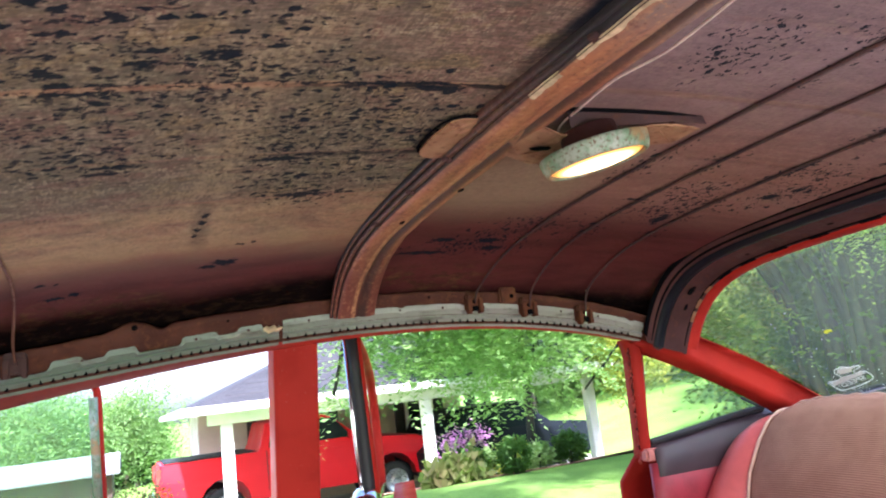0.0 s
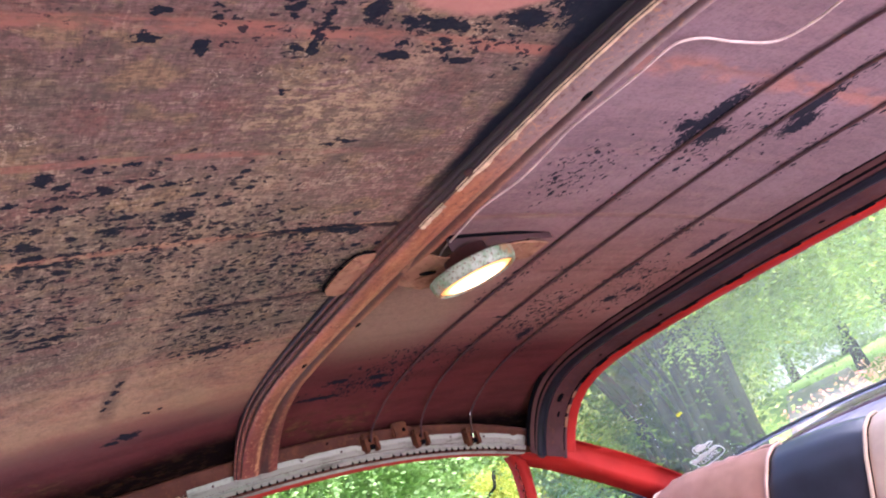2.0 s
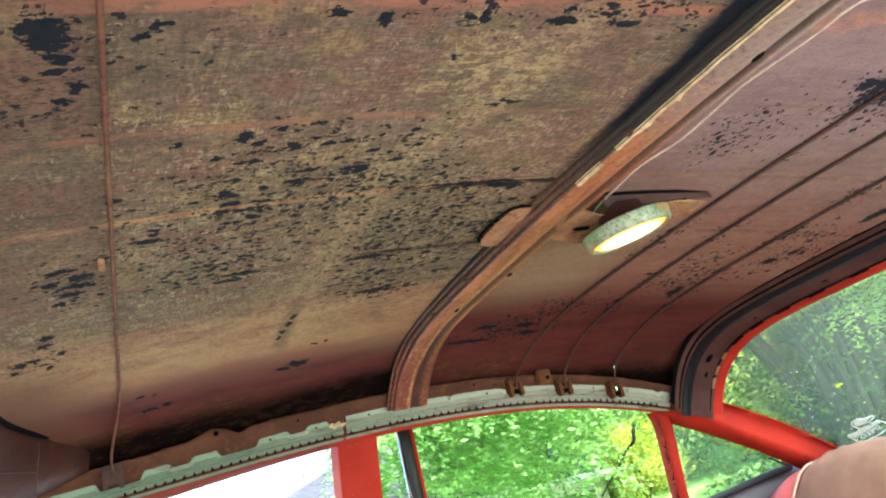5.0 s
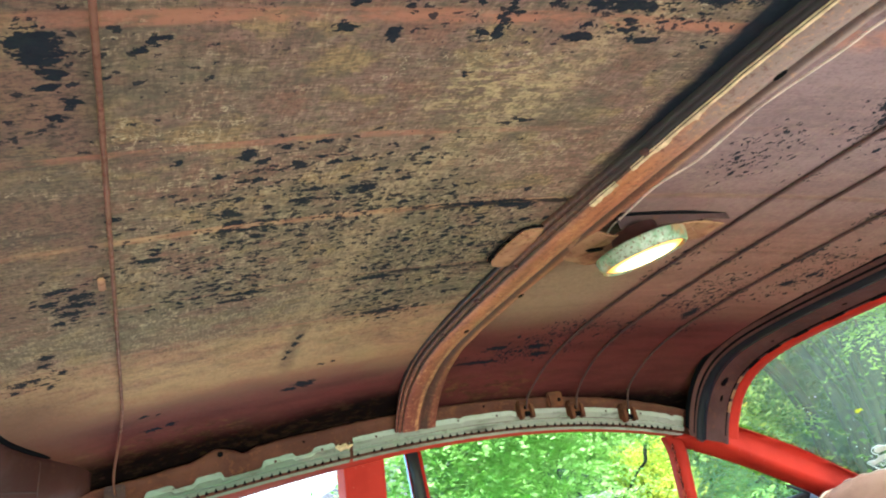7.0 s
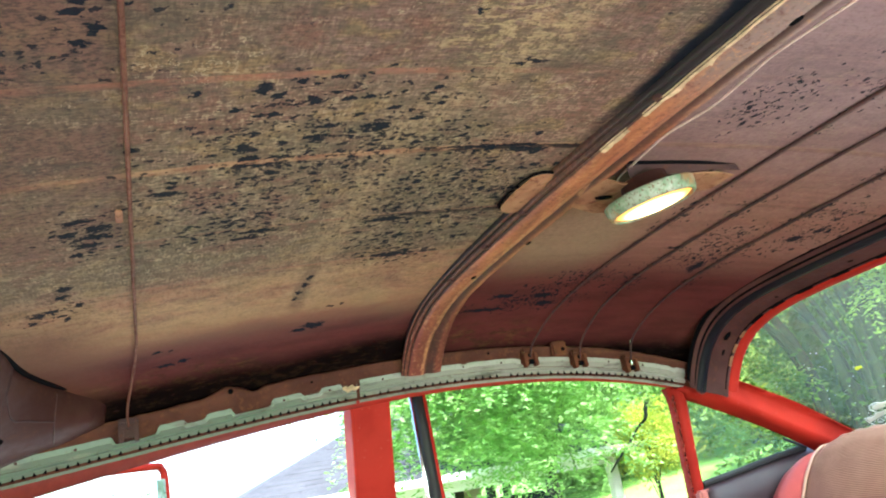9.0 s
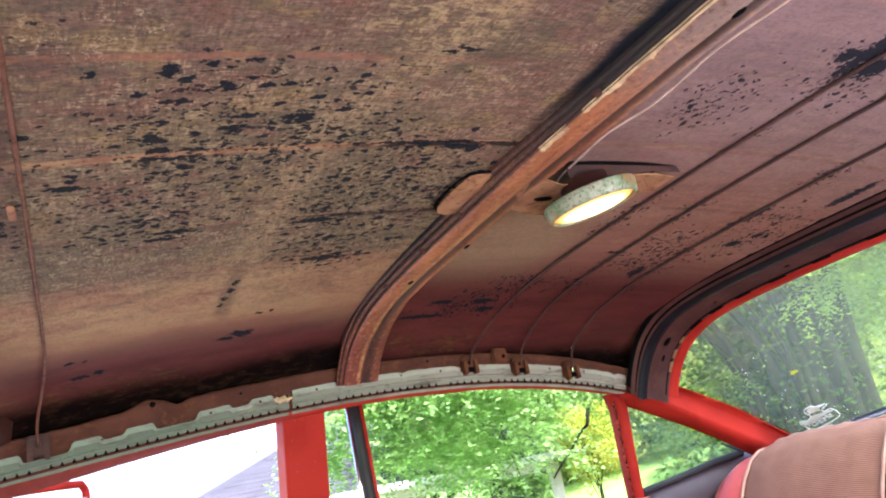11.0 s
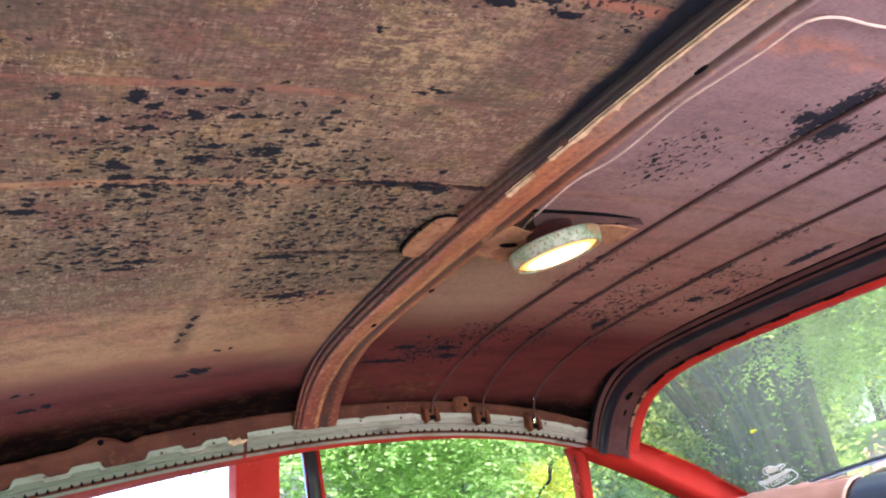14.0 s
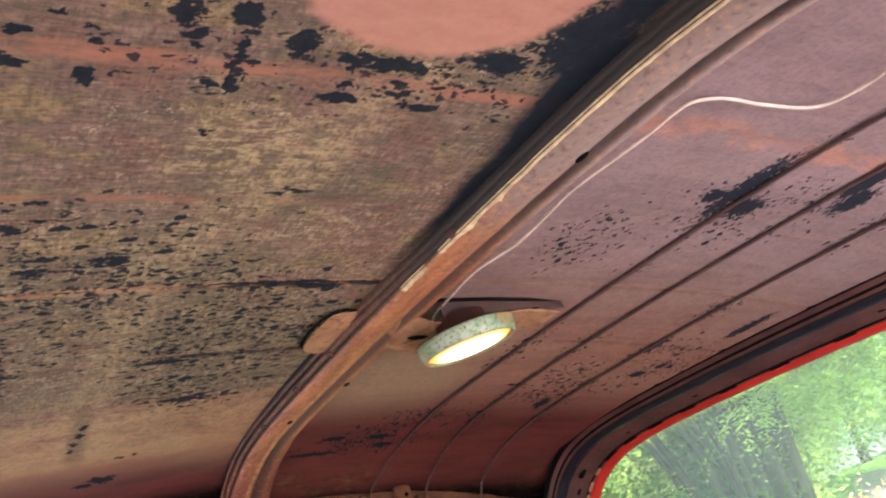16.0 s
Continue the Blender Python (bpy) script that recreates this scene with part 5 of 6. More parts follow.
ss = span(0, 9.99, 44)
for y0, y1, material, label in ((0.665, 0.552, VINYL_SHEEN, "red vinyl side bolster, paled for its sky sheen"), (0.548, 0.248, CLOTH, "ribbed brown cloth back panel"), (0.242, 0.062, VINYL_BLACK, "black vinyl band"), (0.056, -0.056, VINYL_CREAM, "cream vinyl centre band"),
                                (-0.062, -0.242, VINYL_BLACK, "black vinyl band"), (-0.248, -0.548, CLOTH, "ribbed brown cloth back panel"), (-0.552, -0.665, VINYL_SHEEN, "red vinyl side bolster, paled for its sky sheen")):
    puff = lambda y: 0.010 * math.sin(math.pi * (y - y1) / (y0 - y1)) ** 0.6 if y0 > y > y1 else 0.0
    part("back_panel", grid(lambda y, s: Vector(seat_back(y, s)) + Vector((-puff(y) * (1 - s / 12), 0, puff(y) * s / 12)), span(y0, y1, 22), ss), material, seat, label, smooth=True)
for y in (0.55, 0.245, 0.059, -0.059, -0.245, -0.55):
    part("piping", tube([Vector(seat_back(y, s)) + Vector((-0.003, 0, 0.003)) for s in ss], 0.0032, 6), PIPING if abs(y) > 0.1 else VINYL_CREAM, seat, "pale welt piping", smooth=True)
part("top_seam", tube([Vector(seat_back(y, 7.3)) + Vector((0, 0, 0.009 + 0.0012 * math.sin(y * 160))) for y in span(0.545, 0.25, 60)], 0.0028, 6), PIPING, seat, "frayed pale seam", smooth=True)
part("cushion", grid(lambda y, t: (0.20 + 0.5 * t, y, 0.56 + 0.05 * math.sin(math.pi * min(1, t * 1.2) / 2) - 0.03 * t - 0.04 * (abs(y) / 0.64) ** 6), span(-0.64, 0.64, 30), span(0, 1, 14)), CLOTH, seat, smooth=True)
part("seat_base", box(0.21, 0.70, -0.63, 0.63, 0.342, 0.55, 0.02), VINYL_RED, seat)
front = thing("front_seat", "front bench seat in red vinyl below the windows", "seat")
part("backrest", grid(lambda y, a: (-0.02 + 0.07 * math.cos(a), y, 0.70 + 0.14 * math.sin(a)), span(-0.58, 0.58, 20), span(-1.4, 4.5, 20)), VINYL_RED, front, smooth=True)
part("cushion", box(-0.62, -0.06, -0.58, 0.58, 0.342, 0.54, 0.05), CLOTH, front)

# ---- doors that stand open ----


def open_door(hinge, bearing, length, name, label, top_z, slope, vent):
    """A door opened about its hinge: bearing in degrees from +y towards +x."""
    d = Vector((math.sin(radians(bearing)), math.cos(radians(bearing)), 0))
    n = Vector((d.y, -d.x, 0))
    h_ = Vector((*hinge, 0))
    door = thing(name, label, "door")

    def at(s, z, off=0.0):
        return h_ + d * s + n * off + Vector((0, 0, z))
    return door, at


front_door, at = open_door((-1.0, 0.705), 44.0, 0.93, "front_door", "red painted front door standing open", 1.33, 0.1, False)
top = smooth_path([at(0.17, 1.02), at(0.27, 1.17), at(0.37, 1.262), at(0.50, 1.302), at(0.70, 1.322), at(0.885, 1.331), at(0.912, 1.325), at(0.922, 1.30), at(0.925, 1.20), at(0.93, 1.02)], 6)
part("window_frame", tube(top, 0.0085, 10), RED, front_door, "red rounded window frame", smooth=True)
part("glass_channel", tube([at(0.905, 1.30, 0.004), at(0.907, 1.2, 0.004), at(0.912, 1.02, 0.004)], 0.010, 8), GALVANISED, front_door, "grey glass channel", smooth=True)
part("weather_strip", tube(smooth_path([at(0.50, 1.316), at(0.60, 1.329), at(0.72, 1.339), at(0.87, 1.346)], 5), [0.004] * 6 + [0.009] * 10, 8), GALVANISED, front_door, "grey weather strip", smooth=True)
bm = bmesh.new()
bm.faces.new([bm.verts.new(p) for p in (at(0.18, 1.02), at(0.28, 1.17), at(0.38, 1.26), at(0.50, 1.297), at(0.70, 1.316), at(0.90, 1.322), at(0.91, 1.02))])
pane = part("glass", thick(bm, 0.004), DOOR_GLASS, front_door)
pane.visible_shadow = False
part("door_panel", thick(grid(lambda s, z: at(s, z, 0.03 * math.sin((z - 0.4) * 4)), span(0.0, 0.94, 16), span(0.38, 1.02, 12)), 0.05), RED, front_door, smooth=True)
part("belt_moulding", tube([at(s, 1.03, -0.01) for s in span(0.0, 0.94, 6)], 0.010, 8), CHROME, front_door, smooth=True)

rear_door, at = open_door((0.045, 0.700), 19.0, 0.78, "rear_door", "red painted rear door standing wide open", 1.33, 0.1, False)
part("front_post", tube([at(0.0, 1.332, 0.030), at(0.0, 1.2, 0.033), at(0.0, 0.98, 0.042)], 0.0055, 8), RED, rear_door, "red frame edge", smooth=True)
part("seal", thick(grid(lambda z, k: at((0.0, -0.006, 0.0)[k], z, (0.012, 0.019, 0.026)[k] + 0.035 * (1.33 - z) * 0.8), span(1.332, 0.98, 8), range(3)), 0.006), RUBBER, rear_door, "black rubber door seal", smooth=True)
part("chrome_edge", tube([at(-0.002, 1.332, 0.008), at(-0.002, 1.2, 0.010), at(-0.002, 0.98, 0.016)], 0.0042, 8), CHROME, rear_door, "chrome window channel", smooth=True)
part("window_frame", tube(smooth_path([at(0.01, 1.330, 0.022), at(0.25, 1.318, 0.022), at(0.5, 1.275, 0.022), at(0.60, 1.18, 0.022), at(0.62, 1.02, 0.022)], 6), 0.011, 8), RED, rear_door, "red window frame", smooth=True)
part("belt_cap", tube([at(-0.045, 1.052, 0.02), at(-0.035, 1.056, 0.02), at(0.0, 1.060, 0.02), at(0.05, 1.058, 0.02), at(0.07, 1.05, 0.02)], [0.008, 0.020, 0.026, 0.022, 0.010], 14), CHROME, rear_door, "chrome cap of the belt moulding", smooth=True)
part("door_panel", thick(grid(lambda s, z: at(s, z, 0.03 + 0.03 * math.sin((z - 0.4) * 4)), span(0.0, 0.74, 14), span(0.38, 1.0, 12)), 0.05), RED, rear_door, smooth=True)
part("belt_moulding", tube([at(s, 1.012, 0.02) for s in span(0.0, 0.74, 6)], 0.010, 8), CHROME, rear_door, smooth=True)

# windscreen header and front end, behind the view
part_ = part("windscreen_header", thick(grid(lambda y, k: ((-0.95, y, roof_z(-0.95, y) - 0.002), (-0.93, y, roof_z(-0.95, y) - 0.03), (-0.99, y, roof_z(-0.98, y) - 0.04))[k], span(-0.6, 0.6, 30), range(3)), 0.002), HEADER, smooth=True)
tagged(part_, "dull maroon steel header above the windscreen", "header", kind="structure")
tagged(part("dashboard", box(-1.28, -0.98, -0.68, 0.68, 0.70, 0.94, 0.05), RED), "red painted steel dashboard", "dashboard", kind="structure")
for side in (1, -1):
    pp = part("windscreen_pillar", tube([(-0.70, side * 0.64, 1.27), (-0.86, side * 0.665, 1.19), (-1.06, side * 0.69, 1.0), (-1.10, side * 0.70, 0.5)], 0.03, 10), RED, smooth=True)
    tagged(pp, "red painted windscreen pillar", "pillar", kind="structure")
    ww = part("sill_wall", box(-1.25, 0.98, side * 0.74 - 0.03, side * 0.74 + 0.03, 0.22, 0.42, 0.02), RED)
    tagged(ww, "red painted body sill", "sill", kind="structure")
ww = part("rear_wall", box(0.95, 1.05, -0.66, 0.66, 0.30, 1.05, 0.02), PANEL)
tagged(ww, "dark bulkhead behind the rear seat", "bulkhead", kind="structure")

skin = part("roof_skin", thick(grid(lambda x, y: (x, y * 1.075, roof_z(x, y) + 0.012 - 0.02 * max(0.0, (abs(y) - 0.6) / 0.05) ** 2), span(-1.0, 0.70, 40), span(-0.65, 0.65, 50)), 0.003), RED, smooth=True)
tagged(skin, "red painted outer skin of the car's roof", "roof", kind="structure")
for side in (1, -1):
    q_ = part("rear_wing", thick(grid(lambda x, k: (x, side * (0.72, 0.79, 0.82, 0.80)[k], (1.06 - 0.10 * max(0.0, x - 1.6) ** 2, 1.00 - 0.10 * max(0.0, x - 1.6) ** 2, 0.70, 0.36)[k]), span(0.62, 2.32, 40), range(4)), 0.01), RED, smooth=True)
    tagged(q_, "red painted rear wing of the car", "car body", kind="structure")
    q_ = part("front_wing", thick(grid(lambda x, k: (x, side * (0.60, 0.78, 0.82, 0.80)[k], (0.98, 0.96, 0.72, 0.36)[k] - 0.05 * ((x + 1.2) / 1.2) ** 2), span(-2.45, -1.12, 30), range(4)), 0.01), RED, smooth=True)
    tagged(q_, "red painted front wing of the car", "car body", kind="structure")
q_ = part("bonnet", thick(grid(lambda x, y: (x, y, 1.0 - 0.05 * ((x + 1.2) / 1.2) ** 2 - 0.03 * (y / 0.6) ** 2), span(-2.45, -1.2, 24), span(-0.62, 0.62, 20)), 0.01), RED, smooth=True)
tagged(q_, "red painted bonnet of the car", "car body", kind="structure")
q_ = part("tail_panel", thick(grid(lambda y, z: (2.31, y, z), span(-0.80, 0.80, 12), span(0.36, 1.02, 8)), 0.02), RED, smooth=True)
tagged(q_, "red painted tail panel below the boot lid", "car body", kind="structure")
q_ = part("nose_panel", thick(grid(lambda y, z: (-2.46, y, z), span(-0.80, 0.80, 12), span(0.36, 0.93, 8)), 0.02), RED, smooth=True)
tagged(q_, "red painted nose panel of the car", "car body", kind="structure")

from mathutils.geometry import tessellate_polygon

# ---- outside: ground, house, vehicles, planting ----


def ground_z(x, y):
    fall = 1 / (1 + math.exp(max(-60, min(60, -(y - 10.2) * 2.6)))) / (1 + math.exp(max(-60, min(60, (x - 9.5) * 1.1))))
    rise = 0.14 * min(26.0, max(0.0, x - 11)) / (1 + math.exp(max(-60, min(60, (y - 26) * 0.3))))
    return rise - 0.90 * fall + 0.05 * noise.noise((x * 0.12, y * 0.12, 0)) * min(1.0, max(0.0, (math.hypot(x, y) - 3) / 5))


def bands(lo, hi, near, n):
    return [math.copysign(abs(t) ** 2.6, t) * (hi if t > 0 else -lo) + near for t in span(-1, 1, n)]


ground = part("ground", grid(lambda x, y: (x, y, ground_z(x, y)), bands(-400, 400, 3, 150), bands(-400, 400, 6, 150)), GRASS, smooth=True)
tagged(ground, "mown green lawn round the car", "lawn", kind="structure")
drive = part("road", thick(grid(lambda x, y: (x, y, ground_z(x, y) + 0.012), span(-6, 9.0, 60), span(12.3, 18.4, 12)), 0.01), CONCRETE, smooth=True)
tagged(drive, "pale concrete drive below the carport", "driveway", kind="structure")
path_ = part("pavement", thick(grid(lambda u, k: (9.5 + 15 * u + 0.7 * k, 6.3 + 9.0 * u - 0.9 * k, ground_z(9.5 + 15 * u + 0.7 * k, 6.3 + 9 * u - 0.9 * k) + 0.03), span(0, 1, 60), range(3)), 0.01), CONCRETE, smooth=True)
tagged(path_, "pale gravel path across the lawn", "path", kind="structure")
bed = part("mulch_bed", thick(grid(lambda x, y: (x, 9.05 + y + 0.25 * math.sin(x * 0.9) + 0.10 * (x - 4), ground_z(x, 9.05 + y) + 0.03), span(1.5, 9.5, 40), span(0, 1.5, 8)), 0.02), MULCH, smooth=True)
tagged(bed, "brown mulch bed below the shrubs", "flower bed", kind="structure")


def house():
    h_ = thing("house", "low beige house with a grey hip roof and a white-posted carport", "house")
    g = -0.94
    x0, x1, yf, yb, ev, rz = 0.40, 7.75, 11.0, 21.0, 1.36, 3.35
    wall = part("wall", box(1.0, 7.3, 17.3, 20.6, g, ev + 0.05), SIDING, h_)
    for k in range(11):
        part("siding_board", box(0.98, 7.32, 17.275, 17.30, g + 0.19 * k, g + 0.19 * k + 0.175, 0.004), SIDING, h_)
    bm = bmesh.new()
    c = [bm.verts.new(p) for p in ((x0, yf, ev), (x1, yf, ev), (x1, yb, ev), (x0, yb, ev))]
    r = [bm.verts.new(p) for p in ((x0 + 4.9, (yf + yb) / 2, rz), (x1 - 1.6, (yf + yb) / 2, rz))]
    for f in ((c[0], c[1], r[1], r[0]), (c[1], c[2], r[1]), (c[2], c[3], r[0], r[1]), (c[3], c[0], r[0]), (c[3], c[2], c[1], c[0])):
        bm.faces.new(f)
    roof_ = part("roof", bm, SHINGLE, h_, "grey shingle hip roof")
    for k in range(26):
        t = k / 26
        y, z = yf + (yb - yf) / 2 * t, ev + (rz - ev) * t
        xa, xb = x0 + 4.9 * (t + 1 / 26), x1 - 1.6 * (t + 1 / 26)
        tagged(part("shingle_course", shingle_row(xa, xb, y, z, (yb - yf) / 2 / 26, (rz - ev) / 26), SHINGLE, roof_), kind="stuff")
    part("gutter", box(x0 - 0.05, x1 + 0.05, yf - 0.12, yf, ev - 0.10, ev + 0.03, 0.02), WHITE_PAINT, h_, "white gutter")
    part("gutter", box(x0 - 0.12, x0, yf, yb, ev - 0.10, ev + 0.03, 0.02), WHITE_PAINT, h_, "white gutter")
    part("soffit", box(x0, x1, yf, yb, ev - 0.06, ev - 0.012), WHITE_PAINT, h_)
    part("beam", box(x0 + 0.3, x1 - 0.3, yf + 0.32, yf + 0.50, ev - 0.26, ev - 0.065, 0.01), WHITE_PAINT, h_)
    for y in (17.6, 18.5, 19.4):
        part("corner_board", box(0.96, 1.0, y, y + 0.22, g, ev - 0.062, 0.006), WHITE_PAINT, h_, "pale upright trim board")
    part("side_door", box(2.02, 2.40, 17.20, 17.272, g, 1.05, 0.01), DARK_TRIM, h_, "dark brown side door")
    for x in (0.97, 4.19, 7.38):
        p_ = part("post", box(x - 0.085, x + 0.085, yf + 0.33, yf + 0.50, g, ev - 0.262, 0.012), WHITE_PAINT, h_, "white square post")
        part("base", box(x - 0.12, x + 0.12, yf + 0.30, yf + 0.53, g, g + 0.22, 0.012), WHITE_PAINT, p_)
    for x in (3.1, 5.8):
        w = part("window", box(x + 0.02, x + 0.75, 17.22, 17.28, 0.05, 1.12, 0.01), WHITE_PAINT, h_)
        part("pane", box(x + 0.09, x + 0.68, 17.20, 17.23, 0.12, 0.56, 0.004), TINTED, w)
        part("pane", box(x + 0.09, x + 0.68, 17.20, 17.23, 0.62, 1.05, 0.004), TINTED, w)
        for sx in (x - 0.26, x + 0.79):
            part("shutter", box(sx, sx + 0.24, 17.23, 17.275, 0.03, 1.14, 0.006), DARK_TRIM, h_, "dark louvred shutter")


def shingle_row(xa, xb, y, z, dy, dz):
    bm = bmesh.new()
    x, k = xa, 0
    while x < xb - 0.05:
        w = min(0.9 + 0.2 * random.random(), xb - x)
        l = 0.012 + 0.01 * random.random()
        v = [bm.verts.new(p) for p in ((x + 0.006, y - 0.02, z + l), (x + w - 0.006, y - 0.02, z + l), (x + w - 0.006, y + dy, z + dz + l), (x + 0.006, y + dy, z + dz + l))]
        bm.faces.new(v)
        u = [bm.verts.new(q.co - Vector((0, 0, 0.02))) for q in v[:2]]
        bm.faces.new((v[1], v[0], u[0], u[1]))
        x += w
    return bm


house()


def side_extrude(outline_, half, tuck=0.08):
    """A vehicle shell: a side outline of x and z, drawn out across y and tucked in above."""
    bm = bmesh.new()
    top = max(z for _, z in outline_)
    rings = []
    for y in (-half, -half * 0.93, half * 0.93, half):
        k = 1.0 if abs(y) < half * 0.95 else 0.985
        rings.append([bm.verts.new((x * k, y * (1 - tuck * max(0.0, (z - 0.9)) / max(0.1, top - 0.9) * 2.2), 0.7 + (z - 0.7) * k)) for x, z in outline_])
    n = len(outline_)
    for q, s in zip(rings, rings[1:]):
        for k in range(n):
            bm.faces.new((q[k], q[(k + 1) % n], s[(k + 1) % n], s[k]))
    for tri in tessellate_polygon([[Vector((x, z, 0)) for x, z in outline_]]):
        bm.faces.new([rings[0][k] for k in tri])
        bm.faces.new([rings[-1][k] for k in tri])
    return bm


def wheel(parent, x, y, r=0.39):
    w = part("wheel", lathe([(r * 0.62, -0.12), (r * 0.95, -0.12), (r, -0.08), (r, 0.08), (r * 0.95, 0.12), (r * 0.62, 0.12)], 28), TYRE, parent, "black tyre", smooth=True)
    w.matrix_local = Matrix.Translation((x, y, r)) @ Matrix.Rotation(radians(90), 4, "X")
    part("rim", lathe([(0.0, 0.09), (r * 0.2, 0.10), (r * 0.3, 0.07), (r * 0.55, 0.09), (r * 0.64, 0.125), (r * 0.64, -0.1)], 20), ALLOY, w, "bright alloy rim")
    part("rim", lathe([(0.0, -0.09), (r * 0.2, -0.10), (r * 0.3, -0.07), (r * 0.55, -0.09), (r * 0.64, -0.125), (r * 0.64, 0.1)], 20), ALLOY, w, "bright alloy rim")


def arch(x, r, z0):
    return [(x + r * math.cos(a), z0 + r * math.sin(a)) for a in span(0, math.pi, 9)]


def pickup():
    t = thing("pickup_truck", "bright red pickup truck parked under the carport", "pickup truck")
    low = 0.48
    outline_ = [(-2.75, 0.62), (-2.78, 1.02), (-2.72, 1.34), (-0.95, 1.36), (-0.90, 1.44), (-0.78, 1.86), (-0.60, 1.92), (0.35, 1.92), (0.55, 1.86), (1.15, 1.36), (2.35, 1.26), (2.62, 1.16), (2.70, 0.92), (2.72, 0.58), (2.45, low)]
    outline_ += [(q[0], q[1]) for q in arch(1.78, 0.48, low)] + [(q[0], q[1]) for q in arch(-1.62, 0.48, low)] + [(-2.5, low)]
    part("body", side_extrude(outline_, 0.98), TRUCK_RED, t)
    part("bed_liner", box(-2.66, -0.98, -0.86, 0.86, 1.345, 1.375, 0.01), RUBBER, t, "black bed rail")
    for s in (-1, 1):
        for a, b in ((-0.74, -0.12), (-0.06, 0.72)):
            c = 0.18 if a < -0.5 else 0.36
            bm = bmesh.new()
            pts = ((a, 1.40), (b + (0.22 if b > 0.5 else 0), 1.40), (b - (0.12 if b > 0.5 else 0), 1.82), (a + (0.10 if a < -0.5 else 0), 1.82))
            bm.faces.new([bm.verts.new((x, s * (0.985 - 0.176 * (z - 0.9)), z)) for x, z in pts])
            part("side_window", thick(bm, 0.01), TINTED, t, "dark side window")
        part("mirror", box(0.82, 0.98, s * 1.10 - 0.10, s * 1.10 + 0.10, 1.36, 1.54, 0.03), TRUCK_RED, t)
        part("headlamp", box(2.48, 2.71, s * 0.72 - 0.17, s * 0.72 + 0.17, 0.93, 1.12, 0.03), HEADLAMP, t, "clear headlamp")
        part("tail_lamp", box(-2.80, -2.70, s * 0.86 - 0.07, s * 0.86 + 0.07, 0.95, 1.28, 0.02), DARK_RED, t, "red tail lamp")
        for a in (-0.80, -0.09, 0.95):
            part("door_seam", box(a, a + 0.012, s * 0.975 - 0.008, s * 0.975 + 0.008, 0.62, 1.36), DARK_TRIM, t)
        for a in (-0.30, 0.55):
            part("door_handle", box(a, a + 0.18, s * 0.99 - 0.02, s * 0.99 + 0.02, 1.20, 1.24, 0.01), TRUCK_RED, t)
        wheel(t, 1.78, s * 0.86), wheel(t, -1.62, s * 0.86)
    part("bumper", box(-2.90, -2.76, -0.93, 0.93, 0.55, 0.75, 0.03), CHROME, t, "chrome rear bumper")
    part("bumper", box(2.66, 2.82, -0.95, 0.95, 0.50, 0.74, 0.04), CHROME, t, "chrome front bumper")
    t.matrix_world = pose(2.8, 15.6, ground_z(2.8, 15.6) + 0.022, 0, 0, 1)


pickup()
running = thing("running_gear", "four black tyres on bright wheels under the car", "wheels")
for wx in (1.45, -1.80):
    for wy in (0.66, -0.66):
        wheel(running, wx, wy, 0.34)


def sedan(x, y, turn, material, label):
    t = thing("parked_car", label, "car")
    low = 0.32
    o_ = [(-2.15, 0.5), (-2.18, 0.82), (-2.0, 0.95), (-1.75, 1.45), (-1.45, 1.62), (0.25, 1.62), (0.95, 1.10), (1.95, 0.98), (2.15, 0.78), (2.18, 0.45), (1.95, low)] + arch(1.32, 0.40, low) + arch(-1.30, 0.40, low) + [(-2.0, low)]
    part("body", side_extrude(o_, 0.90), material, t)
    for s in (-1, 1):
        for pts in (((-1.62, 1.08), (-0.72, 1.08), (-0.72, 1.52), (-1.45, 1.52)), ((-0.64, 1.08), (0.72, 1.10), (0.18, 1.54), (-0.64, 1.54))):
            bm = bmesh.new()
            bm.faces.new([bm.verts.new((px_, s * (0.905 - 0.22 * (z - 0.9)), z)) for px_, z in pts])
            part("side_window", thick(bm, 0.01), TINTED, t, "dark side window")
        wheel(t, 1.32, s * 0.80, 0.33), wheel(t, -1.30, s * 0.80, 0.33)
        part("tail_lamp", box(-2.20, -2.10, s * 0.72 - 0.10, s * 0.72 + 0.10, 0.80, 0.92, 0.01), DARK_RED, t, "red tail lamp")
        part("headlamp", box(2.02, 2.17, s * 0.66 - 0.13, s * 0.66 + 0.13, 0.72, 0.84, 0.02), HEADLAMP, t)
    t.matrix_world = pose(x, y, ground_z(x, y) + 0.022, 0, 0, turn)


sedan(7.2, 15.2, 8, CAR_DARK, "dark blue parked car beyond the shrubs")


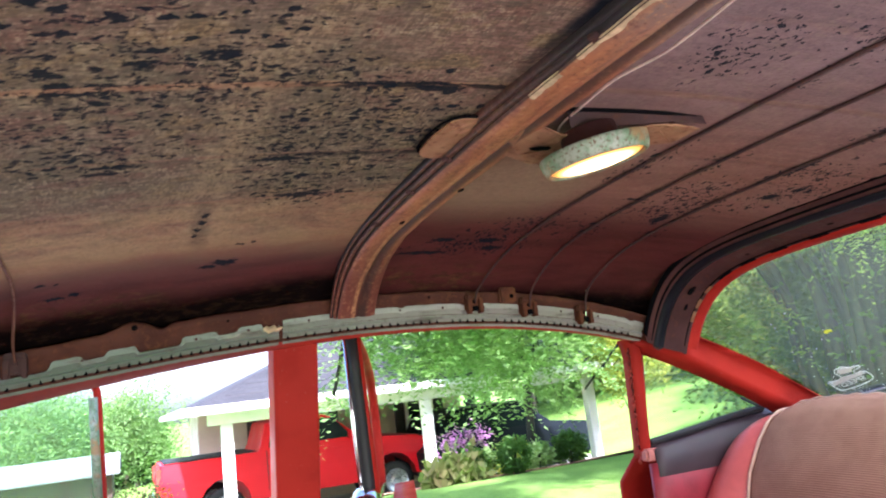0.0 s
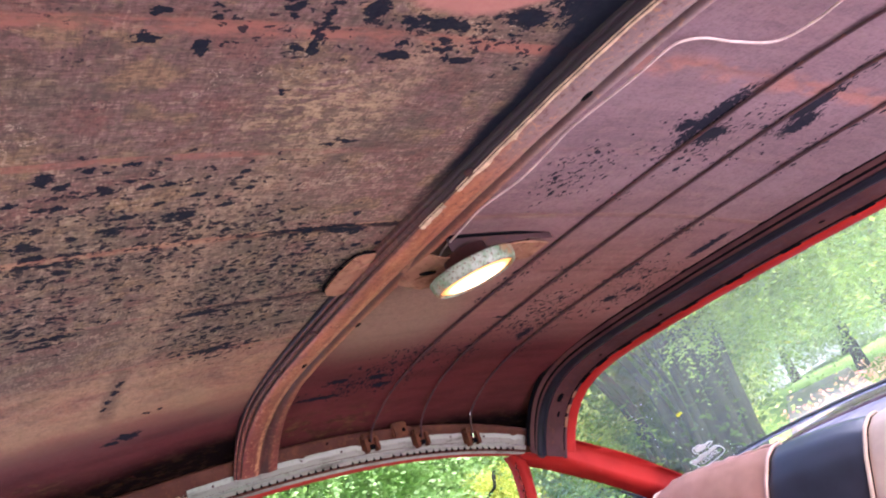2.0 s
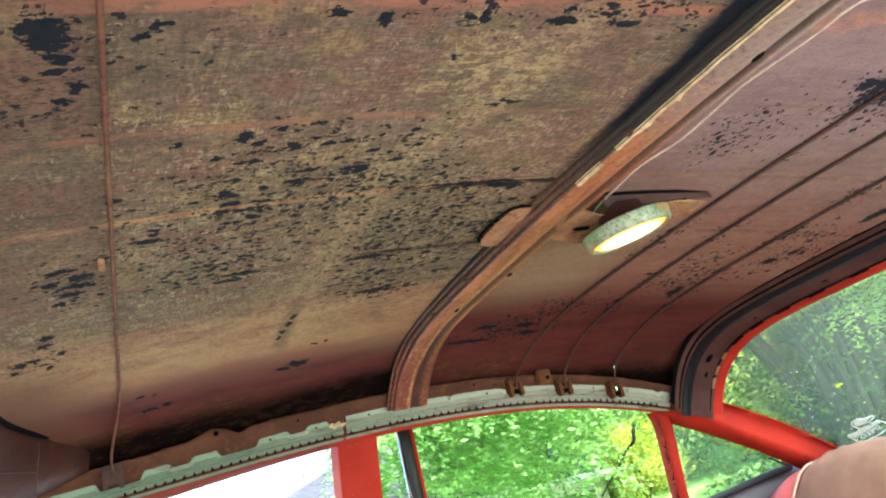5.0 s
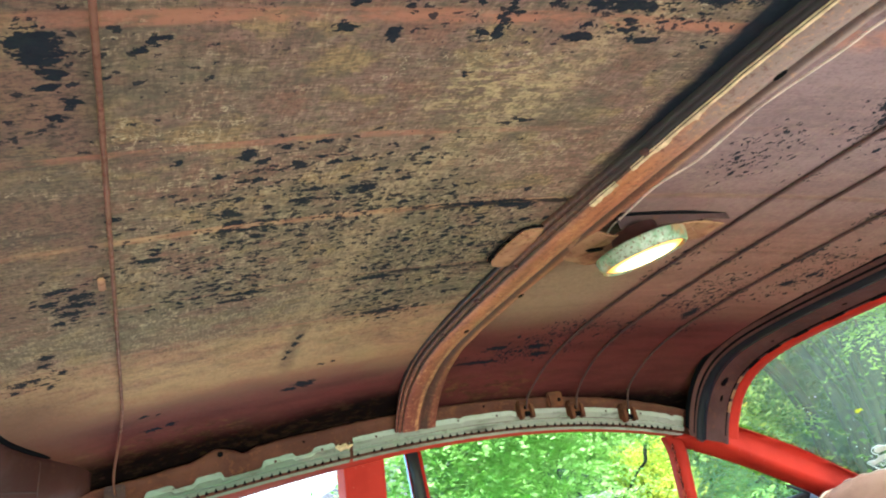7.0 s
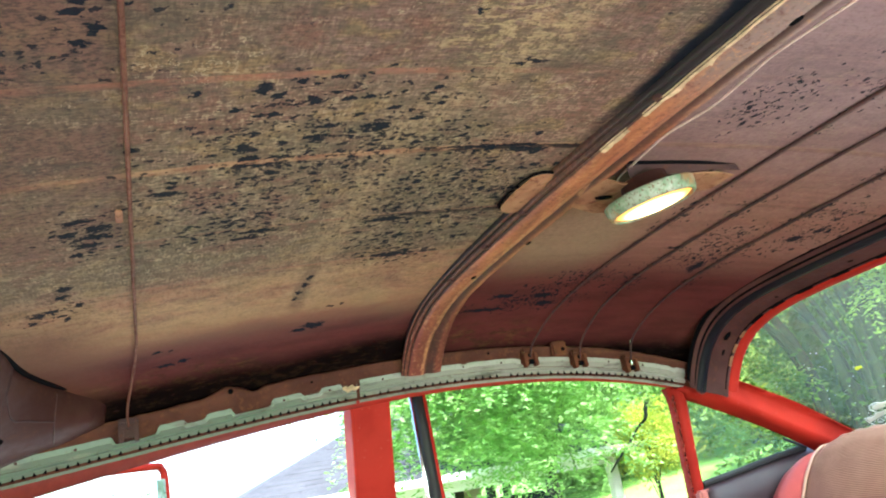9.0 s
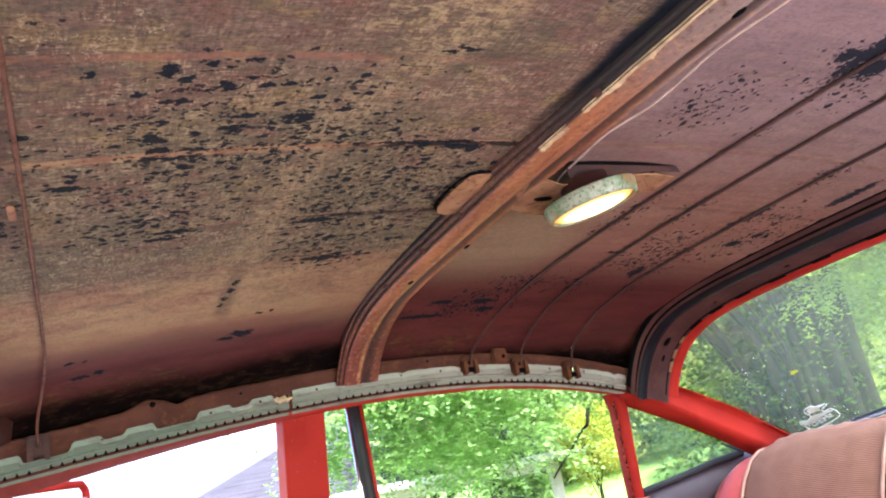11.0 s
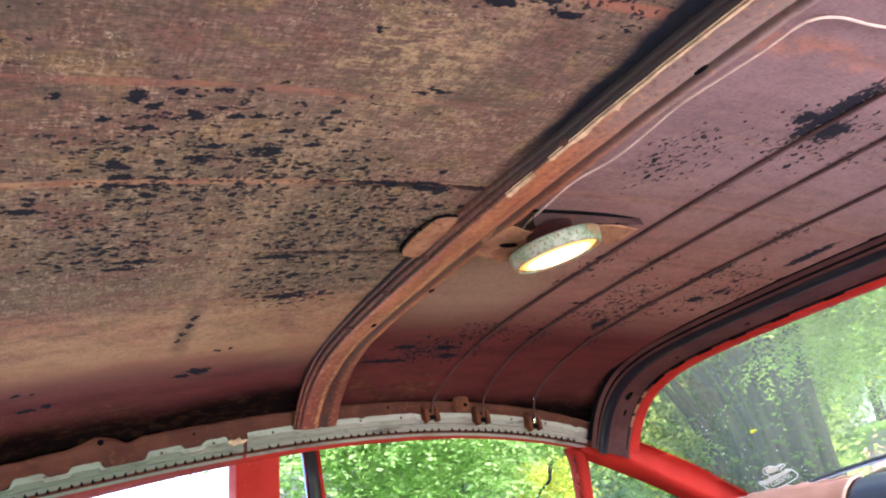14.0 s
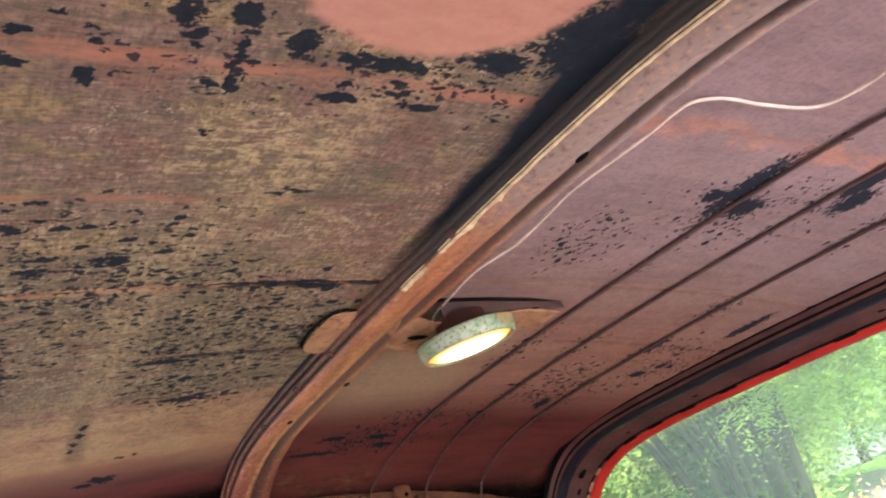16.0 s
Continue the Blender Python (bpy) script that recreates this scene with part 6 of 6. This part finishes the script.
def leaves(centers, spreads, counts, size, seed, flat=0.6, droop=0.0):
    """Many small bent leaves about the given centres, as vertices and faces."""
    rng = np.random.default_rng(seed)
    cs = np.repeat(np.asarray(centers, float), counts, axis=0)
    sp = np.repeat(np.asarray(spreads, float), counts, axis=0)
    n = len(cs)
    p = cs + rng.normal(0, 1, (n, 3)) * sp
    p[:, 2] -= droop * np.abs(rng.normal(0, 1, n))
    a = rng.normal(0, 1, (n, 3))
    a[:, 2] = a[:, 2] * flat - 0.5 * droop
    a /= np.linalg.norm(a, axis=1)[:, None]
    b = np.cross(a, rng.normal(0, 0.6, (n, 3)) + (0, 0, 1))
    b /= np.linalg.norm(b, axis=1)[:, None]
    up = np.cross(a, b)
    s = (size * rng.uniform(0.6, 1.3, n))[:, None]
    quad = np.stack([p, p + s * (0.5 * a + 0.27 * b + 0.06 * up), p + s * a, p + s * (0.5 * a - 0.27 * b + 0.06 * up)], 1).reshape(-1, 3)
    faces = np.arange(4 * n).reshape(-1, 4)
    return quad, faces


def sprays(centers, twigs, leaflets, length, size, seed, droop=0.5):
    """Drooping twigs about the given centres, each with leaflets along both sides."""
    rng = np.random.default_rng(seed)
    cs = np.repeat(np.asarray(centers, float), twigs, axis=0)
    n = len(cs)
    d = rng.normal(0, 1, (n, 3))
    d[:, 2] = d[:, 2] * 0.35 - droop * rng.uniform(0.2, 1.0, n)
    d /= np.linalg.norm(d, axis=1)[:, None]
    far = length * rng.uniform(0.5, 1.2, n)
    t = np.tile(np.linspace(0.12, 1.0, leaflets), n)
    d2, c2, f2 = np.repeat(d, leaflets, axis=0), np.repeat(cs, leaflets, axis=0), np.repeat(far, leaflets)
    p = c2 + d2 * (t * f2)[:, None]
    p[:, 2] -= 0.5 * droop * f2 * t ** 2
    side = np.cross(d2, (0.0, 0.0, 1.0))
    side /= np.linalg.norm(side, axis=1)[:, None] + 1e-6
    sign = np.where(np.arange(len(p)) % 2 == 0, 1.0, -1.0)[:, None]
    a = side * sign + 0.55 * d2 + rng.normal(0, 0.28, (len(p), 3))
    a /= np.linalg.norm(a, axis=1)[:, None]
    b = np.cross(a, rng.normal(0, 0.45, (len(p), 3)) + (0, 0, 1))
    b /= np.linalg.norm(b, axis=1)[:, None]
    up = np.cross(a, b)
    s = (size * rng.uniform(0.65, 1.25, len(p)))[:, None]
    quad = np.stack([p, p + s * (0.48 * a + 0.22 * b + 0.05 * up), p + s * a, p + s * (0.48 * a - 0.22 * b + 0.05 * up)], 1).reshape(-1, 3)
    return quad, np.arange(4 * len(p)).reshape(-1, 4)


def leaf_mesh(name, data, material, parent, label=""):
    v, f = data
    me = bpy.data.meshes.new(name)
    me.vertices.add(len(v))
    me.vertices.foreach_set("co", v.astype(np.float32).ravel())
    me.loops.add(f.size)
    me.loops.foreach_set("vertex_index", f.astype(np.int32).ravel())
    me.polygons.add(len(f))
    me.polygons.foreach_set("loop_start", np.arange(0, f.size, 4, dtype=np.int32))
    me.update(calc_edges=True)
    me.materials.append(material)
    ob = new(name, me)
    ob.parent = parent
    if label:
        tagged(ob, label)
    return ob


def tree(x, y, label, crown_z, radius, n_clumps, per, size, material, seed, trunk_r=0.12, lean=(0, 0), squash=0.75, droop=0.0, clump=0.32, cut=0.0, knee=0.0, spray=0.0):
    """A tapered trunk with limbs and a loose crown of leaf clumps; with a knee the crown hangs from a bough that reaches far out."""
    rng = np.random.default_rng(seed)
    t = thing("tree", label, "tree")
    g = ground_z(x, y)
    top = Vector((x + lean[0], y + lean[1], crown_z))
    foot = Vector((x, y, g - 0.05))
    way = [foot, foot.lerp(top, 0.12), foot.lerp(top, 0.5) + Vector((0.08, 0.05, 0)), top]
    if knee:
        high = Vector((x, y, knee))
        way = [foot, foot.lerp(high, 0.5), high, high.lerp(Vector((top.x, top.y, knee)), 0.5) + Vector((0, 0, 0.5)), Vector((top.x, top.y, knee - 0.3))]
    bm = tube(smooth_path(way, 4), [trunk_r * (1.4 - 1.0 * k / (4 * len(way) - 4)) for k in range(4 * len(way) - 3)], 10)
    centers = []
    for k in range(n_clumps):
        d = rng.normal(0, 1, 3)
        d /= np.linalg.norm(d)
        r = radius * rng.uniform(0.35, 1.0) ** 0.6 * (1 + 0.25 * rng.normal())
        c = np.array(top) + d * r * (1, 1, squash)
        if c[2] > g + 0.4 + cut:
            centers.append(c)
    part("trunk", bm, BARK, t, smooth=True)
    for k in range(0, len(centers), max(1, len(centers) // 12)):
        c = Vector(centers[k])
        s = way[-1] if knee else foot.lerp(top, rng.uniform(0.45, 0.9))
        mid = s.lerp(c, 0.55) + Vector((0, 0, 0.12 * (c - s).length))
        part("limb", tube([s, mid, c], [trunk_r * 0.34, trunk_r * 0.2, trunk_r * 0.06], 6), BARK, t, smooth=True)
    sp = np.full((len(centers), 3), clump * radius * 0.5)
    leaf_mesh("crown", sprays(centers, per // 16, 16, spray, size, seed + 1) if spray else leaves(centers, sp, per, size, seed + 1, droop=droop), material, t)
    return t


tree(-2.6, 4.4, "leafy green tree that hangs its bough over the lawn", 2.35, 1.10, 420, 200, 0.052, LEAF, 11, 0.20, (4.66, 0.45), 1.15, 0.06, 0.20, 0.75, 4.2, 0.42)
bough = thing("bough", "thin dark bough that crosses the view of the yellow tree", "branch")
part("branch", tube(smooth_path([(5.58, 8.68, 0.99), (5.72, 8.60, 1.16), (5.83, 8.52, 1.28), (5.98, 8.40, 1.50), (6.10, 8.31, 1.62), (6.45, 8.75, 1.78), (7.2, 9.7, 1.92), (7.85, 10.75, 1.70)], 6), [0.013 + 0.0004 * k for k in range(43)], 8), BARK, bough, smooth=True)
part("twig", tube(smooth_path([(5.83, 8.52, 1.28), (5.95, 8.5, 1.27), (6.08, 8.45, 1.36)], 5), [0.011 - 0.0007 * k for k in range(11)], 6), BARK, bough, smooth=True)
# unseen tree, added to keep direct sun out of the car
tree(-0.6, -5.2, "tall leafy tree out of view, added to shade the car", 6.2, 3.3, 420, 150, 0.14, LEAF_DARK, 15, 0.28, (0, 0), 0.7, 0.1, 0.34, 2.6)
tree(5.3, 10.0, "leafy green tree beside the carport", 3.05, 1.72, 420, 240, 0.075, LEAF, 12, 0.07, (0.2, 0.2), 0.85, 0.10, 0.28, 0.75, 0.0, 0.6)
tree(7.9, 10.9, "small tree with yellow-green autumn leaves", 1.50, 0.64, 150, 100, 0.055, LEAF_YELLOW, 21, 0.026, (0, 0), 0.9, 0.04, 0.36, 0.45)


def many_stemmed_tree(x, y, label, stems, seed):
    """An old shrubby tree: a fan of curved stems under hanging leafy twigs, with dense shade put into the inner leaves'
    colour.
    """
    rng = np.random.default_rng(seed)
    t = thing("tree", label, "tree")
    g = ground_z(x, y)
    tops = []
    for k in range(stems):
        u = k / (stems - 1)
        foot = Vector((x + 0.75 * (u - 0.5) * 0.79 + rng.normal(0, 0.05), y - 0.75 * (u - 0.5) * 0.62 + rng.normal(0, 0.05), g - 0.05))
        out = 2.3 * (u - 0.86)
        high = rng.uniform(3.4, 4.6)
        top = foot + Vector((out * 0.79 + rng.normal(0, 0.2), -out * 0.62 + rng.normal(0, 0.2), high))
        bend = foot.lerp(top, 0.45) + Vector((-out * 0.2, out * 0.16, 0.35))
        r = 0.16 if k == stems - 3 else 0.11 if k > stems - 5 else rng.uniform(0.035, 0.075)
        way = smooth_path([foot, foot.lerp(bend, 0.4), bend, top], 5)
        part("stem", tube(way, [r * (1.15 - 0.85 * i / (len(way) - 1)) for i in range(len(way))], 8), BARK, t, smooth=True)
        tops += [way[-1], way[-4], way[-7]]
    outer = []
    for k in range(420):
        c = np.array(tops[k % len(tops)]) + rng.normal(0, 1, 3) * (1.0, 1.0, 0.7) + (0.3, -0.2, 0.0)
        c[2] = max(c[2], g + 3.0 + 0.7 * rng.random() - (0.8 if c[0] > x + 0.75 else 0.0))
        outer.append(c)
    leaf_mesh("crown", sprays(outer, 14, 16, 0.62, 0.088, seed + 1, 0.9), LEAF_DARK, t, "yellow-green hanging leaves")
    near = []
    for k in range(230):
        u, w = rng.uniform(-1.5, 2.4), rng.uniform(0.2, 1.3)
        low = 2.1 + 0.25 * rng.random() if u > 0.1 else 2.9
        near.append(np.array((x, y, g)) + (0.62 * u - 0.79 * w, -0.79 * u - 0.62 * w, rng.uniform(low, 4.5)))
    leaf_mesh("sunlit_leaves", sprays(near, 12, 16, 0.48, 0.058, seed + 4, 0.8), LEAF_SUN, t, "yellow-green leaves coloured as if sunlit")
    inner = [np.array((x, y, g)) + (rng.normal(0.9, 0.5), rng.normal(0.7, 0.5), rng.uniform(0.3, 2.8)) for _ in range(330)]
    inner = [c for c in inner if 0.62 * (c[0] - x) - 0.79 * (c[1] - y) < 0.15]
    leaf_mesh("inner_leaves", leaves(inner, np.full((len(inner), 3), 0.24), 120, 0.085, seed + 2, droop=0.2), LEAF_DEEP, t, "inner leaves coloured dark for shade")
    low = [np.array((x, y, g)) + (-0.75 + rng.normal(0, 0.28), 1.05 + rng.normal(0, 0.28), rng.uniform(0.7, 2.0)) for _ in range(26)]
    leaf_mesh("low_leaves", sprays(low, 8, 14, 0.5, 0.08, seed + 3, 0.7), LEAF_DARK, t, "green low twigs")
    return t


many_stemmed_tree(6.35, 4.75, "large shrubby tree with many dark stems and hanging leaves", 15, 31)
tree(10.9, 9.2, "bushy green tree behind the lawn", 1.9, 1.5, 260, 150, 0.08, LEAF_DARK, 71, 0.10, (0, 0), 0.9, 0.1, 0.3)
tree(14.2, 11.6, "bushy green tree behind the lawn", 2.6, 2.0, 260, 150, 0.09, LEAF_DARK, 72, 0.10, (0, 0), 0.9, 0.1, 0.3)
for k, (x, y, z, r, m_) in enumerate(((-6.5, 25, 0.6, 1.9, LEAF_MID), (-3.4, 27, 0.7, 2.0, LEAF_MID), (-1.0, 31, 0.6, 1.9, LEAF_MID), (13, 24, 5.0, 4.2, LEAF), (18, 19, 5.5, 4.5, LEAF), (20, 27, 6.5, 5.0, LEAF_DARK), (24, 12, 5.5, 4.5, LEAF),
                                      (27, 4, 5.5, 4.5, LEAF_DARK), (24, -3, 5.5, 4.5, LEAF), (21, 9.0, 6.2, 3.4, LEAF), (14.0, 30, 6.0, 4.4, LEAF), (-12, 22, 1.0, 2.2, LEAF_DARK), (11.0, 25, 5.5, 4.0, LEAF), (17, 17.5, 5.0, 3.0, LEAF_DARK), (10.5, 19.5, 5.0, 3.6, LEAF), (30, 18, 8, 6, LEAF_DARK), (33, -8, 8, 6, LEAF), (19.5, 24.5, 1.3, 2.3, LEAF), (23, 21.5, 1.5, 2.5, LEAF_DARK), (15.5, 26, 1.1, 2.2, LEAF), (27, 19.5, 2.0, 2.4, LEAF), (33, 17, 5.4, 2.8, LEAF), (37, 12.5, 5.8, 2.8, LEAF_DARK), (39, 7, 5.8, 2.8, LEAF))):
    tree(x, y, "leafy green tree at the edge of the garden", z + (ground_z(x, y) if 16 < k < 21 else 0.0), r, 300, 200, 0.115, m_, 100 + k, 0.18, (0, 0), 0.85, 0.1, 0.36, 1.5 if 2 < k < 17 else 0.0)


def shrub(x, y, r, material, label, seed, high=0.9):
    s = thing("shrub", label, "shrub")
    rng = np.random.default_rng(seed)
    g = ground_z(x, y)
    cs = []
    for _ in range(40):
        d = rng.normal(0, 1, 3)
        d /= np.linalg.norm(d)
        cs.append((x + d[0] * r * 0.8, y + d[1] * r * 0.8, g + r * high + d[2] * r * 0.8 * high))
    leaf_mesh("foliage", leaves(cs, np.full((40, 3), r * 0.16), 45, 0.07, seed), material, s)
    part("stem", tube([(x, y, g - 0.02), (x, y, g + r * 0.5), (x + 0.02, y, g + r)], [0.03, 0.025, 0.012], 6), BARK, s)


for k, (x, y, r, m_, label) in enumerate(((4.45, 8.9, 0.26, LEAF_HEDGE, "round clipped green garden shrub"), (5.0, 9.25, 0.20, LEAF, "low yellow-green garden shrub"), (5.6, 9.35, 0.26, LEAF_HEDGE, "round clipped green garden shrub"),
                                          (3.95, 9.3, 0.24, LEAF_HEDGE, "round clipped green garden shrub"), (4.9, 9.8, 0.3, LEAF_YELLOW, "yellow flowering garden shrub"))):
    shrub(x, y, r, m_, label, 200 + k)
flowers = thing("flower_clump", "violet flowers beside the carport post", "flowers")
tagged(leaf_mesh("petals", leaves([(3.55 + 0.1 * k, 9.2 + 0.03 * k, 0.46 + 0.06 * (k % 3)) for k in range(8)], np.full((8, 3), 0.07), 50, 0.065, 300), PETAL, flowers), kind="stuff")
tagged(leaf_mesh("foliage", leaves([(3.7 + 0.1 * k, 9.4, 0.2) for k in range(8)], np.full((8, 3), 0.09), 60, 0.12, 301), LEAF, flowers), kind="stuff")
clump_ = thing("grass_clump", "dry brown ornamental grass in the bed", "grass clump")
tagged(leaf_mesh("foliage", leaves([(3.3 + 0.13 * k, 8.95, 0.08) for k in range(5)], np.full((5, 3), 0.09), 120, 0.20, 302, flat=2.0), STRAW, clump_), kind="stuff")
pink_bed = thing("flower_clump", "pink flowers along the gravel path", "flowers")
tagged(leaf_mesh("petals", leaves([(16 + 0.45 * k, 9.9 - 0.1 * k, ground_z(16 + 0.45 * k, 9.9 - 0.1 * k) + 0.3) for k in range(10)], np.full((10, 3), 0.22), 60, 0.12, 303), leaf_material("pink_petals", (0.50, 0.16, 0.16), (0.60, 0.32, 0.28)), pink_bed), kind="stuff")
shed = thing("shed", "low brown shed with a pale grey roof beyond the house", "shed")
part("wall", box(-4.6, -0.9, 20.8, 23.0, -1.0, 0.20), plain("brown_shed_boards", (0.060, 0.038, 0.030), 0.8), shed, "brown board walls")
part("roof", thick(grid(lambda x, k: (x, (20.3, 21.9, 23.5)[k], (0.19, 0.62, 0.19)[k]), span(-4.8, -0.7, 12), range(3)), 0.05), plain("pale_roof_felt", (0.16, 0.17, 0.18), 0.9), shed, "pale grey ridged roof")
shrub(-0.30, 12.0, 0.62, leaf_material("purple_leaves", (0.020, 0.010, 0.012), (0.060, 0.030, 0.034)), "dark purple leaved garden shrub", 251, 1.0)
